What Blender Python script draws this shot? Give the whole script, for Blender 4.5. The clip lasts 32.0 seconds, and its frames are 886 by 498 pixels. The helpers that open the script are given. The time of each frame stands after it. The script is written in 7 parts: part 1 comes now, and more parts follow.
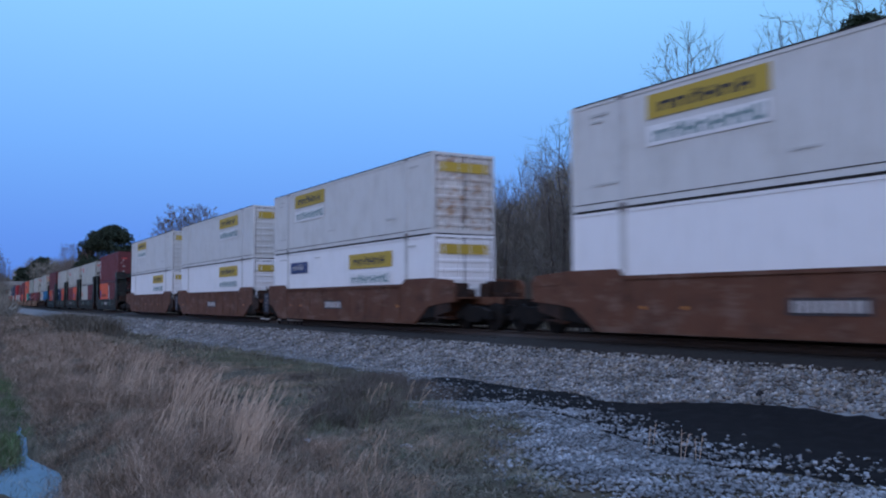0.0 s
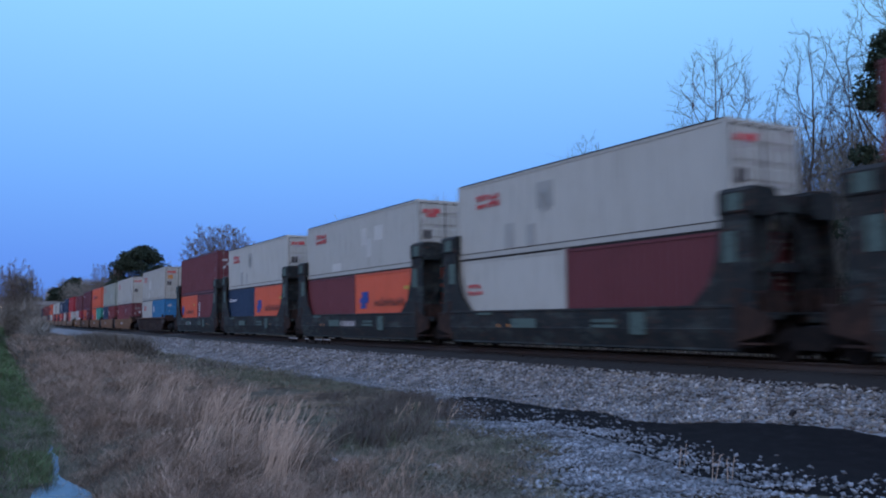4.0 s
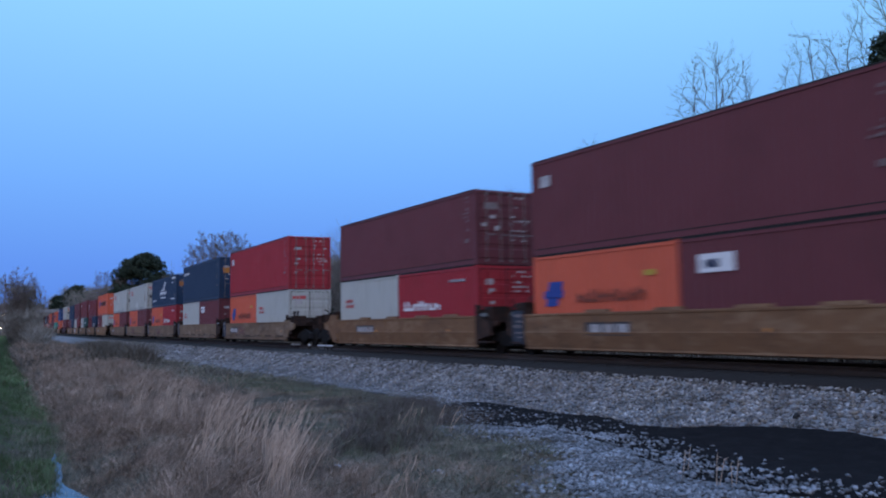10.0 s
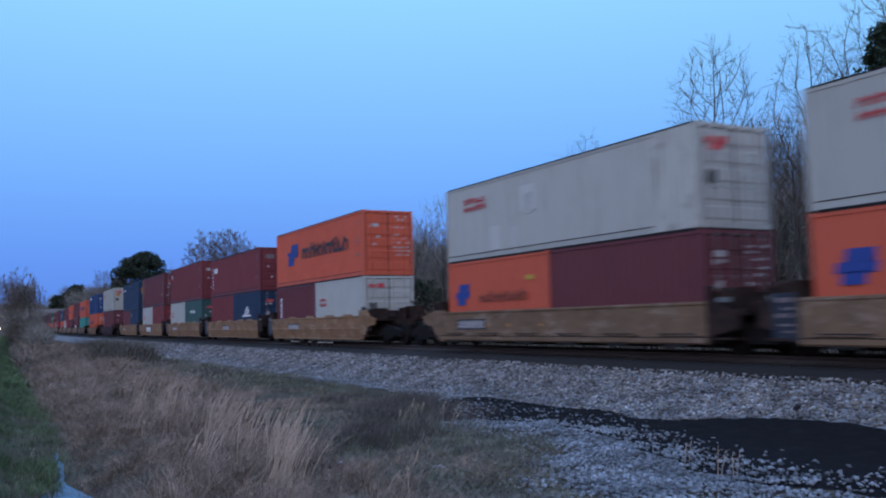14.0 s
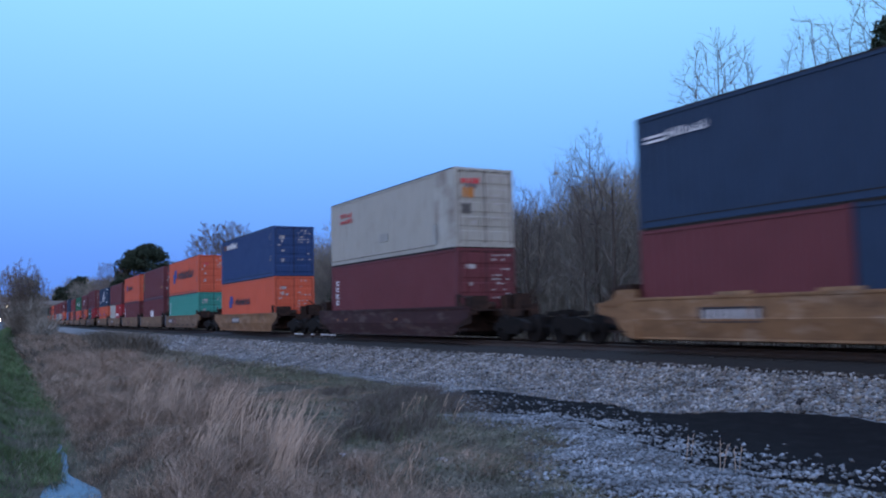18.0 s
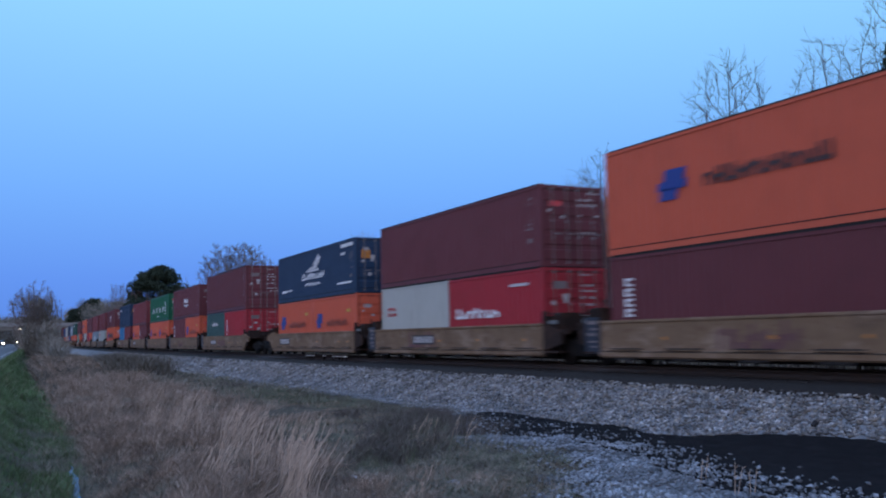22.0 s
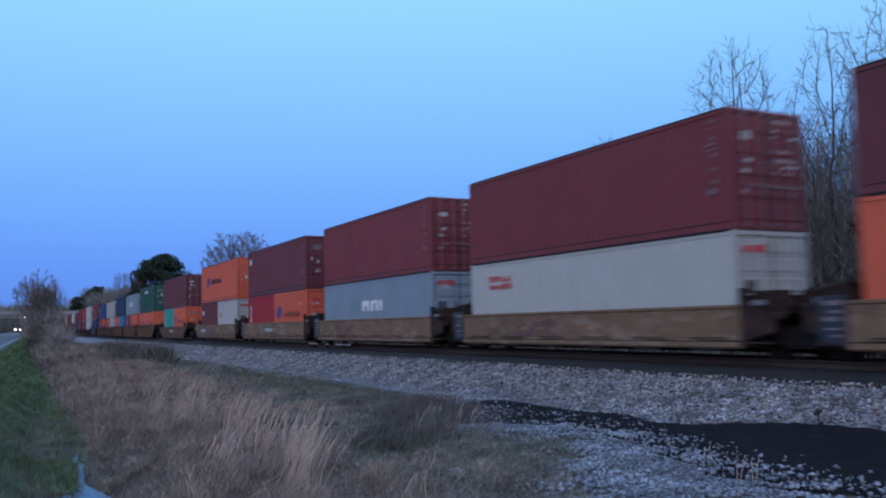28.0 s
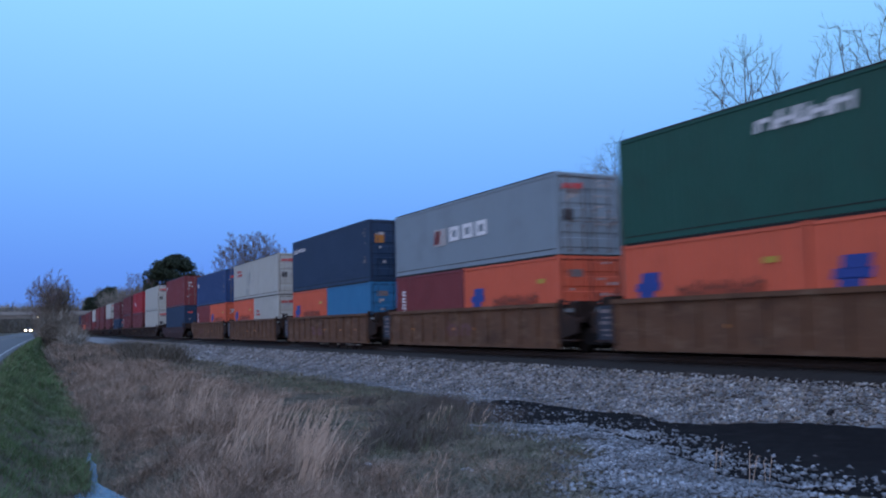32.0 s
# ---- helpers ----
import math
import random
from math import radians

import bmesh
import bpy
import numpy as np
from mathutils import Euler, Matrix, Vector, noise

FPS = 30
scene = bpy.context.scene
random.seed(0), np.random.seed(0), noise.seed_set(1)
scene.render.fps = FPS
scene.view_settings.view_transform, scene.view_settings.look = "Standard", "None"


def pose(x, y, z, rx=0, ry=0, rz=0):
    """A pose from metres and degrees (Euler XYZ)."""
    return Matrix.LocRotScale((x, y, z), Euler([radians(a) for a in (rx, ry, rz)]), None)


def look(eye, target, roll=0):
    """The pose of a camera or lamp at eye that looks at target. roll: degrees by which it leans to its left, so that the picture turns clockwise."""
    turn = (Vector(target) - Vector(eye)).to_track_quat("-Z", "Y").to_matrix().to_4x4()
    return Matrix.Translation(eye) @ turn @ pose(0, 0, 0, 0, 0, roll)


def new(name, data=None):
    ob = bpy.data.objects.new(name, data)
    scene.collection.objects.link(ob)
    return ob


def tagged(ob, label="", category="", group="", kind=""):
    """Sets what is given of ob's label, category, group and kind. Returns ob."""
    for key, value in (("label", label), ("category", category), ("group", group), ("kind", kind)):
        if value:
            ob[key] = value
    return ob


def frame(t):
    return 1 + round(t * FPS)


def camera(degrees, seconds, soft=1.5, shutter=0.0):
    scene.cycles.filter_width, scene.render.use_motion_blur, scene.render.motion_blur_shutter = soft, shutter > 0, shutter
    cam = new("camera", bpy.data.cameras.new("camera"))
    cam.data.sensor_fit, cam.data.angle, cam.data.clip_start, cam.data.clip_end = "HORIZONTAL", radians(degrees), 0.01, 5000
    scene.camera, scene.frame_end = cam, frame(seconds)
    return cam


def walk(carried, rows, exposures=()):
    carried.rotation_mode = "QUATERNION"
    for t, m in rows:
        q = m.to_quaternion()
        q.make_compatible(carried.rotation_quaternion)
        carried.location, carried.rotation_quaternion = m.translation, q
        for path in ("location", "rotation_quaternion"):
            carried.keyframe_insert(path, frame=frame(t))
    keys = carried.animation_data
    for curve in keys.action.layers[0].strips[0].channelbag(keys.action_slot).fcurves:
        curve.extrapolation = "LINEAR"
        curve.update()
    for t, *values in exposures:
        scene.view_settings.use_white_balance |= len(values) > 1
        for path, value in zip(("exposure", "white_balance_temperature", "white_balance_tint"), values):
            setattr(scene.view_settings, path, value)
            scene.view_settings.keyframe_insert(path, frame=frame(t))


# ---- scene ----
# ================= camera =================
EYE = (0.0, 0.0, 0.97)          # rail tops are z = 0
cam = camera(54.46, 32.0, soft=2.0, shutter=0.42)
SWAY = [(0.0, -32.22, 3.40, 0.30), (0.5, -32.38, 4.36, 0.50), (1.0, -32.48, 5.36, 0.75), (1.5, -30.45, 5.32, 1.18),
        (2.0, -30.03, 4.76, 1.35), (2.5, -30.05, 4.70, 0.97), (3.0, -30.08, 4.48, 0.69), (3.5, -30.38, 4.57, 0.40),
        (5.5, -30.46, 5.01, 0.55), (6.0, -30.13, 5.05, 0.48), (6.5, -30.00, 5.13, 0.36), (7.0, -30.16, 5.25, 0.30),
        (7.5, -30.02, 5.16, 0.31), (8.0, -30.01, 5.09, 0.47), (8.5, -29.90, 5.08, 0.41), (9.0, -29.98, 5.09, 0.53),
        (9.5, -30.10, 5.04, 0.62), (10.0, -30.25, 5.02, 0.80), (10.5, -30.51, 4.93, 0.93), (11.0, -30.57, 4.83, 1.02),
        (11.5, -30.16, 4.75, 0.84), (12.0, -29.86, 4.66, 0.85), (12.5, -29.77, 4.64, 0.96), (13.0, -29.87, 4.67, 1.06),
        (13.5, -30.18, 4.73, 1.31), (14.0, -30.25, 4.72, 1.43), (14.5, -30.09, 4.68, 1.32), (16.5, -29.95, 4.58, 1.10),
        (17.0, -30.05, 4.34, 1.16), (17.5, -30.09, 4.24, 1.13), (18.0, -30.06, 4.26, 1.23), (18.5, -30.06, 4.63, 1.15),
        (19.0, -30.28, 5.17, 1.25), (19.5, -30.14, 5.58, 1.26), (20.0, -30.17, 5.66, 1.33), (20.5, -29.95, 5.75, 1.31),
        (21.0, -29.67, 5.73, 1.20), (21.5, -29.57, 5.74, 1.26), (22.0, -29.30, 5.69, 1.29), (22.5, -28.80, 5.63, 1.31),
        (23.0, -28.47, 5.59, 1.21), (23.5, -28.54, 5.65, 1.25), (24.0, -28.45, 5.58, 1.20), (24.5, -28.49, 5.61, 1.20),
        (26.5, -28.98, 5.04, 1.43), (27.0, -29.02, 4.89, 1.42), (27.5, -29.02, 4.93, 1.29), (28.0, -29.11, 4.93, 1.24),
        (28.5, -28.80, 4.82, 1.30), (29.0, -28.96, 4.86, 1.58), (29.5, -28.82, 4.83, 1.59), (30.0, -28.66, 4.84, 1.36),
        (30.5, -28.48, 4.80, 1.20), (31.0, -28.60, 4.87, 1.41), (31.5, -28.54, 4.88, 1.40), (32.0, -28.38, 4.94, 1.27)]
walk(cam, [(t, pose(*EYE, 90 + p, r, y)) for t, y, p, r in SWAY],
     [(0.0, 0.0), (1.2, -0.05), (2.0, -0.16), (3.0, -0.02), (6.0, 0.08), (9.0, 0.04), (11.0, 0.02), (12.0, 0.12), (13.0, 0.10), (14.0, 0.04), (17.5, 0.21), (18.2, 0.21), (19.0, 0.08), (20.0, 0.0), (22.0, 0.02), (23.0, -0.02), (28.0, 0.08), (32.0, 0.08)])

# ================= dusk sky and light =================
world = bpy.data.worlds.new("dusk_sky")
scene.world = world
world.use_nodes = True
wn, wl = world.node_tree.nodes, world.node_tree.links
wn.clear()
w_out = wn.new("ShaderNodeOutputWorld")
w_bg = wn.new("ShaderNodeBackground")
w_tc = wn.new("ShaderNodeTexCoord")
w_sep = wn.new("ShaderNodeSeparateXYZ")
w_up = wn.new("ShaderNodeValToRGB")       # blue evening side, horizon to zenith
w_glow = wn.new("ShaderNodeValToRGB")     # pale afterglow side, horizon to zenith
w_dot = wn.new("ShaderNodeVectorMath")
w_dot.operation = "DOT_PRODUCT"
w_dot.inputs[1].default_value = (-0.62, -0.76, 0.18)
w_side = wn.new("ShaderNodeMapRange")
w_side.inputs["From Min"].default_value, w_side.inputs["From Max"].default_value = -0.45, 0.75
w_mix = wn.new("ShaderNodeMix")
w_mix.data_type = "RGBA"


def ramp(node, stops):
    els = node.color_ramp.elements
    while len(els) < len(stops):
        els.new(0.5)
    for e, (p, c) in zip(els, stops):
        e.position, e.color = p, (*c, 1)


ramp(w_up, [(0.0, (0.105, 0.245, 0.77)), (0.07, (0.130, 0.312, 0.90)), (0.17, (0.185, 0.450, 1.02)), (0.36, (0.30, 0.67, 1.10)), (0.6, (0.47, 0.79, 1.45)), (1.0, (0.51, 0.82, 1.56))])
ramp(w_glow, [(0.0, (0.94, 0.79, 0.90)), (0.15, (0.85, 0.86, 1.15)), (0.5, (0.65, 0.84, 1.41)), (1.0, (0.51, 0.82, 1.56))])
wl.new(w_tc.outputs["Generated"], w_sep.inputs[0])
wl.new(w_sep.outputs["Z"], w_up.inputs[0])
wl.new(w_sep.outputs["Z"], w_glow.inputs[0])
wl.new(w_tc.outputs["Generated"], w_dot.inputs[0])
wl.new(w_dot.outputs["Value"], w_side.inputs["Value"])
wl.new(w_side.outputs["Result"], w_mix.inputs["Factor"])
wl.new(w_up.outputs["Color"], w_mix.inputs["A"])
wl.new(w_glow.outputs["Color"], w_mix.inputs["B"])
wl.new(w_mix.outputs["Result"], w_bg.inputs["Color"])
w_bg.inputs["Strength"].default_value = 0.98
wl.new(w_bg.outputs[0], w_out.inputs[0])

# the last glow of the set sun, very wide and weak, from behind the camera
glow = new("afterglow", bpy.data.lights.new("afterglow", "SUN"))
glow.data.energy, glow.data.angle, glow.data.color = 0.25, radians(50), (1.0, 0.85, 0.86)
glow.matrix_world = look((-60, -75, 40), (0, 0, 0))

# ================= materials =================


def mat(name, base, rough=0.6, metal=0.0, spots=None, scale=3.0, amount=0.35, grain=60.0, bump=0.25, vary=0.08, streak=0.0, spec=0.35, worn=None):
    """Base colour, worn patches of a second colour, fine grain, and a small change from piece to piece."""
    m = bpy.data.materials.new(name)
    m.use_nodes = True
    n, l = m.node_tree.nodes, m.node_tree.links
    b = n["Principled BSDF"]
    b.inputs["Roughness"].default_value, b.inputs["Metallic"].default_value = rough, metal
    b.inputs["Specular IOR Level"].default_value = spec
    tc = n.new("ShaderNodeTexCoord")
    info = n.new("ShaderNodeObjectInfo")
    shift = n.new("ShaderNodeVectorMath")
    shift.operation = "MULTIPLY_ADD"
    shift.inputs[1].default_value = (1, 1, 1)
    l.new(tc.outputs["Object"], shift.inputs[0])
    far = n.new("ShaderNodeCombineXYZ")
    mul = n.new("ShaderNodeMath")
    mul.operation = "MULTIPLY"
    mul.inputs[1].default_value = 37.0
    l.new(info.outputs["Random"], mul.inputs[0])
    for k in range(3):
        l.new(mul.outputs[0], far.inputs[k])
    l.new(far.outputs[0], shift.inputs[2])
    big = n.new("ShaderNodeTexNoise")
    big.inputs["Scale"].default_value, big.inputs["Detail"].default_value, big.inputs["Roughness"].default_value = scale, 6, 0.65
    l.new(shift.outputs[0], big.inputs["Vector"])
    fine = n.new("ShaderNodeTexNoise")
    fine.inputs["Scale"].default_value, fine.inputs["Detail"].default_value = grain, 3
    l.new(shift.outputs[0], fine.inputs["Vector"])
    edge = n.new("ShaderNodeMapRange")
    edge.inputs["From Min"].default_value, edge.inputs["From Max"].default_value = 0.48, 0.72
    edge.inputs["To Max"].default_value = amount
    l.new(big.outputs["Fac"], edge.inputs["Value"])
    mix = n.new("ShaderNodeMix")
    mix.data_type = "RGBA"
    mix.inputs["A"].default_value = (*base, 1)
    mix.inputs["B"].default_value = (*(spots or [c * 0.55 for c in base]), 1)
    l.new(edge.outputs["Result"], mix.inputs["Factor"])
    top = mix.outputs["Result"]
    if streak:
        # rain streaks: noise drawn out along the height
        st = n.new("ShaderNodeMapping")
        st.inputs["Scale"].default_value = (5, 5, 0.35)
        l.new(shift.outputs[0], st.inputs["Vector"])
        sn = n.new("ShaderNodeTexNoise")
        sn.inputs["Scale"].default_value, sn.inputs["Detail"].default_value = 2.2, 5
        l.new(st.outputs[0], sn.inputs["Vector"])
        sr = n.new("ShaderNodeMapRange")
        sr.inputs["From Min"].default_value, sr.inputs["From Max"].default_value = 0.52, 0.8
        sr.inputs["To Max"].default_value = streak
        l.new(sn.outputs["Fac"], sr.inputs["Value"])
        sm = n.new("ShaderNodeMix")
        sm.data_type = "RGBA"
        sm.inputs["B"].default_value = (0.10, 0.065, 0.045, 1)
        l.new(sr.outputs["Result"], sm.inputs["Factor"])
        l.new(top, sm.inputs["A"])
        top = sm.outputs["Result"]
    if worn:
        # chipped and rubbed patches of another colour, and soot along them
        for colour, sc, lo, hi, k in ((worn, 1.7, 0.52, 0.60, 0.8), ((0.10, 0.045, 0.028), 5.0, 0.56, 0.66, 0.6), ((0.030, 0.024, 0.022), 0.8, 0.52, 0.72, 0.5)):
            pm = n.new("ShaderNodeMapping")
            pm.inputs["Scale"].default_value = (1, 0.55, 1.4)
            l.new(shift.outputs[0], pm.inputs["Vector"])
            pn = n.new("ShaderNodeTexNoise")
            pn.inputs["Scale"].default_value, pn.inputs["Detail"].default_value, pn.inputs["Roughness"].default_value = sc, 9, 0.72
            l.new(pm.outputs[0], pn.inputs["Vector"])
            pr = n.new("ShaderNodeMapRange")
            pr.inputs["From Min"].default_value, pr.inputs["From Max"].default_value, pr.inputs["To Max"].default_value = lo, hi, k
            l.new(pn.outputs["Fac"], pr.inputs["Value"])
            px = n.new("ShaderNodeMix")
            px.data_type = "RGBA"
            px.inputs["B"].default_value = (*colour, 1)
            l.new(pr.outputs["Result"], px.inputs["Factor"])
            l.new(top, px.inputs["A"])
            top = px.outputs["Result"]
    hsv = n.new("ShaderNodeHueSaturation")
    val = n.new("ShaderNodeMapRange")
    val.inputs["To Min"].default_value, val.inputs["To Max"].default_value = 1 - vary, 1 + vary
    l.new(info.outputs["Random"], val.inputs["Value"])
    l.new(val.outputs["Result"], hsv.inputs["Value"])
    l.new(top, hsv.inputs["Color"])
    l.new(hsv.outputs["Color"], b.inputs["Base Color"])
    if bump:
        bp = n.new("ShaderNodeBump")
        bp.inputs["Strength"].default_value, bp.inputs["Distance"].default_value = bump, 0.01
        l.new(fine.outputs["Fac"], bp.inputs["Height"])
        l.new(bp.outputs[0], b.inputs["Normal"])
    rr = n.new("ShaderNodeMapRange")
    rr.inputs["To Min"].default_value, rr.inputs["To Max"].default_value = max(0, rough - 0.12), min(1, rough + 0.15)
    l.new(big.outputs["Fac"], rr.inputs["Value"])
    l.new(rr.outputs["Result"], b.inputs["Roughness"])
    return m


def glow_mat(name, colour, power):
    m = bpy.data.materials.new(name)
    m.use_nodes = True
    b = m.node_tree.nodes["Principled BSDF"]
    b.inputs["Base Color"].default_value = (*colour, 1)
    b.inputs["Emission Color"].default_value, b.inputs["Emission Strength"].default_value = (*colour, 1), power
    return m


PAINT = {k: mat("paint_" + n, c, 0.55, spots=sp, scale=0.9, amount=a, grain=40, bump=0.12, vary=0.07, streak=s, spec=0.22) for k, n, c, sp, a, s in [
    ("W", "trailer_white", (0.58, 0.58, 0.565), (0.45, 0.44, 0.41), 0.5, 0.22),
    ("H", "fresh_white", (0.76, 0.76, 0.77), (0.66, 0.66, 0.65), 0.4, 0.12),
    ("G", "reefer_grey", (0.415, 0.415, 0.37), (0.34, 0.335, 0.285), 0.35, 0.34),
    ("Y", "weathered_grey", (0.385, 0.375, 0.325), (0.31, 0.295, 0.245), 0.45, 0.45),
    ("D", "dull_grey", (0.285, 0.31, 0.26), (0.23, 0.24, 0.20), 0.6, 0.2),
    ("M", "maroon", (0.130, 0.035, 0.041), (0.098, 0.030, 0.033), 0.5, 0.10),
    ("P", "brick_red", (0.175, 0.036, 0.040), (0.12, 0.030, 0.032), 0.5, 0.12),
    ("R", "red", (0.32, 0.024, 0.034), (0.22, 0.03, 0.03), 0.5, 0.10),
    ("O", "orange", (0.58, 0.112, 0.058), (0.46, 0.092, 0.050), 0.5, 0.26),
    ("T", "teal", (0.045, 0.265, 0.215), (0.04, 0.20, 0.16), 0.5, 0.16),
    ("E", "dark_green", (0.014, 0.075, 0.055), (0.02, 0.055, 0.042), 0.5, 0.08),
    ("V", "bright_green", (0.010, 0.115, 0.055), (0.015, 0.085, 0.042), 0.5, 0.08),
    ("K", "grey_green", (0.042, 0.095, 0.090), (0.036, 0.072, 0.068), 0.5, 0.14),
    ("N", "navy", (0.018, 0.041, 0.084), (0.015, 0.031, 0.06), 0.5, 0.06),
    ("B", "royal_blue", (0.023, 0.058, 0.162), (0.018, 0.044, 0.115), 0.5, 0.08),
    ("L", "sky_blue", (0.030, 0.165, 0.325), (0.03, 0.12, 0.24), 0.5, 0.10),
    ("S", "slate_grey", (0.215, 0.270, 0.305), (0.17, 0.20, 0.225), 0.5, 0.12)]}
CAR = {k: mat("car_" + n, c, 0.7, spots=sp, scale=1.4, amount=0.8, grain=30, bump=0.3, vary=0.06, streak=s, spec=0.12, worn=wn_) for k, n, c, sp, s, wn_ in [
    ("tan", "tan", (0.185, 0.098, 0.050), (0.125, 0.067, 0.037), 0.6, (0.235, 0.142, 0.082)),
    ("gold", "golden_tan", (0.255, 0.142, 0.072), (0.175, 0.10, 0.055), 0.5, (0.33, 0.22, 0.145)),
    ("dusty", "dusty_tan", (0.190, 0.122, 0.073), (0.132, 0.083, 0.053), 0.6, (0.27, 0.19, 0.135)),
    ("rust", "rust_red", (0.118, 0.052, 0.032), (0.070, 0.034, 0.024), 0.6, (0.165, 0.10, 0.075)),
    ("dark", "dark_grey", (0.018, 0.022, 0.023), (0.040, 0.040, 0.036), 0.3, (0.05, 0.062, 0.058)),
    ("brown", "brown", (0.120, 0.062, 0.036), (0.075, 0.042, 0.028), 0.6, (0.16, 0.098, 0.062)),
    ("plum", "plum", (0.046, 0.022, 0.024), (0.036, 0.021, 0.021), 0.4, (0.10, 0.072, 0.068)),
    ("black", "black", (0.036, 0.028, 0.028), (0.05, 0.038, 0.036), 0.4, (0.075, 0.06, 0.05))]}
GEAR = mat("rusty_brake_gear", (0.030, 0.021, 0.018), 0.9, spots=(0.085, 0.045, 0.032), scale=3, amount=0.8, spec=0.1)
# near-black for painted shade lines, slots and joints
DARKLINE = mat("dark_line", (0.020, 0.017, 0.016), 0.9, bump=0)
FADED = mat("faded_white_marking", (0.40, 0.38, 0.37), 0.7, spots=(0.24, 0.2, 0.19), scale=6, amount=0.8, bump=0)
GALV = mat("dull_galvanised_bar", (0.17, 0.15, 0.145), 0.6, 0.1, (0.14, 0.08, 0.06), 4, 0.7)
CODEMARK = mat("worn_code_marking", (0.19, 0.155, 0.15), 0.7, spots=(0.10, 0.07, 0.065), scale=8, amount=0.9, bump=0)
FAINTMARK = mat("faint_grey_marking", (0.42, 0.425, 0.41), 0.7, spots=(0.5, 0.5, 0.5), scale=8, amount=0.6, bump=0)
CINDERBED = mat("gravel_soil", (0.105, 0.110, 0.116), 0.95, spots=(0.19, 0.20, 0.212), scale=14, amount=0.8, grain=60, bump=1.0)
PLACARD = mat("grey_green_placard", (0.075, 0.118, 0.104), 0.8, spots=(0.035, 0.05, 0.045), scale=9, amount=0.8, bump=0)
PALEPLATE = mat("pale_plate", (0.15, 0.155, 0.155), 0.7, spots=(0.08, 0.14, 0.14), scale=6, amount=0.8, bump=0)
DARKPANEL = mat("blue_black_panel", (0.020, 0.026, 0.040), 0.6, spots=(0.035, 0.042, 0.055), scale=5, amount=0.7, bump=0.1)
TAGPAINT = mat("faded_spray_paint", (0.125, 0.055, 0.055), 0.8, spots=(0.19, 0.12, 0.09), scale=3, amount=0.8, bump=0)
RUSTYWHITE = mat("rusty_white_door", (0.60, 0.58, 0.55), 0.6, spots=(0.26, 0.14, 0.08), scale=2.2, amount=0.9, streak=0.95, bump=0.1, worn=(0.34, 0.20, 0.10))
PLATELIGHT = mat("pale_repair_plate", (0.49, 0.49, 0.445), 0.55, spots=(0.41, 0.41, 0.37), scale=1.5, amount=0.5, streak=0.2, bump=0.1)
PLATEDARK = mat("dull_repair_plate", (0.34, 0.345, 0.315), 0.6, spots=(0.27, 0.27, 0.24), scale=1.5, amount=0.5, streak=0.3, bump=0.1)
STAINED = mat("rust_stained_grey", (0.46, 0.45, 0.39), 0.6, spots=(0.16, 0.11, 0.08), scale=1.1, amount=0.95, streak=0.95, bump=0.1)
POSTGREY = mat("greyed_white_post", (0.52, 0.52, 0.51), 0.6, spots=(0.34, 0.33, 0.31), scale=2, amount=0.6, streak=0.3, bump=0.1)
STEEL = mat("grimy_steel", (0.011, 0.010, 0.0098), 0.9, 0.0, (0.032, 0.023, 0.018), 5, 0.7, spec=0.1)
RAILSTEEL = mat("rail_steel", (0.060, 0.046, 0.040), 0.6, 0.3, (0.09, 0.055, 0.035), 8, 0.6)
WHITE = mat("white_marking", (0.70, 0.70, 0.70), 0.6, spots=(0.45, 0.45, 0.45), scale=5, amount=0.6, bump=0)
WORNLINE = mat("worn_white_line", (0.36, 0.36, 0.36), 0.7, spots=(0.16, 0.16, 0.16), scale=2, amount=0.9, bump=0)
WORNYELLOW = mat("worn_yellow_line", (0.17, 0.14, 0.07), 0.7, spots=(0.09, 0.085, 0.08), scale=2, amount=0.9, bump=0)
YELLOW = mat("yellow_plate", (0.43, 0.30, 0.04), 0.6, spots=(0.40, 0.29, 0.05), scale=4, amount=0.6, bump=0)
REDMARK = mat("red_marking", (0.50, 0.050, 0.055), 0.6, spots=(0.46, 0.20, 0.18), scale=9, amount=0.8, bump=0)
BLUEMARK = mat("blue_marking", (0.020, 0.050, 0.24), 0.6, spots=(0.03, 0.06, 0.20), scale=5, amount=0.5, bump=0)
DARKMARK = mat("dark_marking", (0.035, 0.030, 0.032), 0.6, bump=0)
RUSTMARK = mat("faded_marking", (0.22, 0.055, 0.03), 0.6, bump=0)
TEALMARK = mat("grey_green_marking", (0.17, 0.25, 0.25), 0.6, bump=0)
NAVYMARK = mat("navy_marking", (0.03, 0.05, 0.14), 0.6, bump=0)
AMBER = mat("amber_reflector", (0.45, 0.17, 0.03), 0.4, bump=0)
RUBBER = mat("dark_rubber", (0.02, 0.02, 0.02), 0.8)
TIE = mat("creosoted_wood", (0.030, 0.024, 0.021), 0.9, spots=(0.045, 0.036, 0.03), scale=6, amount=0.7)
DARKBALLAST = mat("dark_ballast", (0.017, 0.0135, 0.0115), 0.95, spots=(0.032, 0.025, 0.021), scale=9, amount=0.8, grain=45, bump=0.8)
BALLAST = mat("grey_ballast", (0.19, 0.195, 0.20), 0.95, spots=(0.10, 0.10, 0.10), scale=7, amount=0.8, grain=30, bump=1.0)
ASPHALT = mat("cinder_black", (0.010, 0.010, 0.011), 0.95, spots=(0.024, 0.023, 0.024), scale=5, amount=0.7, grain=40, bump=1.0, spec=0.05)
ROADMAT = mat("road_asphalt", (0.085, 0.085, 0.090), 0.8, spots=(0.065, 0.065, 0.068), scale=1.5, amount=0.7, grain=90, bump=0.4)
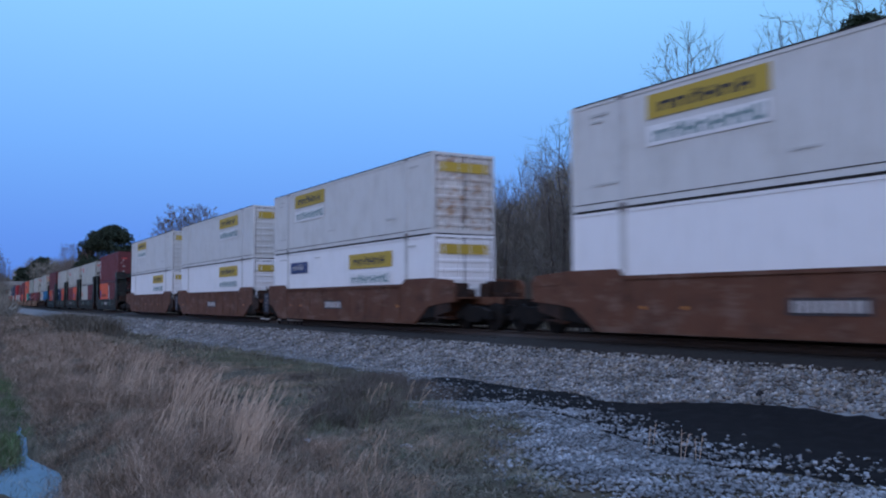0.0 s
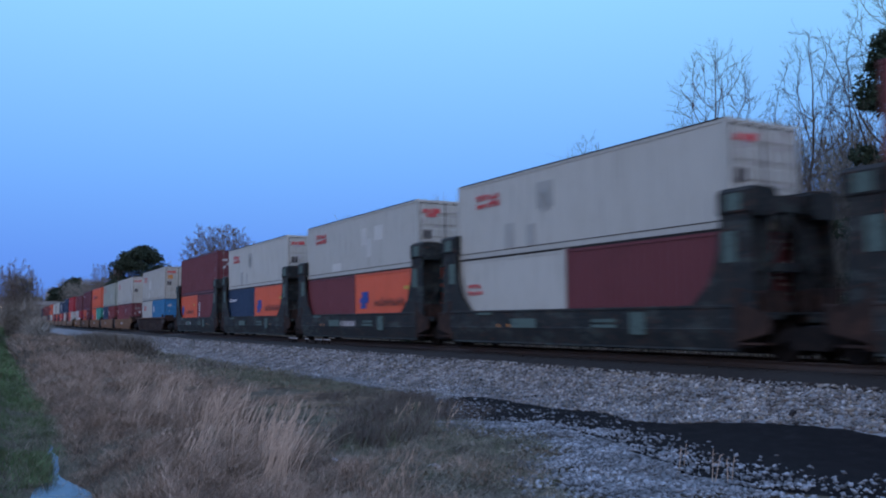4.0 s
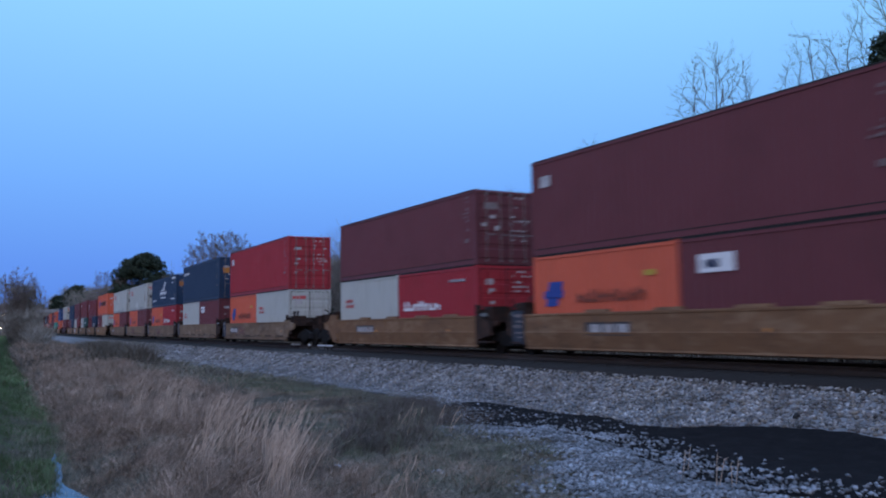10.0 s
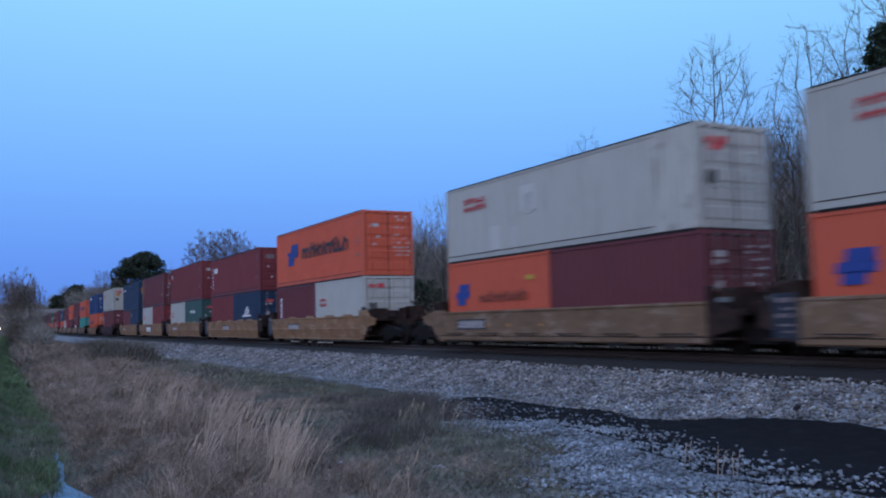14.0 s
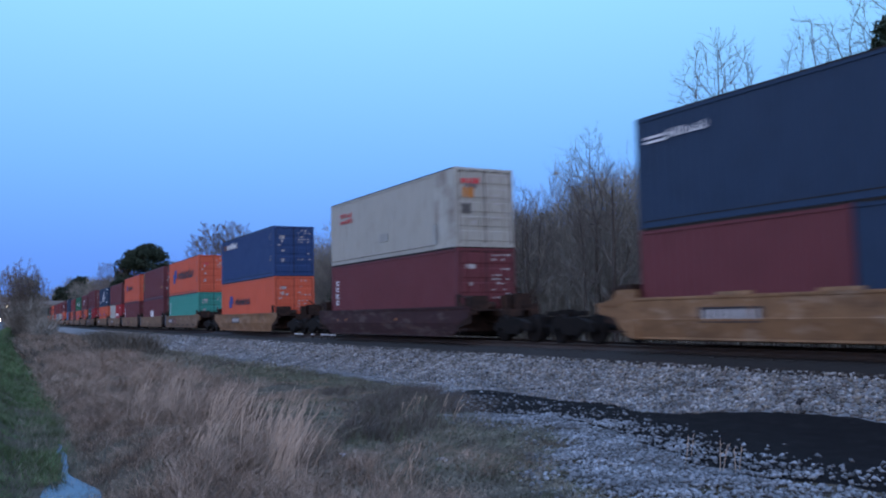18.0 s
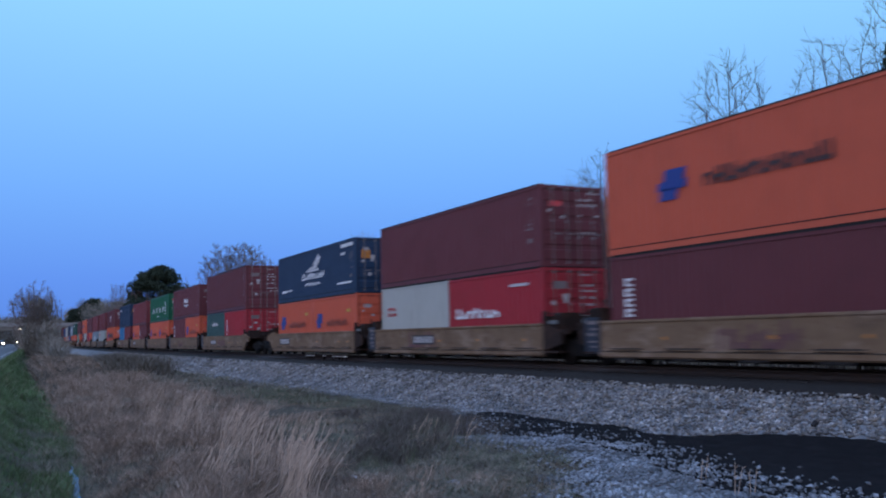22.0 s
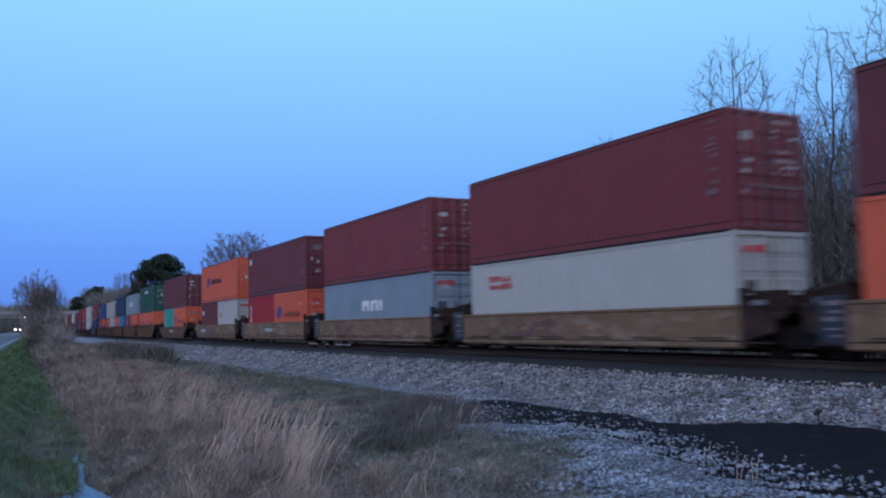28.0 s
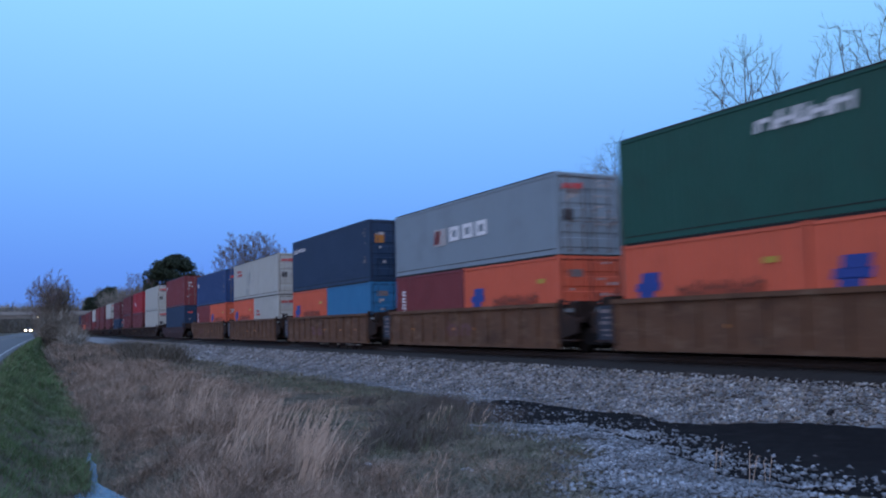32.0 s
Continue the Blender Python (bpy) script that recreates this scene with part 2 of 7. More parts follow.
CONCRETE = mat("bridge_concrete", (0.27, 0.265, 0.25), 0.85, spots=(0.20, 0.195, 0.185), scale=0.6, amount=0.8)
WOODTWIG = mat("dark_twig", (0.135, 0.120, 0.104), 0.9, spots=(0.10, 0.088, 0.078), scale=2, amount=0.7, bump=0)
BARK = mat("grey_bark", (0.064, 0.052, 0.046), 0.9, spots=(0.095, 0.079, 0.068), scale=4, amount=0.7)
TWIG = mat("brown_twig", (0.155, 0.120, 0.105), 0.9, spots=(0.115, 0.09, 0.078), scale=2, amount=0.7, bump=0)
NEEDLE = mat("pine_needles", (0.024, 0.038, 0.022), 0.8, spots=(0.038, 0.054, 0.03), scale=2, amount=0.7, bump=0)
LEAF = mat("evergreen_leaf", (0.018, 0.034, 0.016), 0.75, spots=(0.03, 0.048, 0.022), scale=2, amount=0.7, bump=0)


def island_mat(name, cols, rough=0.9, spec=0.2, patchy=(0.55, 1.4), size=1.6):
    """Each loose piece of the mesh takes a colour of its own from a ramp."""
    m = bpy.data.materials.new(name)
    m.use_nodes = True
    n, l = m.node_tree.nodes, m.node_tree.links
    b = n["Principled BSDF"]
    b.inputs["Roughness"].default_value = rough
    b.inputs["Specular IOR Level"].default_value = spec
    g = n.new("ShaderNodeNewGeometry")
    r = n.new("ShaderNodeValToRGB")
    ramp(r, [(i / (len(cols) - 1), c) for i, c in enumerate(cols)])
    l.new(g.outputs["Random Per Island"], r.inputs[0])
    tc, no = n.new("ShaderNodeTexCoord"), n.new("ShaderNodeTexNoise")
    no.inputs["Scale"].default_value, no.inputs["Detail"].default_value = size, 4
    l.new(tc.outputs["Object"], no.inputs["Vector"])
    mr = n.new("ShaderNodeMapRange")
    mr.inputs["From Min"].default_value, mr.inputs["From Max"].default_value = 0.3, 0.7
    mr.inputs["To Min"].default_value, mr.inputs["To Max"].default_value = patchy
    l.new(no.outputs["Fac"], mr.inputs["Value"])
    hv = n.new("ShaderNodeHueSaturation")
    l.new(mr.outputs["Result"], hv.inputs["Value"])
    l.new(r.outputs["Color"], hv.inputs["Color"])
    l.new(hv.outputs["Color"], b.inputs["Base Color"])
    return m


STONES = island_mat("ballast_stone", [(0.034, 0.034, 0.036), (0.203, 0.197, 0.189), (0.293, 0.289, 0.282), (0.079, 0.075, 0.071), (0.259, 0.226, 0.183), (0.395, 0.397, 0.396), (0.107, 0.109, 0.113), (0.180, 0.152, 0.137)])
PALESTONES = island_mat("pale_gravel", [(0.075, 0.081, 0.086), (0.20, 0.222, 0.243), (0.285, 0.315, 0.348), (0.125, 0.137, 0.150), (0.25, 0.275, 0.30)])
DRYGRASS = island_mat("dry_grass", [(0.105, 0.078, 0.060), (0.275, 0.196, 0.146), (0.40, 0.292, 0.218), (0.14, 0.106, 0.083), (0.47, 0.355, 0.268), (0.20, 0.15, 0.115)], patchy=(0.36, 1.55), size=2.2)
SEEDGRASS = island_mat("pale_seed_grass", [(0.40, 0.30, 0.225), (0.50, 0.39, 0.30), (0.33, 0.25, 0.19)])
DARKBEDSTONES = island_mat("dark_bed_stone", [(0.018, 0.014, 0.012), (0.034, 0.027, 0.023), (0.052, 0.044, 0.038), (0.024, 0.019, 0.016)])
DEADWEED = island_mat("dead_weed", [(0.068, 0.062, 0.053), (0.128, 0.116, 0.095), (0.095, 0.087, 0.067), (0.176, 0.152, 0.119)])
GREENGRASS = island_mat("green_grass", [(0.058, 0.118, 0.046), (0.092, 0.165, 0.062), (0.135, 0.165, 0.084), (0.070, 0.135, 0.050), (0.20, 0.18, 0.12)], patchy=(0.45, 1.6), size=1.2)
MIXGRASS = island_mat("short_mixed_grass", [(0.086, 0.095, 0.068), (0.216, 0.195, 0.153), (0.120, 0.129, 0.091), (0.324, 0.290, 0.231), (0.156, 0.145, 0.112)])
DARKWEED = island_mat("blackened_weed", [(0.057, 0.051, 0.048), (0.115, 0.099, 0.088), (0.079, 0.071, 0.061), (0.159, 0.132, 0.111)])
RUSTGRASS = island_mat("rusty_dead_stems", [(0.075, 0.054, 0.043), (0.149, 0.106, 0.082), (0.103, 0.079, 0.062), (0.196, 0.142, 0.108)])
LITTER = island_mat("straw_litter", [(0.062, 0.060, 0.050), (0.204, 0.179, 0.143), (0.114, 0.113, 0.084), (0.336, 0.288, 0.230), (0.079, 0.087, 0.064), (0.156, 0.128, 0.102)])
TONGUEGRASS = island_mat("dull_green_grass", [(0.074, 0.098, 0.062), (0.120, 0.144, 0.091), (0.186, 0.181, 0.130), (0.098, 0.120, 0.079)])
THICKET = island_mat("bare_thicket", [(0.126, 0.114, 0.096), (0.215, 0.193, 0.161), (0.289, 0.262, 0.217), (0.163, 0.152, 0.124)])
# ================= the line of the track =================
CX, K0, KL = 16.72, 1.0e-3, 60.0      # the track lies 16.7 m to the right of the camera and bends slightly


def line(s):
    """Place and heading of the track's centre, s metres along it."""
    if s <= 0:
        return CX, s, 0.0
    e = math.exp(-s / KL)
    return CX + K0 * KL * (s - KL * (1 - e)), s, K0 * KL * (1 - e)


def at_line(s, off=0.0, z=0.0):
    x, y, a = line(s)
    return (x + off * math.cos(a), y - off * math.sin(a), z)


def on_line(s, off=0.0, z=0.0):
    x, y, a = line(s)
    return pose(x + off * math.cos(a), y - off * math.sin(a), z, 0, 0, -math.degrees(a))


# ================= mesh building =================
class Geo:
    def __init__(self):
        self.v, self.f = [], []

    def quad(self, *p):
        i = len(self.v)
        self.v += p
        self.f.append(tuple(range(i, i + len(p))))

    def box(self, x0, x1, y0, y1, z0, z1, c=0.0):
        """A box; c cuts its edges along y and the corners."""
        i = len(self.v)
        if not c:
            self.v += [(x, y, z) for z in (z0, z1) for y in (y0, y1) for x in (x0, x1)]
            self.f += [tuple(i + k for k in q) for q in ((0, 2, 3, 1), (4, 5, 7, 6), (0, 1, 5, 4), (2, 6, 7, 3), (0, 4, 6, 2), (1, 3, 7, 5))]
            return
        ring = [(x0 + c, z0), (x1 - c, z0), (x1, z0 + c), (x1, z1 - c), (x1 - c, z1), (x0 + c, z1), (x0, z1 - c), (x0, z0 + c)]
        self.v += [(x, y, z) for y in (y0, y1) for x, z in ring]
        self.f += [tuple(i + k for k in range(8)), tuple(i + 15 - k for k in range(8))]
        self.f += [(i + k, i + 8 + k, i + 8 + (k + 1) % 8, i + (k + 1) % 8) for k in range(8)]

    def prism(self, ring, axis, a, b):
        """An outline in the plane across axis (0 x, 1 y, 2 z), drawn out from a to b."""
        i, k = len(self.v), len(ring)
        for h in (a, b):
            for p, q in ring:
                self.v.append((h, p, q) if axis == 0 else (p, h, q) if axis == 1 else (p, q, h))
        self.f += [tuple(i + j for j in range(k)), tuple(i + 2 * k - 1 - j for j in range(k))]
        self.f += [(i + j, i + k + j, i + k + (j + 1) % k, i + (j + 1) % k) for j in range(k)]

    def tube(self, p, q, r0, r1=None, n=6, cap=True):
        p, q = Vector(p), Vector(q)
        r1 = r0 if r1 is None else r1
        d = (q - p).normalized()
        u = d.orthogonal().normalized()
        w = d.cross(u)
        i = len(self.v)
        for c, r in ((p, r0), (q, r1)):
            for k in range(n):
                a = 2 * math.pi * k / n
                self.v.append(tuple(c + (u * math.cos(a) + w * math.sin(a)) * r))
        self.f += [(i + k, i + (k + 1) % n, i + n + (k + 1) % n, i + n + k) for k in range(n)]
        if cap:
            self.f += [tuple(i + n - 1 - k for k in range(n)), tuple(i + n + k for k in range(n))]

    def mesh(self, name, flat=True):
        me = bpy.data.meshes.new(name)
        me.from_pydata(self.v, [], self.f)
        me.materials.append(None)
        if not flat:
            me.polygons.foreach_set("use_smooth", [True] * len(me.polygons))
        me.update()
        return me


def piece(name, me, material, parent=None, m=None, label=""):
    """One object on a mesh that others may share; the material hangs on the object."""
    ob = new(name, me)
    if not me.materials:
        me.materials.append(None)
    ob.material_slots[0].link = "OBJECT"
    ob.material_slots[0].material = material
    ob.parent = parent
    if m is not None:
        ob.matrix_local = m
    return tagged(ob, label)


CACHE = {}


def shared(key, make):
    if key not in CACHE:
        CACHE[key] = make()
    return CACHE[key]


def soup(name, verts, faces_n):
    """A mesh from an array of corners, faces of n corners each, none shared between pieces."""
    me = bpy.data.meshes.new(name)
    v = np.asarray(verts, dtype=np.float32).reshape(-1, 3)
    n = len(v) // faces_n
    me.vertices.add(len(v))
    me.vertices.foreach_set("co", v.ravel())
    me.loops.add(len(v))
    me.loops.foreach_set("vertex_index", np.arange(len(v), dtype=np.int32))
    me.polygons.add(n)
    me.polygons.foreach_set("loop_start", np.arange(0, len(v), faces_n, dtype=np.int32))
    me.materials.append(None)
    me.update(calc_edges=True)
    return me


def indexed(name, verts, faces):
    """A mesh from arrays: corners, and faces that all have the same number of corners."""
    me = bpy.data.meshes.new(name)
    v, f = np.asarray(verts, dtype=np.float32).reshape(-1, 3), np.asarray(faces, dtype=np.int32)
    me.vertices.add(len(v))
    me.vertices.foreach_set("co", v.ravel())
    me.loops.add(f.size)
    me.loops.foreach_set("vertex_index", f.ravel())
    me.polygons.add(len(f))
    me.polygons.foreach_set("loop_start", np.arange(0, f.size, f.shape[1], dtype=np.int32))
    me.materials.append(None)
    me.update(calc_edges=True)
    return me


# ================= ground =================
RNG = np.random.default_rng(7)


def lump(x, y, k):
    return noise.noise(Vector((x * k, y * k, 3.7)))


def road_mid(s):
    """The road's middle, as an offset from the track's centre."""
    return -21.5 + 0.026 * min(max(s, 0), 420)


def road_z(s):
    return -0.75 + 0.0062 * min(max(s, 0), 300)


def ditch_line(s):
    """The wet ditch, which runs slowly nearer to the track."""
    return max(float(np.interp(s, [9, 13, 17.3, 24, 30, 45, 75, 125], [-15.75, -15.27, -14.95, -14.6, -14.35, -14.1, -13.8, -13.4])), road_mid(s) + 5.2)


def ground_z(s, off):
    """Height of the ground off the track: the road's bank, a wet ditch, a flat verge, the bed under the ballast, the wood's floor."""
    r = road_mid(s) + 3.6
    if off < r - 7.2 - 1.5:
        z = road_z(s) - 0.15
    elif off < r + 0.6:
        z = road_z(s) - 0.06
    else:
        d = ditch_line(s)
        knots = [(r + 0.6, road_z(s) - 0.06), (d - 0.45, -1.42), (d + 0.35, -1.50), (d + 1.3, -1.18), (max(-8.0, d + 2.0), -1.12), (-4.6, -1.16), (4.6, -1.2), (9.0, -1.0), (40, -0.7), (4000, -0.7)]
        z = knots[-1][1]
        for (a, za), (b, zb) in zip(knots, knots[1:]):
            if off <= b:
                t = min(max((off - a) / max(b - a, 1e-6), 0), 1)
                z = za + (zb - za) * t * t * (3 - 2 * t)
                break
    if off > r + 1.0 and abs(off) > 4.6 and s < 200:
        z += 0.07 * lump(s, off, 0.55) + 0.035 * lump(s + 40, off, 1.9)
    return z


def build_ground():
    ss = np.concatenate([np.linspace(-160, -4, 14), np.arange(-2, 40, 0.5), np.arange(40, 90, 1.5), np.arange(90, 200, 5), np.linspace(200, 420, 23), [520, 700, 1000, 1500, 2400, 4000]])
    oo = np.concatenate([[-4000, -1500, -600, -250, -120, -70, -45, -34], np.arange(-30, -19, 1.0), np.arange(-19, -4.0, 0.3), [-4, -2, 0, 2, 4, 5, 6, 7.5, 9, 12, 16, 22, 30, 45, 70, 120, 250, 600, 1500, 4000]])
    v = []
    for s in ss:
        x, y, a = line(float(s))
        for o in oo:
            v.append((x + o, y, ground_z(float(s), float(o))))
    n = len(oo)
    f = [(i * n + j, i * n + j + 1, (i + 1) * n + j + 1, (i + 1) * n + j) for i in range(len(ss) - 1) for j in range(n - 1)]
    me = indexed("ground", v, f)
    me.polygons.foreach_set("use_smooth", [True] * len(me.polygons))
    m = bpy.data.materials.new("verge_soil")
    m.use_nodes = True
    nn, l = m.node_tree.nodes, m.node_tree.links
    b = nn["Principled BSDF"]
    b.inputs["Roughness"].default_value = 0.95
    b.inputs["Specular IOR Level"].default_value = 0.15
    tc = nn.new("ShaderNodeTexCoord")
    n1, n2 = nn.new("ShaderNodeTexNoise"), nn.new("ShaderNodeTexNoise")
    n1.inputs["Scale"].default_value, n1.inputs["Detail"].default_value = 1.6, 9
    n2.inputs["Scale"].default_value, n2.inputs["Detail"].default_value = 14, 5
    for q in (n1, n2):
        l.new(tc.outputs["Object"], q.inputs["Vector"])
    r1 = nn.new("ShaderNodeValToRGB")
    ramp(r1, [(0.35, (0.040, 0.036, 0.026)), (0.5, (0.085, 0.068, 0.048)), (0.62, (0.050, 0.050, 0.034)), (0.75, (0.11, 0.088, 0.062))])
    l.new(n1.outputs["Fac"], r1.inputs[0])
    hv = nn.new("ShaderNodeHueSaturation")
    mr = nn.new("ShaderNodeMapRange")
    mr.inputs["To Min"].default_value, mr.inputs["To Max"].default_value = 0.55, 1.45
    l.new(n2.outputs["Fac"], mr.inputs["Value"])
    l.new(mr.outputs["Result"], hv.inputs["Value"])
    l.new(r1.outputs["Color"], hv.inputs["Color"])
    l.new(hv.outputs["Color"], b.inputs["Base Color"])
    bp = nn.new("ShaderNodeBump")
    bp.inputs["Strength"].default_value, bp.inputs["Distance"].default_value = 0.8, 0.05
    l.new(n2.outputs["Fac"], bp.inputs["Height"])
    l.new(bp.outputs[0], b.inputs["Normal"])
    ob = piece("ground", me, m)
    tagged(ob, "winter verge of brown soil and thin grass beside the railway", "ground", kind="structure")


build_ground()


def strip(name, offs, s_list, material, label, category, mid=None, lift=0.0):
    """A band along the track or the road: offs are (off, z) pairs of its cross-section."""
    v = []
    for s in s_list:
        x, y, a = line(float(s))
        m = mid(float(s)) if mid else 0.0
        for o, z in offs:
            zz = z + (road_z(float(s)) if mid else 0.0) + lift
            v.append((x + (m + o) * math.cos(a), y - (m + o) * math.sin(a), zz))
    n = len(offs)
    f = [(i * n + j, i * n + j + 1, (i + 1) * n + j + 1, (i + 1) * n + j) for i in range(len(s_list) - 1) for j in range(n - 1)]
    ob = piece(name, indexed(name, v, f), material)
    return tagged(ob, label, category, kind="structure")


LONG = np.concatenate([np.linspace(-160, 0, 9), np.arange(6, 200, 6), np.arange(200, 420, 20), [460, 560, 700, 1000, 1400]])
strip("ballast_bed", [(-4.5, -1.30), (-4.2, -1.18), (-3.1, -0.82), (-1.95, -0.36), (-1.7, -0.32), (0, -0.31), (1.7, -0.32), (1.95, -0.36), (4.2, -1.20), (4.5, -1.30)],
      LONG, BALLAST, "railway embankment of grey crushed stone", "ballast")
strip("dark_track_bed", [(-2.08, -0.43), (-2.02, -0.372), (-1.94, -0.334), (-1.5, -0.235), (-1.17, -0.172), (0, -0.168), (1.17, -0.172), (1.5, -0.235), (1.72, -0.316)], LONG, DARKBALLAST, "dark brown-black stone between and beside the rails", "ballast")
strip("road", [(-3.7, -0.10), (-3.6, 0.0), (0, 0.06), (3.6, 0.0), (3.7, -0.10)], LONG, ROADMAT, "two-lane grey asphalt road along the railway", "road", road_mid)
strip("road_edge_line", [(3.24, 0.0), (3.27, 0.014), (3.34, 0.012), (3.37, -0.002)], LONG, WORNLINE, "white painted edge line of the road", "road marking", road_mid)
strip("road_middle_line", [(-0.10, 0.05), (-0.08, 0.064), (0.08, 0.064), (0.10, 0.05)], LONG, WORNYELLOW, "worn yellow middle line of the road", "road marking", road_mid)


def build_track():
    prof = [(-0.075, 0), (0.075, 0), (0.075, 0.012), (0.012, 0.035), (0.012, 0.125), (0.036, 0.135), (0.036, 0.172), (-0.036, 0.172), (-0.036, 0.135), (-0.012, 0.125), (-0.012, 0.035), (-0.075, 0.012)]
    for side in (-0.754, 0.754):
        v = []
        for s in LONG:
            x, y, a = line(float(s))
            for o, z in prof:
                v.append((x + (side + o) * math.cos(a), y - (side + o) * math.sin(a), z - 0.172))
        n = len(prof)
        f = [(i * n + j, i * n + (j + 1) % n, (i + 1) * n + (j + 1) % n, (i + 1) * n + j) for i in range(len(LONG) - 1) for j in range(n)]
        tagged(piece("rail", indexed("rail", v, f), RAILSTEEL), "rusty steel running rail with a worn head", "rail", "rails", "structure")


build_track()


def build_ties():
    g = Geo()
    g.box(-1.30, 1.30, -0.11, 0.11, -0.355, -0.178, 0.012)
    me = g.mesh("tie")
    rail_bed = new("tie_row")
    tagged(rail_bed, "row of dark wooden railway sleepers under the rails", "railway sleeper", kind="structure")
    s = 3.0
    while s < 110:
        piece("tie", me, TIE, rail_bed, on_line(s + random.uniform(-0.02, 0.02), random.uniform(-0.04, 0.04)))
        s += 0.54


build_ties()
# ================= containers =================


def wave(a, b, period, depth):
    """Trapezoid corrugation from a to b: (place, depth) pairs."""
    n = max(1, round((b - a) / period))
    p = (b - a) / n
    out = []
    for i in range(n):
        q = a + i * p
        out += [(q, 0.0), (q + 0.25 * p, 0.0), (q + 0.5 * p, depth), (q + 0.75 * p, depth)]
    return out + [(b, 0.0)]


def frame_mesh(L, H, w, kind):
    g = Geo()
    h, e, p = w / 2, L / 2, 0.13
    for x in (-1, 1):
        for y in (-1, 1):
            g.box(min(x * h, x * (h - p)), max(x * h, x * (h - p)), min(y * e, y * (e - p)), max(y * e, y * (e - p)), 0.12, H - 0.12)
        g.box(min(x * h, x * (h - 0.06)), max(x * h, x * (h - 0.06)), -e + p, e - p, H - 0.11, H - 0.02)
        g.box(min(x * (h - 0.006), x * (h - 0.06)), max(x * (h - 0.006), x * (h - 0.06)), -e + p, e - p, 0.02, 0.17)
    for y in (-1, 1):
        g.box(-h + p, h - p, min(y * e, y * (e - 0.1)), max(y * e, y * (e - 0.1)), H - 0.12, H - 0.01)
        g.box(-h + p, h - p, min(y * e, y * (e - 0.1)), max(y * e, y * (e - 0.1)), 0.01, 0.15)
    return g.mesh("frame")


def side_mesh(L, H, w, kind):
    """The wall at x = 0 that looks to -x; the other side is the same mesh turned about."""
    g = Geo()
    a, b, z0, z1 = -L / 2 + 0.13, L / 2 - 0.13, 0.16, H - 0.10
    if kind == "dry":
        pr = wave(a, b, 0.278, 0.036)
    elif kind == "reefer":
        pr = wave(a, b, 0.34, 0.018)
    else:
        pr = [(a, 0.012)]
        n = round((b - a) / 1.22)
        for i in range(1, n):
            q = a + (b - a) * i / n
            pr += [(q - 0.03, 0.012), (q - 0.02, 0.002), (q + 0.02, 0.002), (q + 0.03, 0.012)]
        pr.append((b, 0.012))
    i = len(g.v)
    for y, d in pr:
        g.v += [(0.008 + d, y, z0), (0.008 + d, y, z1)]
    g.f += [(i + 2 * k, i + 2 * k + 1, i + 2 * k + 3, i + 2 * k + 2) for k in range(len(pr) - 1)]
    return g.mesh("side_panel")


def post_mesh(H):
    """A lifting post at the 40-foot place, flush with the wall at x = 0 that looks to -x."""
    g = Geo()
    g.box(-0.005, 0.08, -0.10, 0.10, 0.12, H - 0.10)
    return g.mesh("lifting_post")


def post_head_mesh():
    g = Geo()
    g.box(-0.010, 0.10, -0.13, 0.13, 0.0, 0.118, 0.01)
    return g.mesh("post_head")


def plates(L, H, seed):
    """Places and sizes of the repair plates on a side wall: along it, up, length, height."""
    r = random.Random(seed)
    return [(r.uniform(-L / 2 + 1.2, L / 2 - 3.2), r.choice((0.22, r.uniform(0.2, 0.5) * H, r.uniform(0.3, 0.6) * H)), r.uniform(0.35, 1.1), r.uniform(0.30, 0.9)) for _ in range(r.randint(2, 4))]


def repair_mesh(a, b):
    g = Geo()
    g.box(-0.004, 0.02, 0, a, 0, b)
    return g.mesh("repair_plate")


def roof_mesh(L, H, w, kind):
    g = Geo()
    pr = wave(-L / 2 + 0.1, L / 2 - 0.1, 0.42, -0.02) if kind != "box53" else [(-L / 2 + 0.1, 0), (L / 2 - 0.1, 0)]
    for y, d in pr:
        g.v += [(-w / 2 + 0.06, y, H - 0.025 + d), (w / 2 - 0.06, y, H - 0.025 + d)]
    g.f += [(2 * k, 2 * k + 1, 2 * k + 3, 2 * k + 2) for k in range(len(pr) - 1)]
    return g.mesh("roof")


def floor_mesh(L, H, w):
    g = Geo()
    g.box(-w / 2 + 0.06, w / 2 - 0.06, -L / 2 + 0.1, L / 2 - 0.1, 0.10, 0.16)
    return g.mesh("floor")


def shade_joint_mesh(L, H, w, kind):
    """Dark strips that paint shade along the rails, over the bottom rail and along the roof's edge, on both sides; dark
    joints round the door end.
    """
    g = Geo()
    h, e = w / 2 + 0.003, L / 2 - 0.14
    for x in (-1, 1):
        a, b = sorted((x * h, x * (h - 0.02)))
        g.box(a, b, -e, e, 0.172, 0.196)
        g.box(a, b, -e, e, -0.012, 0.012)
        a, b = sorted((x * (h + 0.004), x * (h - 0.05)))
        g.box(a, b, -e, e, H - 0.030, H + 0.006)
    g.box(-0.018, 0.018, -L / 2 - 0.004, -L / 2 + 0.02, 0.16, H - 0.13)
    for x in (-1, 1):
        a, b = sorted((x * (w / 2 - 0.125), x * (w / 2 - 0.150)))
        g.box(a, b, -L / 2 - 0.003, -L / 2 + 0.02, 0.14, H - 0.12)
    g.box(-w / 2 + 0.13, w / 2 - 0.13, -L / 2 - 0.004, -L / 2 + 0.02, H - 0.135, H - 0.112)
    g.box(-w / 2, w / 2, -L / 2 - 0.004, -L / 2 + 0.02, -0.012, 0.012)
    return g.mesh("rail_seam")


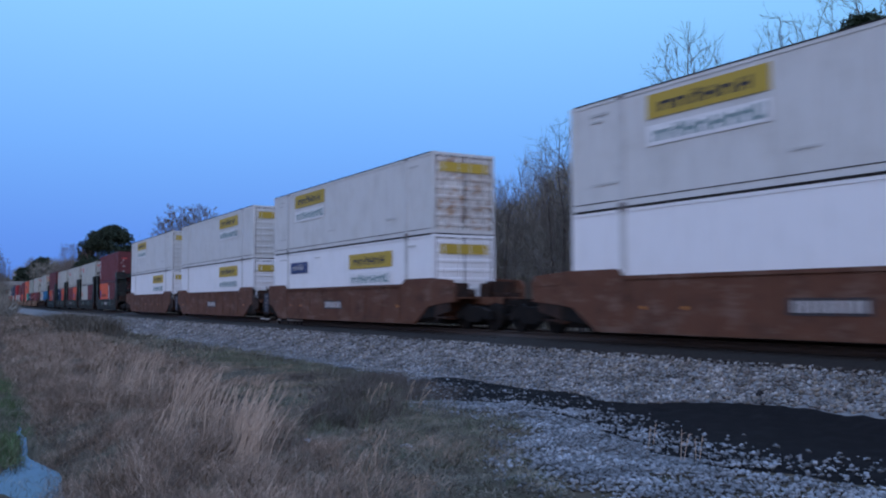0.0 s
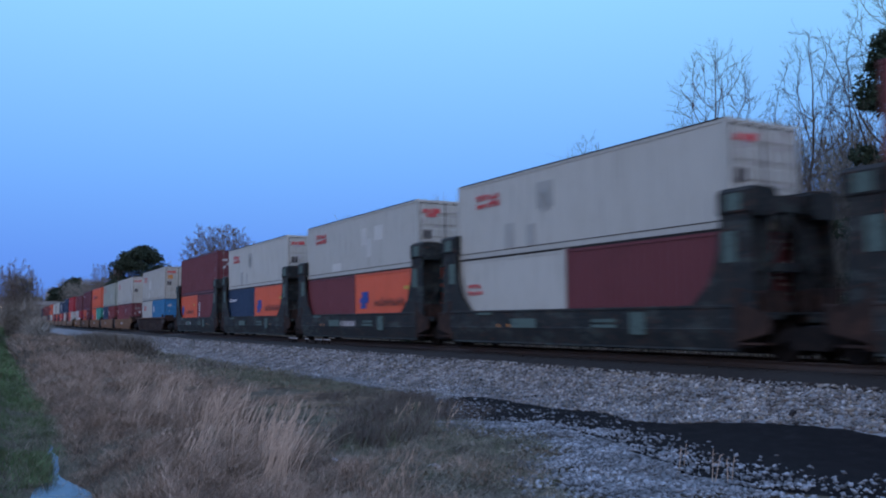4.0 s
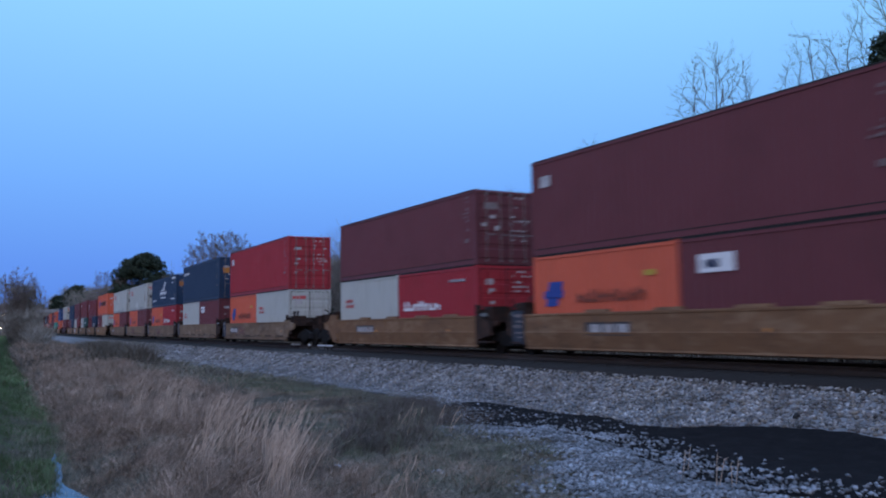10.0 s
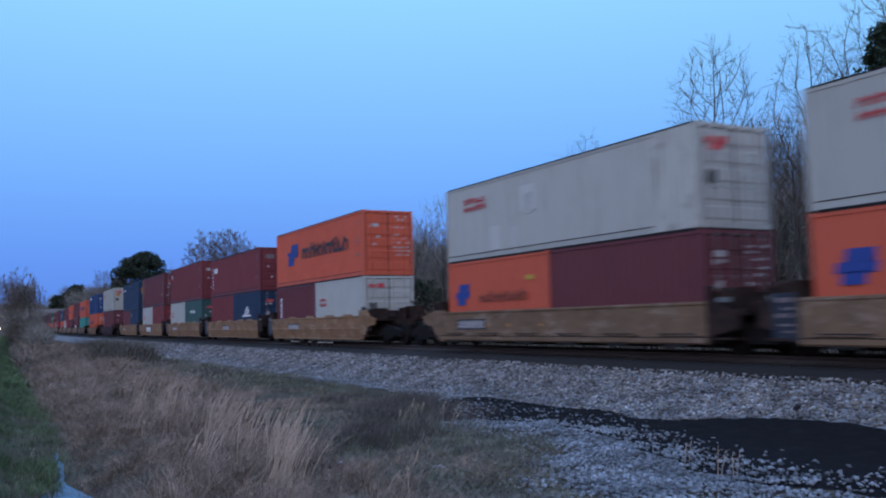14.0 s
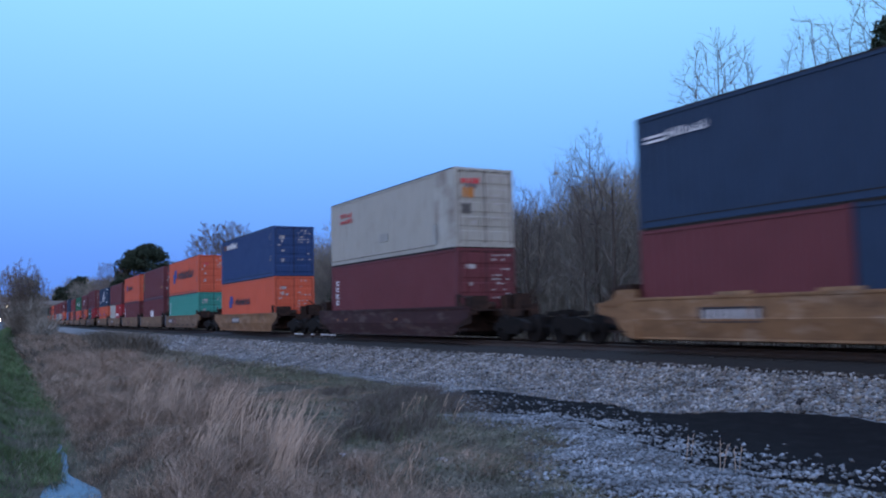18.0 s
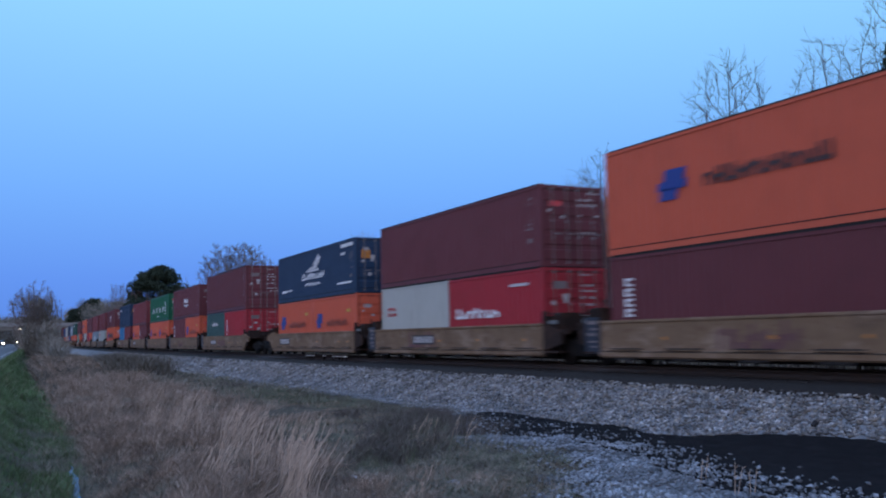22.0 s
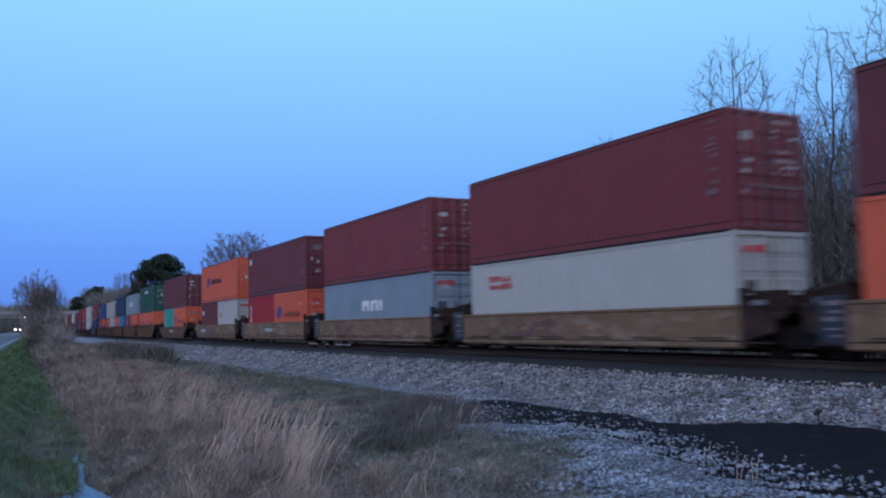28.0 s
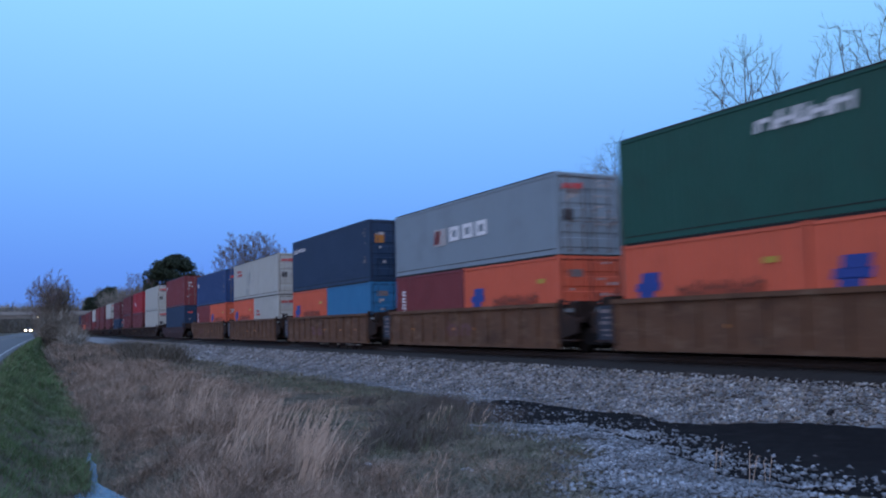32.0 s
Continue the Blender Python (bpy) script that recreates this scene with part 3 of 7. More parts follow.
def wall_mesh(L, H, w, kind):
    """The blind end wall."""
    g = Geo()
    pr = wave(-w / 2 + 0.13, w / 2 - 0.13, 0.25, 0.045 if kind == "dry" else 0.006)
    for x, d in pr:
        g.v += [(x, d, 0.15), (x, d, H - 0.12)]
    g.f += [(2 * k, 2 * k + 2, 2 * k + 3, 2 * k + 1) for k in range(len(pr) - 1)]
    return g.mesh("end_wall")


def door_mesh(L, H, w, kind):
    """One door leaf, hinge at x = 0, reaching to +x, face to -y, with pressed cross ribs."""
    g = Geo()
    wd, z0, z1 = w / 2 - 0.14, 0.15, H - 0.12
    ribs = 5 if kind != "box53" else 8
    front = []
    for k in range(ribs):
        zc = z0 + (z1 - z0) * (k + 0.5) / ribs
        hh = (z1 - z0) / ribs * (0.36 if kind != "box53" else 0.22)
        front += [(0.03, zc - hh), (0.008, zc - hh + 0.03), (0.008, zc + hh - 0.03), (0.03, zc + hh)]
    ring = [(0.03, z0)] + front + [(0.03, z1), (0.07, z1), (0.07, z0)]
    g.prism(ring, 0, 0, wd)
    for k in range(4):                       # hinges
        zc = z0 + (z1 - z0) * (0.1 + 0.8 * k / 3)
        g.box(-0.05, 0.09, 0.005, 0.04, zc - 0.05, zc + 0.05)
    return g.mesh("door")


def bar_mesh(H):
    g = Geo()
    g.tube((0, -0.012, 0.08), (0, -0.012, H - 0.06), 0.019, n=6)
    for z in (0.13, 0.9, H * 0.55, H - 0.14):
        g.box(-0.05, 0.05, -0.03, 0.02, z - 0.035, z + 0.035)
    g.box(-0.02, 0.34, -0.045, -0.02, 1.02, 1.06)
    return g.mesh("locking_bar")


def casting_mesh():
    g = Geo()
    g.box(-0.082, 0.082, -0.09, 0.09, 0, 0.118, 0.012)
    return g.mesh("corner_casting")


def letters(spec, up=0.0):
    """Plain bars for lettering or a logo on a side wall: (u, v, width, height, slant) with u from the far end and v from the base."""
    g = Geo()
    for u, v, a, h, sl in spec:
        g.prism([(-u, v), (-u - a, v), (-u - a + sl, v + h), (-u + sl, v + h)], 0, -0.010 - up, -0.003 - up)
    return g.mesh("lettering")


def words(u, v, h, widths, gap=0.10, sl=0.0, seed=0):
    """Letter-like bars in a row; their heights change so that they read as worn lettering."""
    r = random.Random(seed)
    out = []
    for a in widths:
        k = r.choice((1.0, 0.72, 0.72, 0.9))
        out.append((u, v, a * h * 0.22, h * k, sl))
        out.append((u + a * h * 0.22, v + h * r.choice((0, 0.3, 0.5)), a * h * 0.42, h * 0.24, 0))
        out.append((u + a * h * 0.62, v, a * h * 0.2, h * k * r.choice((1, 0.7)), sl))
        u += a * h * 0.82 + gap * h
    return out


# marks on the side wall: list of (name, material, spec maker(L, H))
MARKS = {
    "red_pair": [("logo", REDMARK, lambda L, H: words(1.2, H * 0.74, 0.24, [1.3, 1.2, 1.3, 1.2, 1.2], 0.14, -0.04, 11) + words(1.2, H * 0.64, 0.22, [1.2, 1.1, 1.2, 1.1, 1.2, 1.1], 0.14, -0.04, 12))],
    "red_stack": [("logo", REDMARK, lambda L, H: words(0.62, H * 0.62, 0.19, [1.2, 1.1, 1.2, 1.1], 0.12, -0.03, 13) + words(0.62, H * 0.53, 0.17, [1.2, 1.1, 1.2, 1.1, 1.2], 0.12, -0.03, 14))],
    "crest_large": [("emblem", BLUEMARK, lambda L, H: [(1.95, H * 0.36, 0.95, 0.42, -0.12), (2.1, H * 0.50, 1.40, 0.30, -0.10), (2.45, H * 0.60, 1.05, 0.42, -0.10), (1.85, H * 0.55, 0.35, 0.20, -0.05)]),
           ("lettering", DARKMARK, lambda L, H: words(4.25, H * 0.44, 0.74, [0.95, 0.85, 0.85, 0.85, 0.85, 0.5, 0.95, 0.5, 0.85, 0.85, 0.9], 0.11, 0, 3))],
    "crest_mid": [("emblem", BLUEMARK, lambda L, H: [(2.10, H * 0.42, 0.60, 0.30, -0.06), (2.02, H * 0.51, 1.0, 0.22, -0.06), (2.25, H * 0.585, 0.72, 0.30, -0.08)]),
           ("lettering", DARKMARK, lambda L, H: words(3.62, H * 0.48, 0.42, [0.95, 0.85, 0.85, 0.85, 0.85, 0.5, 0.95, 0.5, 0.85, 0.85, 0.9], 0.12, 0, 5))],
    "crest_small": [("emblem", BLUEMARK, lambda L, H: [(0.62, H * 0.41, 0.55, 0.26, -0.05), (0.50, H * 0.50, 0.92, 0.22, -0.06), (0.72, H * 0.58, 0.66, 0.28, -0.06)]),
             ("lettering", RUSTMARK, lambda L, H: words(2.1, H * 0.44, 0.36, [0.95, 0.85, 0.85, 0.85, 0.85, 0.5, 0.95, 0.5, 0.85, 0.9], 0.12, 0, 8)),
             ("data_panel", YELLOW, lambda L, H: [(L - 1.2, H * 0.68, 0.42, 0.14, 0)])],
    "wing": [("emblem", WHITE, lambda L, H: [(5.1, H * 0.555, 2.0, 0.09, 0), (5.35, H * 0.60, 0.9, 0.10, -0.35), (5.9, H * 0.60, 0.16, 0.72, -1.0), (6.2, H * 0.60, 0.45, 0.60, -0.75), (6.1, H * 0.69, 0.9, 0.09, -0.2)]),
            ("lettering", WHITE, lambda L, H: words(4.4, H * 0.40, 0.36, [1.3, 1.2, 1.3, 1.2, 0.6, 1.2, 1.3, 1.2, 1.1], 0.13, -0.05, 2)),
            ("small_lettering", WHITE, lambda L, H: words(4.9, H * 0.27, 0.2, [1.5, 1.4, 1.2, 1.5, 1.4, 1.3, 1.2, 1.4, 1.3], 0.25, 0, 4)),
            ("line_mark", WHITE, lambda L, H: [(0.76, H * 0.20, 0.9, 0.13, -0.1), (1.7, H * 0.225, 0.95, 0.06, 0), (10.3, H - 0.34, 1.6, 0.16, 0), (10.3, H - 0.70, 0.5, 0.12, 0), (9.8, 0.50, 1.85, 0.09, 0)])],
    "bars_top": [("lettering", WHITE, lambda L, H: [(0.32, H - 0.60, 0.7, 0.06, 0), (0.32, H - 0.72, 0.8, 0.06, 0)] + words(1.1, H - 0.68, 0.22, [1.2, 1.0, 1.0, 0.9, 0.8, 0.8], 0.25, -0.05, 6))],
    "block_mid": [("logo", WHITE, lambda L, H: words(5.45, H * 0.49, 0.48, [1.5, 1.5, 1.4], 0.08, -0.05, 1)),
            ("emblem", WHITE, lambda L, H: [(5.4, H * 0.38, 0.7, 0.13, 0.1), (6.05, H * 0.35, 0.6, 0.13, -0.1), (6.6, H * 0.38, 0.7, 0.13, 0.1)])],
    "block_low": [("logo", WHITE, lambda L, H: [(4.75, H * 0.33, 0.62, 0.58, 0), (5.45, H * 0.33, 0.55, 0.58, 0), (6.08, H * 0.33, 0.5, 0.58, 0)]), ("underline", WHITE, lambda L, H: [(4.75, H * 0.27, 2.2, 0.09, 0)])],
    "wide_four": [("lettering", WHITE, lambda L, H: [p for k, u in enumerate((2.25, 4.35, 6.5, 8.7)) for p in ((u, H * 0.355, 0.22, 0.48, 0), (u + 0.22, H * 0.355 + (0.38 if k in (1, 3) else 0), 0.45, 0.10, 0), (u + 0.67, H * 0.355, 0.22, 0.48, 0))]),
            ("side_lettering", WHITE, lambda L, H: [(10.1, H * (0.24 + 0.10 * k), 0.42, 0.18, 0) for k in range(5)]), ("small_lettering", WHITE, lambda L, H: [(5.2, H * 0.2, 0.95, 0.08, 0)])],
    "badge_three": [("emblem", FADED, lambda L, H: [(3.75, H * 0.37, 1.0, 0.66, 0)]),
            ("swoosh", REDMARK, lambda L, H: [(3.72, H * 0.40, 0.5, 0.52, -0.1)]),
            ("lettering", WHITE, lambda L, H: [p for u in (5.05, 6.1, 7.1) for p in ((u, H * 0.41, 0.22, 0.54, 0), (u + 0.22, H * 0.41, 0.34, 0.14, 0), (u + 0.22, H * 0.41 + 0.40, 0.34, 0.14, 0), (u + 0.56, H * 0.41, 0.22, 0.54, 0))])],
    "badge_low": [("lettering", WHITE, lambda L, H: [(5.1, H * 0.46, 0.24, 0.46, 0), (5.34, H * 0.55, 0.35, 0.24, 0), (5.69, H * 0.46, 0.24, 0.46, 0), (6.1, H * 0.46, 0.26, 0.46, 0), (6.36, H * 0.59, 0.3, 0.12, 0), (6.66, H * 0.46, 0.26, 0.46, 0), (7.1, H * 0.46, 0.26, 0.46, 0)]), ("emblem", TEALMARK, lambda L, H: [(3.75, H * 0.46, 1.1, 0.5, 0)])],
    "bars_high": [("lettering", WHITE, lambda L, H: words(4.82, H * 0.73, 0.40, [1.8, 1.6, 0.8, 1.6, 1.6], 0.08, -0.05, 5))],
    "two_tags": [("label", WHITE, lambda L, H: [(0.45, H - 0.85, 0.5, 0.34, 0)]), ("label", WHITE, lambda L, H: [(1.05, H - 0.78, 0.28, 0.3, 0)])],
    "vertw": [("side_lettering", WHITE, lambda L, H: [q for k in range(5) for q in ((0.42, H * (0.18 + 0.14 * k), 0.15, 0.30, 0), (0.57, H * (0.18 + 0.14 * k), 0.30, 0.09, 0), (0.57, H * (0.18 + 0.14 * k) + 0.20, 0.30, 0.10, 0))])],
    "verts": [("side_lettering", WHITE, lambda L, H: [q for k in range(4) for q in ((0.62, H * (0.36 + 0.105 * k), 0.11, 0.21, 0), (0.73, H * (0.36 + 0.105 * k), 0.20, 0.06, 0), (0.73, H * (0.36 + 0.105 * k) + 0.14, 0.20, 0.07, 0))])],
    "verty": [("side_lettering", YELLOW, lambda L, H: [(0.40, H * (0.32 + 0.11 * k), 0.34, 0.18, 0) for k in range(6)]), ("data_panel", YELLOW, lambda L, H: [(L - 1.0, H * 0.3, 0.22, 0.2, 0)])],
    "blob": [("label", WHITE, lambda L, H: [(1.0, H * 0.62, 0.9, 0.36, 0)]), ("side_lettering", WHITE, lambda L, H: [(0.5, H * (0.2 + 0.1 * k), 0.18, 0.14, 0) for k in range(6)])],
    "long_tag": [("lettering", WHITE, lambda L, H: words(1.46, H - 0.66, 0.38, [1.35, 1.3, 1.3, 1.35, 1.3, 1.3], 0.10, -0.04, 9) + words(1.5, H - 0.58, 0.26, [1.6, 1.6, 1.6, 1.6, 1.6], 0.3, 0, 4)), ("emblem", TAGPAINT, lambda L, H: [(0.62, H - 0.68, 0.72, 0.36, 0)])],
    "lbl": [("label", WHITE, lambda L, H: [(0.6, H * 0.66, 1.1, 0.44, 0)]), ("emblem", NAVYMARK, lambda L, H: [(0.8, H * 0.70, 0.45, 0.2, 0)])],
    "lbs": [("label", FADED, lambda L, H: [(1.3, H * 0.62, 0.36, 0.42, 0)]), ("emblem", NAVYMARK, lambda L, H: [(1.3, H * 0.60, 0.36, 0.14, 0)])],
    "sq": [("label", WHITE, lambda L, H: [(0.64, H * 0.58, 0.5, 0.48, 0)]), ("label", WHITE, lambda L, H: [(1.22, H * 0.58, 0.46, 0.48, 0)])],
    "bars_low": [("lettering", WHITE, lambda L, H: words(0.5, H * 0.43, 0.36, [1.3, 1.2, 1.3, 1.2, 0.6, 1.2, 1.2, 1.3], 0.08, -0.05, 2)), ("label", WHITE, lambda L, H: [(L - 1.9, H * 0.80, 1.1, 0.09, 0)]), ("label", WHITE, lambda L, H: [(L - 1.6, H * 0.66, 0.4, 0.26, 0)])],
    "thin_bars": [("lettering", WHITE, lambda L, H: [(0.36, H * 0.70, 0.7, 0.05, 0), (0.36, H * 0.745, 0.7, 0.05, 0)] + words(1.15, H * 0.70, 0.16, [1.6, 1.5, 1.4, 1.5], 0.3, 0, 2))],
    "sail": [("emblem", WHITE, lambda L, H: [(2.2, H * 0.42, 1.9, 0.12, 0), (2.6, H * 0.47, 0.3, 0.5, -0.6), (3.1, H * 0.47, 0.35, 0.32, -0.3)])],
    "bars_small": [("lettering", WHITE, lambda L, H: words(2.0, H * 0.62, 0.26, [1.5, 1.3, 1.5, 1.3, 1.3, 1.5], 0.1, -0.05, 7))],
    "txt": [("lettering", WHITE, lambda L, H: words(3.0, H * 0.38, 0.5, [1.2, 1.0, 1.0], 0.1, -0.05, 7))],
    "ypan": [("data_panel", YELLOW, lambda L, H: [(0.8, H * 0.72, 0.7, 0.2, 0)])],
    "strip": [("label", WHITE, lambda L, H: [(0.5, H - 0.95, 0.55, 0.3, 0)])],
    "none": [],
    "sign_a": [("sign_panel", WHITE, lambda L, H: [(2.9, H * 0.485, 3.6, 0.50, 0)]), ("sign", YELLOW, lambda L, H: [(2.9, H * 0.715, 3.6, 0.60, 0)]), ("lettering", DARKMARK, lambda L, H: words(3.3, H * 0.76, 0.34, [1.6, 1.5, 0.8, 1.6, 1.5, 1.2], 0.25, 0, 3)),
           ("small_lettering", FAINTMARK, lambda L, H: [(0.8, H * 0.86, 0.7, 0.07, 0), (0.8, H * 0.80, 0.5, 0.05, 0), (0.9, H * 0.22, 0.9, 0.05, 0), (6.9, H * 0.24, 0.7, 0.05, 0), (14.4, H * 0.85, 0.7, 0.07, 0), (12.5, H * 0.25, 0.8, 0.06, 0)]),
           ("line_lettering", TEALMARK, lambda L, H: words(3.1, H * 0.515, 0.36, [0.8, 1.2, 1.0, 1.2, 1.2, 1.3, 1.2, 1.2, 1.0], 0.1, 0, 3))],
    "sign_b": [("sign_panel", WHITE, lambda L, H: [(9.15, H * 0.41, 3.9, 0.50, 0)]), ("sign", YELLOW, lambda L, H: [(9.15, H * 0.645, 3.9, 0.60, 0)]), ("lettering", DARKMARK, lambda L, H: words(9.6, H * 0.69, 0.34, [1.6, 1.5, 0.8, 1.6, 1.5, 1.2], 0.3, 0, 3)),
           ("line_lettering", TEALMARK, lambda L, H: words(9.4, H * 0.44, 0.34, [0.9, 1.3, 1.1, 1.3, 1.3, 1.4, 1.3, 1.3, 1.1], 0.1, 0, 3)),
           ("small_lettering", FAINTMARK, lambda L, H: [(0.9, H * 0.88, 0.9, 0.06, 0), (5.4, H * 0.86, 0.6, 0.05, 0), (1.2, H * 0.25, 0.8, 0.05, 0), (14.2, H * 0.86, 0.7, 0.07, 0), (14.2, H * 0.30, 0.9, 0.06, 0)]),
           ("frame_sign", NAVYMARK, lambda L, H: [(2.4, H * 0.645, 2.12, 0.52, 0)]), ("sign_lettering", FADED, lambda L, H: [(-0.004 + q[0], *q[1:]) for q in words(2.75, H * 0.70, 0.27, [1.6, 1.2, 1.6], 0.5, 0, 4)])],
    "sign_c": [("sign_panel", WHITE, lambda L, H: [(9.55, H * 0.46, 3.75, 0.50, 0)]), ("sign", YELLOW, lambda L, H: [(9.55, H * 0.70, 3.75, 0.60, 0)]), ("lettering", DARKMARK, lambda L, H: words(9.95, H * 0.745, 0.34, [1.6, 1.5, 0.8, 1.6, 1.5, 1.2], 0.28, 0, 3)),
           ("line_lettering", TEALMARK, lambda L, H: words(9.7, H * 0.49, 0.36, [0.9, 1.3, 1.1, 1.3, 1.3, 1.4, 1.3, 1.3, 1.1], 0.08, 0, 3))],
}


def plate_mesh(a, b):
    g = Geo()
    g.box(0, a, -0.014, 0.004, 0, b)
    return g.mesh("plate")


def codes_mesh(H, w, seed):
    """Rows of small worn code bars on the door leaves, as a plate thick."""
    r = random.Random(seed)
    g = Geo()
    z = H * 0.90
    while z > H * 0.30:                       # owner's codes and weights on the far leaf
        x = 0.20
        while x < w / 2 - 0.32:
            a = r.uniform(0.06, 0.20)
            if r.random() < 0.62:
                g.box(x, x + a, -0.012, 0.004, z, z + r.uniform(0.05, 0.085))
            x += a + r.uniform(0.04, 0.14)
        z -= r.choice((0.15, 0.17, 0.22, 0.34))
    for _ in range(r.randint(2, 4)):          # plates on the near leaf
        a, b = r.uniform(0.10, 0.24), r.uniform(0.07, 0.20)
        x, zz = -w / 2 + r.uniform(0.25, 0.8), H * r.uniform(0.28, 0.70)
        g.box(x, x + a, -0.012, 0.004, zz, zz + b)
    return g.mesh("code_lettering")


CONTAINERS = []          # (thing, place along the train, height of its base)
WORD = {"W": "greyed white", "H": "fresh white", "G": "pale grey", "D": "dull grey", "Y": "weathered beige-grey", "M": "maroon", "P": "brick-red", "R": "red", "O": "orange", "T": "teal", "E": "dark green", "K": "faded grey-green", "V": "green", "N": "navy blue", "B": "royal blue", "L": "sky-blue", "S": "slate-grey"}


def container(code, S_far, z, upper):
    """code: colour letter, length (5, 4 or 2), height (h high, s standard), kind letter (d, r), then a mark's name after a dot."""
    spec, mark = code.split(".")
    col, size, high, kd = spec[0], spec[1], spec[2], spec[3]
    L = {"5": 16.15, "4": 12.19, "2": 6.058}[size]
    H = 2.896 if high == "h" else 2.591
    w = 2.59 if size == "5" else 2.438
    kind = "box53" if size == "5" else {"d": "dry", "r": "reefer"}[kd]
    name = "domestic_container" if size == "5" else "shipping_container"
    thing = new(name)
    paint = PAINT[col]
    key = (L, H, w, kind)
    piece("frame", shared(("fr", key), lambda: frame_mesh(L, H, w, kind)), paint, thing)
    sm = shared(("sd", key), lambda: side_mesh(L, H, w, kind))
    piece("side_panel", sm, paint, thing, pose(-w / 2, 0, 0))
    piece("side_panel", sm, paint, thing, pose(w / 2, 0, 0, 0, 0, 180))
    piece("roof", shared(("rf", key), lambda: roof_mesh(L, H, w, kind)), paint, thing)
    piece("rail_seam", shared(("sm", key), lambda: shade_joint_mesh(L, H, w, kind)), DARKLINE, thing, None, "dark strip painting the shade along rails, and the door joints")
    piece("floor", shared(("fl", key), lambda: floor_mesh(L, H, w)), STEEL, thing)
    piece("end_wall", shared(("wl", key), lambda: wall_mesh(L, H, w, kind)), paint, thing, pose(0, L / 2 - 0.03, 0, 0, 0, 180))
    blind = col == "D"
    if blind:
        piece("end_wall", shared(("wl", key), lambda: wall_mesh(L, H, w, kind)), paint, thing, pose(0, -L / 2 + 0.03, 0))
        lb = letters([(0.2, H * 0.66, 0.7, 0.16, 0)])
        piece("lettering", lb, REDMARK, thing, pose(0, -L / 2 + 0.02, 0, 0, 0, 90))
    else:
        dm = shared(("dr", key), lambda: door_mesh(L, H, w, kind))
        bm_ = shared(("br", H), lambda: bar_mesh(H))
        dm2 = shared(("dr2", key), lambda: mirrored(dm))
        wd = w / 2 - 0.14
        for sgn, me in ((1, dm), (-1, dm2)):
            d = piece("door", me, RUSTYWHITE if abs(S_far - 40.88) < 0.01 and upper else paint, thing, pose(-sgn * wd - sgn * 0.005, -L / 2 - 0.005, 0))
            for k in (0.28, 0.80):
                piece("locking_bar", bm_, (GALV if (hash_of(code, S_far) % 3 and col in "MPRNBEVS") else paint) if size != "5" else paint, d, pose(sgn * wd * k, 0.0, 0, 0, 0, 0))
        hs = hash_of(code, S_far)
        if size != "5":
            cd = shared(("cd", H, w, hs % 9), lambda: codes_mesh(H, w, hs % 9))
            tagged(piece("code_lettering", cd, FADED, thing, pose(0, -L / 2, 0)), "small worn white code lettering", kind="stuff")
            st = shared(("st", hs % 4), lambda: plate_mesh(0.30 + 0.08 * (hs % 4), 0.16 + 0.04 * (hs % 3)))
            piece("sticker", st, (FADED, FADED, REDMARK, CODEMARK)[hs % 4], thing, pose(-w / 2 + 0.36, -L / 2, H * 0.74))
        if upper and (col == "N" or S_far in (181.62, 447.90)):
            piece("placard", shared("dp", lambda: plate_mesh(0.44, 0.40)), AMBER, thing, pose(-w / 2 + 0.30, -L / 2, H * 0.62), "orange hazard placard")
        sd = shared(("sc", H, hs % 3), lambda: side_codes(H, hs % 3))
        if upper and kind == "dry":
            tagged(piece("side_code_lettering", sd, CODEMARK if col not in "GWY" else FAINTMARK, thing, pose(-w / 2, -L / 2, 0)), "faint code lettering by the doors", kind="stuff")
        if size == "5":
            g = Geo()
            g.box(-1.0, 1.0, -L / 2 - 0.02, -L / 2 + 0.0, H * 0.76, H * 0.88)
            piece("sign", g.mesh("sign"), YELLOW, thing, None, "yellow company sign")
        elif kd == "r":
            g = Geo()
            g.box(-0.98, -0.62, -L / 2 - 0.02, -L / 2, H * 0.80, H * 0.86)
            g.box(-0.56, -0.2, -L / 2 - 0.02, -L / 2, H * 0.80, H * 0.87)
            piece("lettering", g.mesh("lettering"), REDMARK, thing)
            g = Geo()
            g.box(-0.95, -0.62, -L / 2 - 0.02, -L / 2, H * 0.42, H * 0.55)
            piece("vent_plate", g.mesh("vent_plate"), DARKMARK, thing)
    if size == "5":
        for y in (-6.1, 6.1):
            for x, turn in ((-w / 2, 0), (w / 2, 180)):
                piece("lifting_post", shared(("lp", H), lambda: post_mesh(H)), POSTGREY, thing, pose(x, y, 0, 0, 0, turn))
                for zz in (-0.004, H - 0.105):
                    piece("post_head", shared("lh", post_head_mesh), GALV, thing, pose(x, y, zz, 0, 0, turn))
    if col in "GDY" and size == "4":
        k = hash_of(code, S_far)
        for y, z0, a, b in plates(L, H, k % 7):
            piece("repair_plate", shared(("rp", a, b), lambda: repair_mesh(a, b)), (PLATELIGHT, PLATEDARK)[k % 2], thing, pose(-w / 2, y, z0), "mismatched grey repair plate")
        if k % 3 == 0 or 320 < S_far < 350:
            g = Geo()
            g.box(-0.004, 0.02, -L / 2 + 0.02, -L / 2 + 1.6, 0.03, H - 0.06)
            piece("corner_plate", g.mesh("corner_plate"), STAINED, thing, pose(-w / 2, 0, 0), "rust-stained end of the side wall")
    cm = shared("casting", casting_mesh)
    ye = L / 2 - 0.088
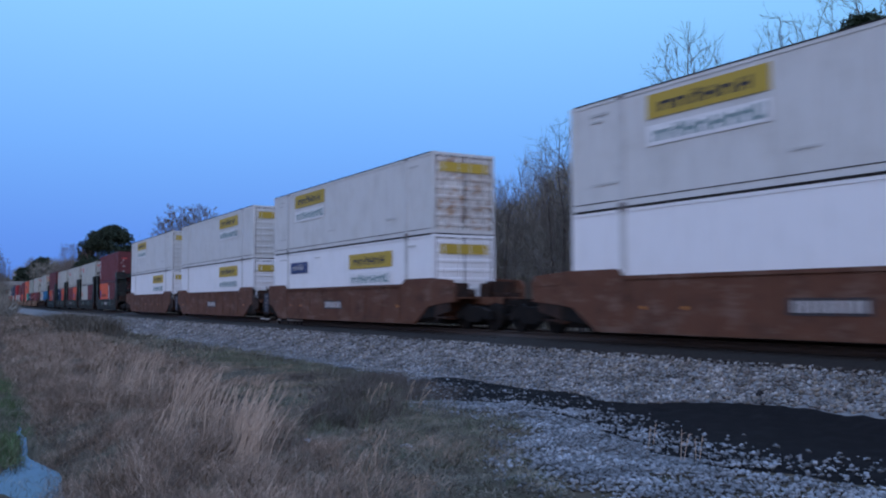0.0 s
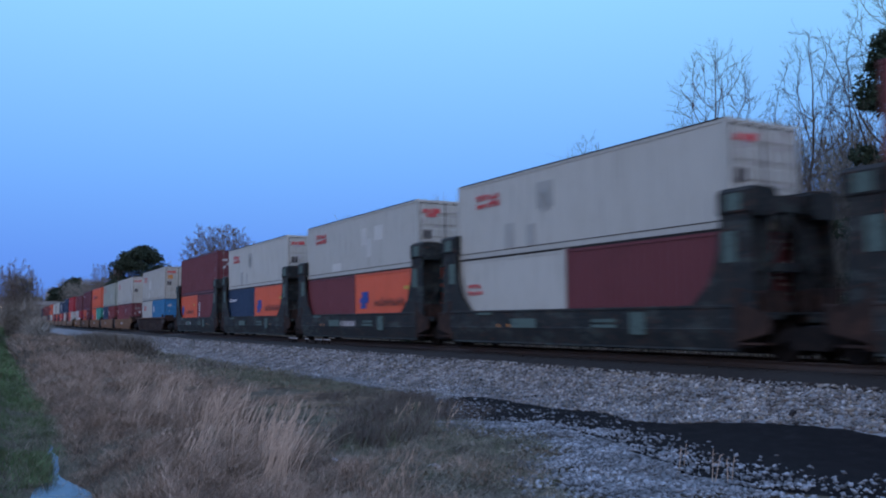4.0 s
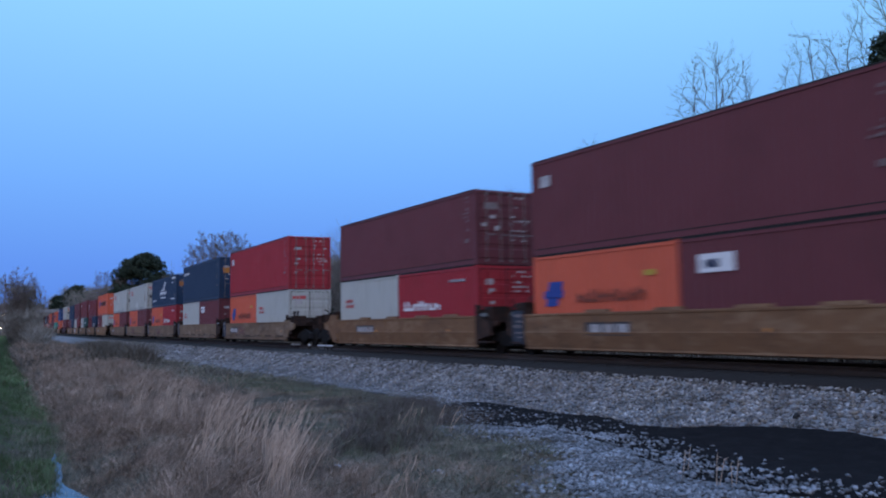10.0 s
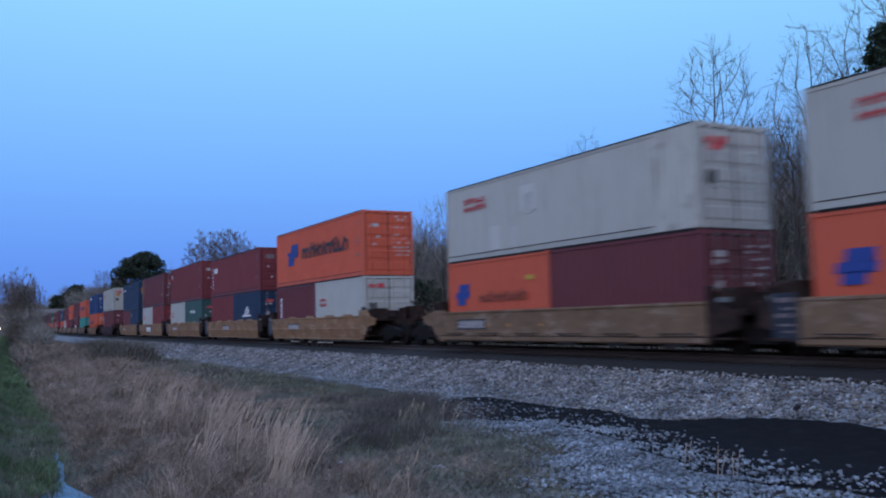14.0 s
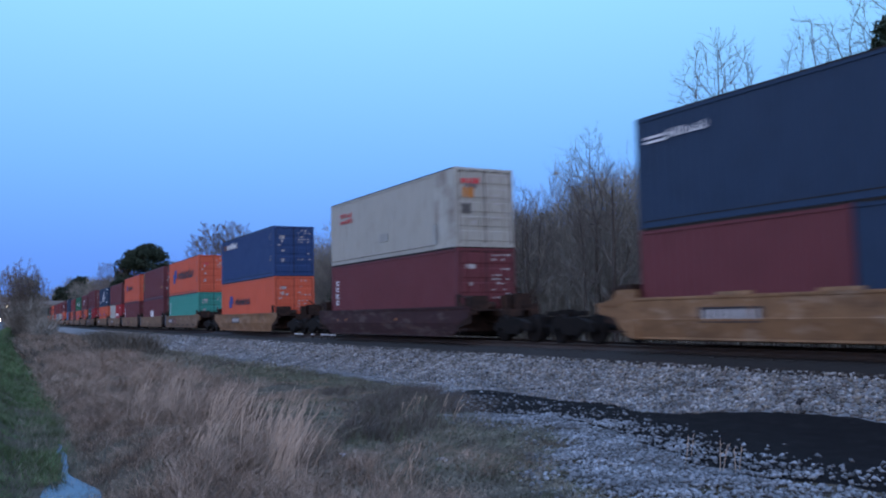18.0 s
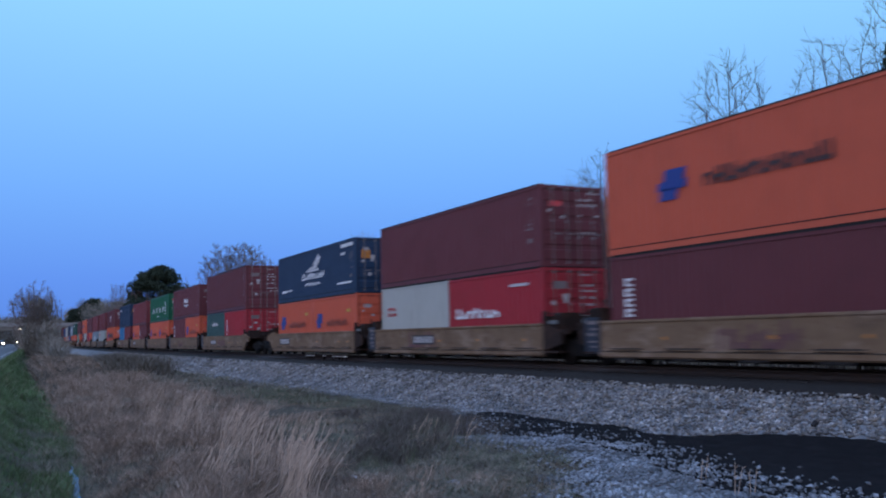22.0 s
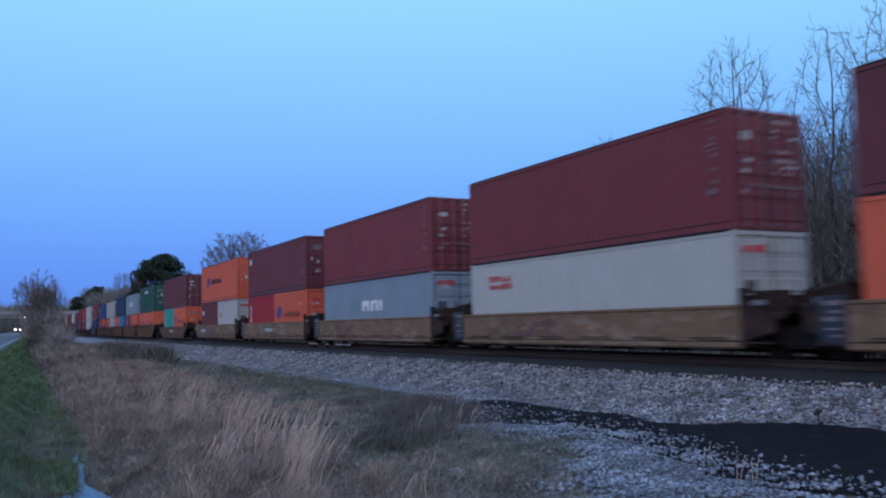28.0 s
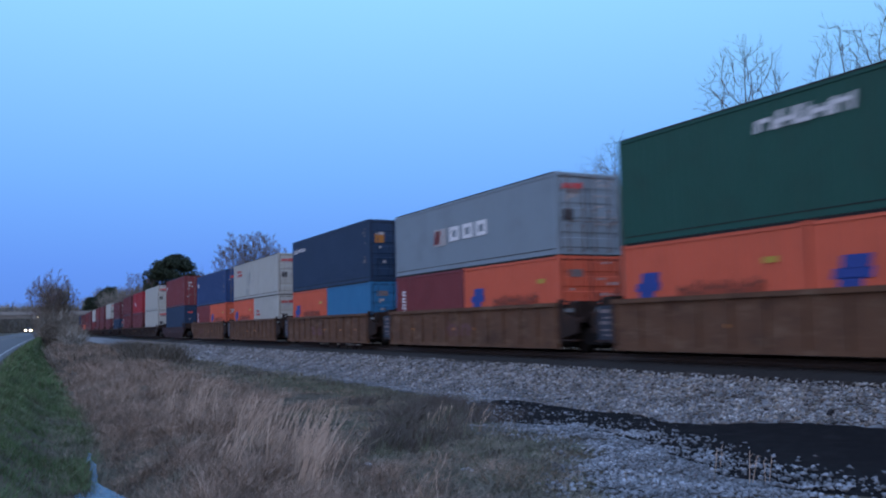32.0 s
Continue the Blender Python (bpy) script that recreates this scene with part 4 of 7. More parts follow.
    for x in (-1, 1):
        for y in (-1, 1):
            for zz in (0.0, H - 0.118):
                piece("corner_casting", cm, paint, thing, pose(x * (w / 2 - 0.08), y * ye, zz))
    for nm, mt, fn in MARKS[mark]:
        if nm == "line_mark":
            for k, q in enumerate(fn(L, H)):
                piece(nm, shared(("lm", mark, k, L, H), lambda: letters([(q[0] - L / 2, *q[1:])])), mt, thing, pose(-w / 2, 0, 0))
            continue
        lm_ = shared(("mk", mark, nm, mt.name, L, H), lambda: letters([(q[0] - L / 2, *q[1:]) for q in fn(L, H)], 0.006 if nm in ("sign_lettering", "lettering", "line_lettering") else 0.0))
        ob = piece(nm, lm_, mt, thing, pose(-w / 2, 0, 0))
        if nm in ("small_lettering", "sign_lettering"):
            tagged(ob, kind="stuff")
    word = {"box53": "53-foot domestic container with smooth sides", "dry": ("40" if size == "4" else "20") + "-foot container with corrugated sides", "reefer": ("40" if size == "4" else "20") + "-foot refrigerated container, smooth sides"}[kind]
    tagged(thing, WORD[col] + " " + word + (", stacked on top" if upper else ", low in the well"), "container", "containers of the train")
    CONTAINERS.append((thing, S_far - L / 2, z))
    return H


def side_codes(H, seed):
    """A column of small worn codes by the door end, and a short row under the roof's edge."""
    r = random.Random(seed)
    g = Geo()
    z = H * 0.90
    while z > H * 0.34:
        if r.random() < 0.72:
            y = 0.46 + r.uniform(0, 0.05)
            g.box(-0.009, 0.004, y, y + r.uniform(0.08, 0.15), z, z + r.uniform(0.05, 0.09))
            if r.random() < 0.4:
                g.box(-0.009, 0.004, y + 0.24, y + 0.24 + r.uniform(0.06, 0.16), z, z + 0.05)
        z -= r.uniform(0.12, 0.2)
    g.box(-0.009, 0.004, 0.5, 0.72, H * 0.30, H * 0.30 + 0.14)
    return g.mesh("side_code_lettering")


def mirrored(me):
    m2 = me.copy()
    m2.transform(Matrix.Diagonal((-1, 1, 1, 1)))
    m2.flip_normals()
    return m2


def hash_of(a, b):
    return sum(ord(c) * (i + 3) for i, c in enumerate(a)) + int(b * 10)


# ================= well cars =================


def well_side(style, half):
    """Outer side of a well, at x = 0 looking to -x, symmetrical about y = 0."""
    g = Geo()
    if style == "deep":                      # long deep well, raised over its ends
        g.prism([(-half, 0.82), (-half + 0.5, 0.74), (-half + 1.4, 0.15), (half - 1.4, 0.15), (half - 0.5, 0.74), (half, 0.82), (half, 1.62), (half - 0.1, 1.74), (half - 2.2, 1.74), (half - 2.45, 1.52), (-half + 2.45, 1.52), (-half + 2.2, 1.74), (-half + 0.1, 1.74), (-half, 1.62)], 0, 0.03, 0.10)
        g.box(-0.02, 0.12, -half + 2.5, half - 2.5, 1.47, 1.56)
        g.box(0.0, 0.12, -half + 1.45, half - 1.45, 0.13, 0.26)
        for y in np.linspace(-half + 2.6, half - 2.6, 9):
            g.box(0.012, 0.05, y - 0.03, y + 0.03, 0.26, 1.47)
    elif style == "flange":                  # top flange with ribs under it
        g.box(0.03, 0.08, -half, half, 0.18, 1.42)
        g.box(-0.06, 0.16, -half, half, 1.40, 1.52)
        g.box(0.0, 0.1, -half, half, 0.13, 0.25)
        for y in np.linspace(-half + 0.1, half - 0.1, 13):
            g.box(-0.02, 0.05, y - 0.035, y + 0.035, 0.25, 1.40)
    elif style == "ribbed":
        g.box(0.03, 0.08, -half, half, 0.16, 1.20)
        g.box(-0.06, 0.16, -half, half, 1.18, 1.30)
        for y in np.linspace(-half + 0.1, half - 0.1, 17):
            g.box(-0.03, 0.05, y - 0.045, y + 0.045, 0.18, 1.18)
        g.box(0.0, 0.1, -half, half, 0.13, 0.22)
    elif style == "sloped":                  # sides taper up to the ends
        g.prism([(-half - 0.9, 0.86), (-half - 0.3, 0.62), (half + 0.3, 0.62), (half + 0.9, 0.86), (half + 0.9, 1.15), (-half - 0.9, 1.15)], 0, 0.02, 0.10)
        g.quad((0.02, half + 0.3, 0.63), (0.02, -half - 0.3, 0.63), (0.12, -half + 0.4, 0.15), (0.12, half - 0.4, 0.15))
        g.quad((0.15, half - 0.4, 0.15), (0.15, -half + 0.4, 0.15), (0.10, -half - 0.3, 0.63), (0.10, half + 0.3, 0.63))
        g.box(-0.02, 0.12, -half - 0.8, half + 0.8, 1.12, 1.20)
        g.box(0.085, 0.16, -half + 0.5, half - 0.5, 0.13, 0.21)
    else:                                    # plain side with a bulging bottom sill
        g.box(0.0, 0.12, -half, half, 1.17, 1.25, 0.015)
        if style == "notched":
            g.box(0.03, 0.08, -half, half, 0.42, 1.20)
            g.prism([(0.03, 0.44), (-0.02, 0.40), (-0.02, 0.29), (0.02, 0.25), (0.10, 0.25), (0.10, 0.44)], 1, -half, half)
        else:                                # the lower half leans in under the car
            g.box(0.02, 0.08, -half, half, 0.70, 1.20)
            g.prism([(0.02, 0.72), (0.005, 0.70), (0.10, 0.26), (0.08, 0.21), (0.16, 0.18), (0.18, 0.26), (0.09, 0.72)], 1, -half, half)
        if style == "notched":
            for y in np.linspace(-half + 0.8, half - 0.8, 6):
                g.box(-0.035, 0.04, y - 0.7, y + 0.5, 0.455, 0.475)
                g.box(0.0, 0.06, y - 0.35, y + 0.35, 0.27, 0.305)
        else:
            for y in np.linspace(-half + 0.7, half - 0.7, 8):
                g.box(0.006, 0.04, y - 0.03, y + 0.03, 0.72, 1.17)
    return g.mesh("well_side")


def well_floor(half):
    g = Geo()
    for y in np.linspace(-half + 0.3, half - 0.3, 9):
        g.box(-1.25, 1.25, y - 0.14, y + 0.14, 0.20, 0.385)
    g.box(-1.24, -1.02, -half, half, 0.20, 0.34)
    g.box(1.02, 1.24, -half, half, 0.20, 0.34)
    g.box(0.93, 1.01, -half - 0.2, half + 0.2, 0.06, 0.22)      # dark skirt added to block the light from the far side
    return g.mesh("well_floor")


def bulkhead(style):
    """The wall that closes a well's end, with the sill that reaches over the wheels; y grows away from the well."""
    g = Geo()
    g.box(-1.33, 1.33, 0.0, 0.07, 0.30, 1.46 if style in ("plain", "notched", "flange") else 1.10)
    g.box(-0.40, 0.40, 0.0, 1.55, 0.82, 1.06, 0.03)
    g.prism([(0.0, 0.55), (0.0, 1.02), (1.2, 1.02), (1.2, 0.92), (0.5, 0.86)], 0, -1.30, -1.18)
    g.prism([(0.0, 0.55), (0.0, 1.02), (1.2, 1.02), (1.2, 0.92), (0.5, 0.86)], 0, 1.18, 1.30)
    g.box(-1.30, 1.30, 0.0, 1.25, 1.02, 1.07)
    return g.mesh("end_sill")


def high_frame():
    """Tall end frame that steadies the upper container: curved side plates and two heavy heads."""
    g = Geo()
    for x in (-1, 1):
        g.prism([(-1.9, 1.10), (-1.2, 1.25), (-0.62, 1.75), (-0.32, 2.5), (-0.22, 3.3), (0.62, 3.3), (0.70, 0.9), (-1.9, 0.9)], 0, x * 1.42, x * 1.36)
        g.box(min(x * 1.46, x * 0.62), max(x * 1.46, x * 0.62), -0.25, 0.72, 3.22, 3.88, 0.10)
    g.box(-1.36, 1.36, 0.05, 0.5, 3.36, 3.74)
    g.box(-1.36, 1.36, 0.1, 0.4, 2.0, 2.2)
    g.box(-1.36, 1.36, 0.1, 0.4, 1.1, 1.3)
    g.box(-1.34, -0.45, 0.16, 0.34, 1.3, 3.3)
    g.box(0.45, 1.34, 0.16, 0.34, 1.3, 3.3)
    g.tube((-1.2, 0.5, 1.2), (0.0, 0.5, 3.3), 0.06, n=5)
    g.tube((1.2, 0.5, 1.2), (0.0, 0.5, 3.3), 0.06, n=5)
    return g.mesh("end_frame")


def beak_mesh(style):
    """The side's end beyond the well on a coupler end: it sweeps up over the wheels; y grows outward."""
    top = {"deep": 1.50, "flange": 1.50, "ribbed": 1.28}.get(style, 1.22)
    hump = 0.26 if style == "plain" else 0.10
    g = Geo()
    if style == "deep":
        g.prism([(-0.25, 0.80), (1.25, 0.92), (1.30, 1.42), (1.12, 1.64), (0.3, 1.70), (-0.25, 1.72)], 0, 0.012, 0.115)
        g.box(-0.012, 0.13, 0.1, 1.29, 1.36, 1.42)
        return g.mesh("end_beak")
    g.prism([(-0.25, 0.20), (0.12, 0.24), (0.40, 0.46), (0.62, 0.76), (1.30, 0.86), (1.30, top - 0.12), (0.75, top), (0.45, top + hump), (-0.25, top + hump)], 0, 0.012, 0.115)
    g.box(-0.012, 0.13, 0.40, 1.32, top - 0.16, top - 0.08)
    return g.mesh("end_beak")


def gap_plate_mesh():
    # dark plate, added to darken the gap under the raised side end
    g = Geo()
    g.prism([(-2.0, 0.22), (-0.05, 0.40), (0.0, 1.2), (-2.0, 1.2)], 0, -0.02, 0.02)
    return g.mesh("end_web")


def flange_mesh(half):
    g = Geo()
    g.box(-0.16, 0.10, -half - 1.7, half + 1.7, 1.27, 1.345)
    return g.mesh("top_flange")


def guide_mesh():
    g = Geo()
    g.prism([(0.0, 1.25), (0.04, 1.33), (0.10, 1.33), (0.10, 1.25)], 1, -0.5, 0.5)
    return g.mesh("guide_plate")


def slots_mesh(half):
    """Raised dark boxes that paint the shade of slots and a crease over the sill, and boxes hung below it."""
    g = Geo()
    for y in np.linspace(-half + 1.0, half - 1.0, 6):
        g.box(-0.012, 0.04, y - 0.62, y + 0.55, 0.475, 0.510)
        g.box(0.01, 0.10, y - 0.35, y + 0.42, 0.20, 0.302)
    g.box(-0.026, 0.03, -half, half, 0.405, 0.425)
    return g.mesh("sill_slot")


def ends_plates():
    """Pale lettered plates and hose boxes on a joint's side."""
    g = Geo()
    g.box(-0.02, 0.01, 0.36, 0.74, 1.22, 1.33)
    return g.mesh("end_plate")


def end_panel_mesh():
    g = Geo()
    g.box(0.0, 0.03, 0.06, 0.66, 0.34, 1.36, 0.008)
    return g.mesh("end_panel")


def panel_marks_mesh():
    g = Geo()
    for y, a, z, b in ((0.14, 0.40, 1.16, 0.10), (0.14, 0.26, 1.00, 0.06), (0.18, 0.14, 0.84, 0.09), (0.38, 0.18, 0.84, 0.09), (0.16, 0.34, 0.66, 0.05), (0.16, 0.22, 0.52, 0.05)):
        g.box(-0.008, 0.002, y, y + a, z, z + b)
    return g.mesh("panel_lettering")


PLACARDS = [(-3.5, -2.95, 0.55, 1.12), (-2.4, -1.4, 0.86, 0.95), (-2.4, -1.4, 0.72, 0.80), (1.2, 2.5, 0.70, 0.98), (3.6, 4.5, 1.10, 1.18)]


def plate_at(x0, x1, y0, y1, z0, z1):
    g = Geo()
    g.box(x0, x1, y0, y1, z0, z1)
    return g.mesh("placard")


def gusset_mesh():
    """Dark end corner of a well: upright post, step and grab rail."""
    g = Geo()
    g.box(0.0, 0.10, 0.0, 0.16, 0.30, 1.62, 0.01)
    g.prism([(0.16, 0.45), (0.95, 0.62), (0.95, 0.98), (0.16, 1.30)], 0, 0.0, 0.08)
    g.box(-0.04, 0.30, 0.20, 0.80, 0.36, 0.41)
    g.tube((0.02, 0.12, 1.60), (0.02, 0.85, 1.45), 0.02, n=5)
    g.tube((0.02, 0.85, 1.45), (0.02, 0.85, 0.9), 0.02, n=5)
    return g.mesh("end_post")


def gear_mesh():
    """Brake gear and hoses heaped on the end platform."""
    g = Geo()
    g.box(-1.28, -0.55, 0.18, 0.72, 1.06, 1.62, 0.05)
    g.box(0.5, 1.2, 0.2, 0.7, 1.06, 1.55, 0.05)
    g.box(-1.32, -0.9, 0.75, 1.15, 0.62, 1.22, 0.04)
    g.tube((-1.1, 0.3, 1.6), (-0.5, 0.9, 1.85), 0.035, n=5)
    g.tube((-1.25, 0.9, 1.2), (-1.25, 0.9, 1.75), 0.03, n=5)
    g.tube((-0.3, 0.5, 1.06), (-0.3, 0.5, 1.55), 0.17, n=10)
    g.tube((0.1, 0.4, 1.2), (0.9, 0.4, 1.2), 0.14, n=10)
    g.tube((-1.2, 0.2, 0.7), (-0.4, 1.3, 0.55), 0.03, n=5)
    g.tube((0.3, 0.2, 0.62), (0.2, 1.4, 0.58), 0.04, n=5)
    return g.mesh("brake_gear")


def ladder_mesh():
    g = Geo()
    for y in (0.0, 0.42):
        g.tube((0, y, 0.45), (0, y, 1.45), 0.016, n=5)
    for z in np.arange(0.55, 1.4, 0.28):
        g.tube((0, 0, z), (0, 0.42, z), 0.014, n=5)
    return g.mesh("ladder")


def truck_frame():
    g = Geo()
    for x in (-1, 1):
        a, b = sorted((x * 0.92, x * 1.10))
        g.prism([(-1.05, 0.36), (-0.95, 0.60), (-0.45, 0.74), (0.45, 0.74), (0.95, 0.60), (1.05, 0.36), (0.75, 0.36), (0.62, 0.48), (0.40, 0.26), (-0.40, 0.26), (-0.62, 0.48), (-0.75, 0.36)], 0, a, b)
        for y in (-0.16, 0.0, 0.16):
            g.tube((x * 1.0, y, 0.27), (x * 1.0, y, 0.56), 0.055, n=8)
    g.box(-0.95, 0.95, -0.20, 0.20, 0.55, 0.78, 0.03)
    return g.mesh("side_frame")


def wheel_mesh():
    g = Geo()
    n = 20
    for x0, x1, r in ((0.0, 0.03, 0.455), (0.03, 0.135, 0.42), (-0.02, 0.155, 0.12)):
        g.tube((x0, 0, 0), (x1, 0, 0), r, n=n)
    return g.mesh("wheel")


def axle_mesh():
    g = Geo()
    g.tube((-1.0, 0, 0), (1.0, 0, 0), 0.08, n=8)
    return g.mesh("axle")


def coupler_mesh():
    g = Geo()
    g.box(-0.09, 0.09, 0, 0.75, 0.80, 0.95, 0.02)
    g.prism([(-0.16, 0.75), (0.16, 0.75), (0.2, 0.92), (0.06, 1.06), (-0.2, 1.0)], 2, 0.74, 1.0)
    return g.mesh("coupler")


CARS = []


def reflector_mesh():
    g = Geo()
    g.box(-0.012, 0.0, 0, 0.13, 0.72, 0.80)
    return g.mesh("reflector")


def truck(car, y):
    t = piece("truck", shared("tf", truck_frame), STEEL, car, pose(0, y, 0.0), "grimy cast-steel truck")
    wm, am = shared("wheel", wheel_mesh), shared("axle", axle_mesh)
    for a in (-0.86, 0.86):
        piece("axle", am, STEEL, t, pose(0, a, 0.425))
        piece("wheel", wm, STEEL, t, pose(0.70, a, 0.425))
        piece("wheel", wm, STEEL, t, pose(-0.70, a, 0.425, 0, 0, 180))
    return t


def well_car(style, colour, S_mid, half, near_gap, far_gap, near_end, far_end, mark, seed):
    """One well with its floor and ends. near_gap, far_gap: from the well's end to the joint or coupler; *_end: whether a coupler is there."""
    car = new("well_car")
    paint = CAR[colour]
    sm = shared(("ws", style, half), lambda: well_side(style, half))
    piece("well_side", sm, paint, car, pose(-1.47, 0, 0))
    piece("well_side", sm, paint, car, pose(1.47, 0, 0, 0, 0, 180))
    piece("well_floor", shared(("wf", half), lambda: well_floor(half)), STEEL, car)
    es = shared(("es", style), lambda: bulkhead(style))
    piece("end_sill", es, paint if style in ("deep", "framed") else GEAR, car, pose(0, half - 0.08, 0))
    piece("end_sill", es, paint if style in ("deep", "framed") else GEAR, car, pose(0, -half + 0.08, 0, 0, 0, 180))
    if style == "deep":
        for sx in (-1, 1):
            for sy in (-1, 1):
                piece("end_web", shared("gap_fill", gap_plate_mesh), STEEL, car, pose(sx * 1.38, sy * half, 0) @ Matrix.Diagonal((1, sy, 1, 1)))
    if style == "ribbed":
        for sx in (-1, 1):
            piece("top_flange", shared(("tfl", half), lambda: flange_mesh(half)), CAR["rust"], car, pose(sx * 1.42, 0, 0), "thin brown running board")
    if style == "framed":
        hf = shared("hf", high_frame)
        piece("end_frame", hf, paint, car, pose(0, half - 0.1, 0), "tall dark steel end frame")
        piece("end_frame", hf, paint, car, pose(0, -half + 0.1, 0, 0, 0, 180), "tall dark steel end frame")
    ld = shared("ladder", ladder_mesh)
    piece("ladder", ld, STEEL, car, pose(-1.40, half + 0.12, -0.25))
    piece("ladder", ld, STEEL, car, pose(-1.40, -half - 0.54, -0.25))
    gm, bg = shared("gusset", gusset_mesh), shared("gear", gear_mesh)
    for sx in (-1, 1):
        piece("end_post", gm, GEAR, car, pose(sx * 1.43, half, 0) if sx < 0 else pose(1.43, half, 0) @ Matrix.Diagonal((-1, 1, 1, 1)))
        piece("end_post", gm, GEAR, car, pose(sx * 1.43, -half, 0) @ Matrix.Diagonal((-sx, -1, 1, 1)))
    piece("brake_gear", bg, GEAR, car, pose(0, half, 0))
    piece("brake_gear", bg, GEAR, car, pose(0, -half, 0, 0, 0, 180))
    # wheels: under the far joint, and under both outer ends
    truck(car, half + far_gap - (1.55 if far_end else 0.0))
    if near_end:
        truck(car, -half - near_gap + 1.55)
    cp = shared("coupler", coupler_mesh)
    if far_end:
        piece("coupler", cp, STEEL, car, pose(0, half + far_gap - 1.0, 0))
    if near_end:
        piece("coupler", cp, STEEL, car, pose(0, -half - near_gap + 1.0, 0, 0, 0, 180))
    bk = shared(("bk", style), lambda: beak_mesh(style))
    if style != "framed":
        for is_end, yy, turn in ((far_end, half, 1), (near_end, -half, -1)):
            if is_end and style != "sloped":
                for sx in (-1, 1):
                    piece("end_beak", bk, paint, car, pose(sx * 1.47, yy, 0) @ Matrix.Diagonal((-sx, turn, 1, 1)))
            elif not is_end:
                if turn > 0:
                    pn = piece("end_panel", shared("pn", end_panel_mesh), DARKPANEL, car, pose(-1.45, yy, 0), "dark lettered panel beside the joint")
                    tagged(piece("panel_lettering", shared("pm", panel_marks_mesh), CODEMARK, pn), kind="stuff")
                piece("end_plate", shared("ep", ends_plates), PALEPLATE, car, pose(-1.42, yy, 0) @ Matrix.Diagonal((1, turn, 1, 1)), "pale lettered plates at the joint")
    else:
        for y0, y1, z0, z1 in PLACARDS:
            piece("placard", shared(("pc", y0, z0), lambda: plate_at(-1.487, -1.475, y0, y1, z0, z1)), PLACARD, car)
        for yy, turn in ((half - 0.1, 1), (-half + 0.1, -1)):
            m = pose(0, yy, 0) @ Matrix.Diagonal((1, turn, 1, 1))
            piece("placard", shared("ph", lambda: plate_at(-1.475, -1.455, 0.0, 0.42, 3.36, 3.74)), PLACARD, car, m)
            piece("placard", shared("pl", lambda: plate_at(-1.43, -1.418, -0.18, 0.22, 2.2, 2.9)), PLACARD, car, m)
    if style == "plain":
        for y in (-4.6, -2.4, 0.2, 2.9):
            piece("guide_plate", shared("gp", guide_mesh), paint, car, pose(-1.47, y, 0))
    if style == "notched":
        piece("sill_slot", shared(("ss", half), lambda: slots_mesh(half)), DARKLINE, car, pose(-1.47, 0, 0))
    r = random.Random(seed)
    if style in ("notched", "flange") and seed % 3 != 1:
        tg = shared(("tag", seed % 4), lambda: letters([q for q in words(-1.2 - 0.9 * (seed % 4), 0.50, 0.62, [0.8, 0.9, 0.7, 0.9, 0.8], 0.06, -0.06, seed % 4)]))
        tagged(piece("spray_paint", tg, TAGPAINT, car, pose(-1.435, 0, 0)), "faded spray-painted scrawl", kind="stuff")
    rf = shared("reflector", reflector_mesh)
    for _ in range(3):
        piece("reflector", rf, AMBER, car, pose(-1.44, r.uniform(-half + 0.6, half - 0.8), 0))
    if mark == "wide":
        g, w = Geo(), Geo()
        g.box(-0.008, 0.0, -0.35, 2.2, 0.42, 1.12)
        for k in range(3):
            a = -0.22 + 0.78 * k
            w.box(-0.014, -0.002, a, a + 0.26, 0.5, 0.98)
            w.box(-0.014, -0.002, a + 0.26, a + 0.5, 0.72, 1.0)
            w.box(-0.014, -0.002, a + 0.5, a + 0.72, 0.54, 1.0)
        piece("data_panel", g.mesh("data_panel"), DARKMARK, car, pose(-1.445, 0, 0), "dark panel behind the car's large lettering")
        piece("lettering", w.mesh("lettering"), WHITE, car, pose(-1.447, 0, 0), "large white blocks of lettering")
    elif mark:
        u = r.uniform(-1.5, 2.2) if mark != "pair" else 3.4
        g = Geo()
        g.box(-0.008, 0.0, u - 0.08, u + 1.75, 0.62, 0.98)
        piece("data_panel", g.mesh("data_panel"), DARKMARK, car, pose(-1.445, 0, 0), "dark panel behind the car's lettering")
        g = Geo()
        n = 3 if mark == "big" else 9
        for k in range(n):
            a = 1.65 / n
            g.box(-0.014, -0.002, u + k * a + 0.02, u + k * a + a * 0.8, 0.68, 0.92)
        piece("lettering", g.mesh("lettering"), FADED, car, pose(-1.447, 0, 0), "worn white car lettering")
    desc = {"deep": "rust-red deep well car", "framed": "dark grey well car with tall end frames", "ribbed": "dark ribbed well car", "plain": "tan well car", "notched": "dusty tan well car, stepped sill", "sloped": colour + " well car with sloping ends", "flange": "brown well car with flanged edge"}[style]
    tagged(car, desc + " rolling on the rails", "well car", "cars of the train")
    CARS.append((car, S_mid))


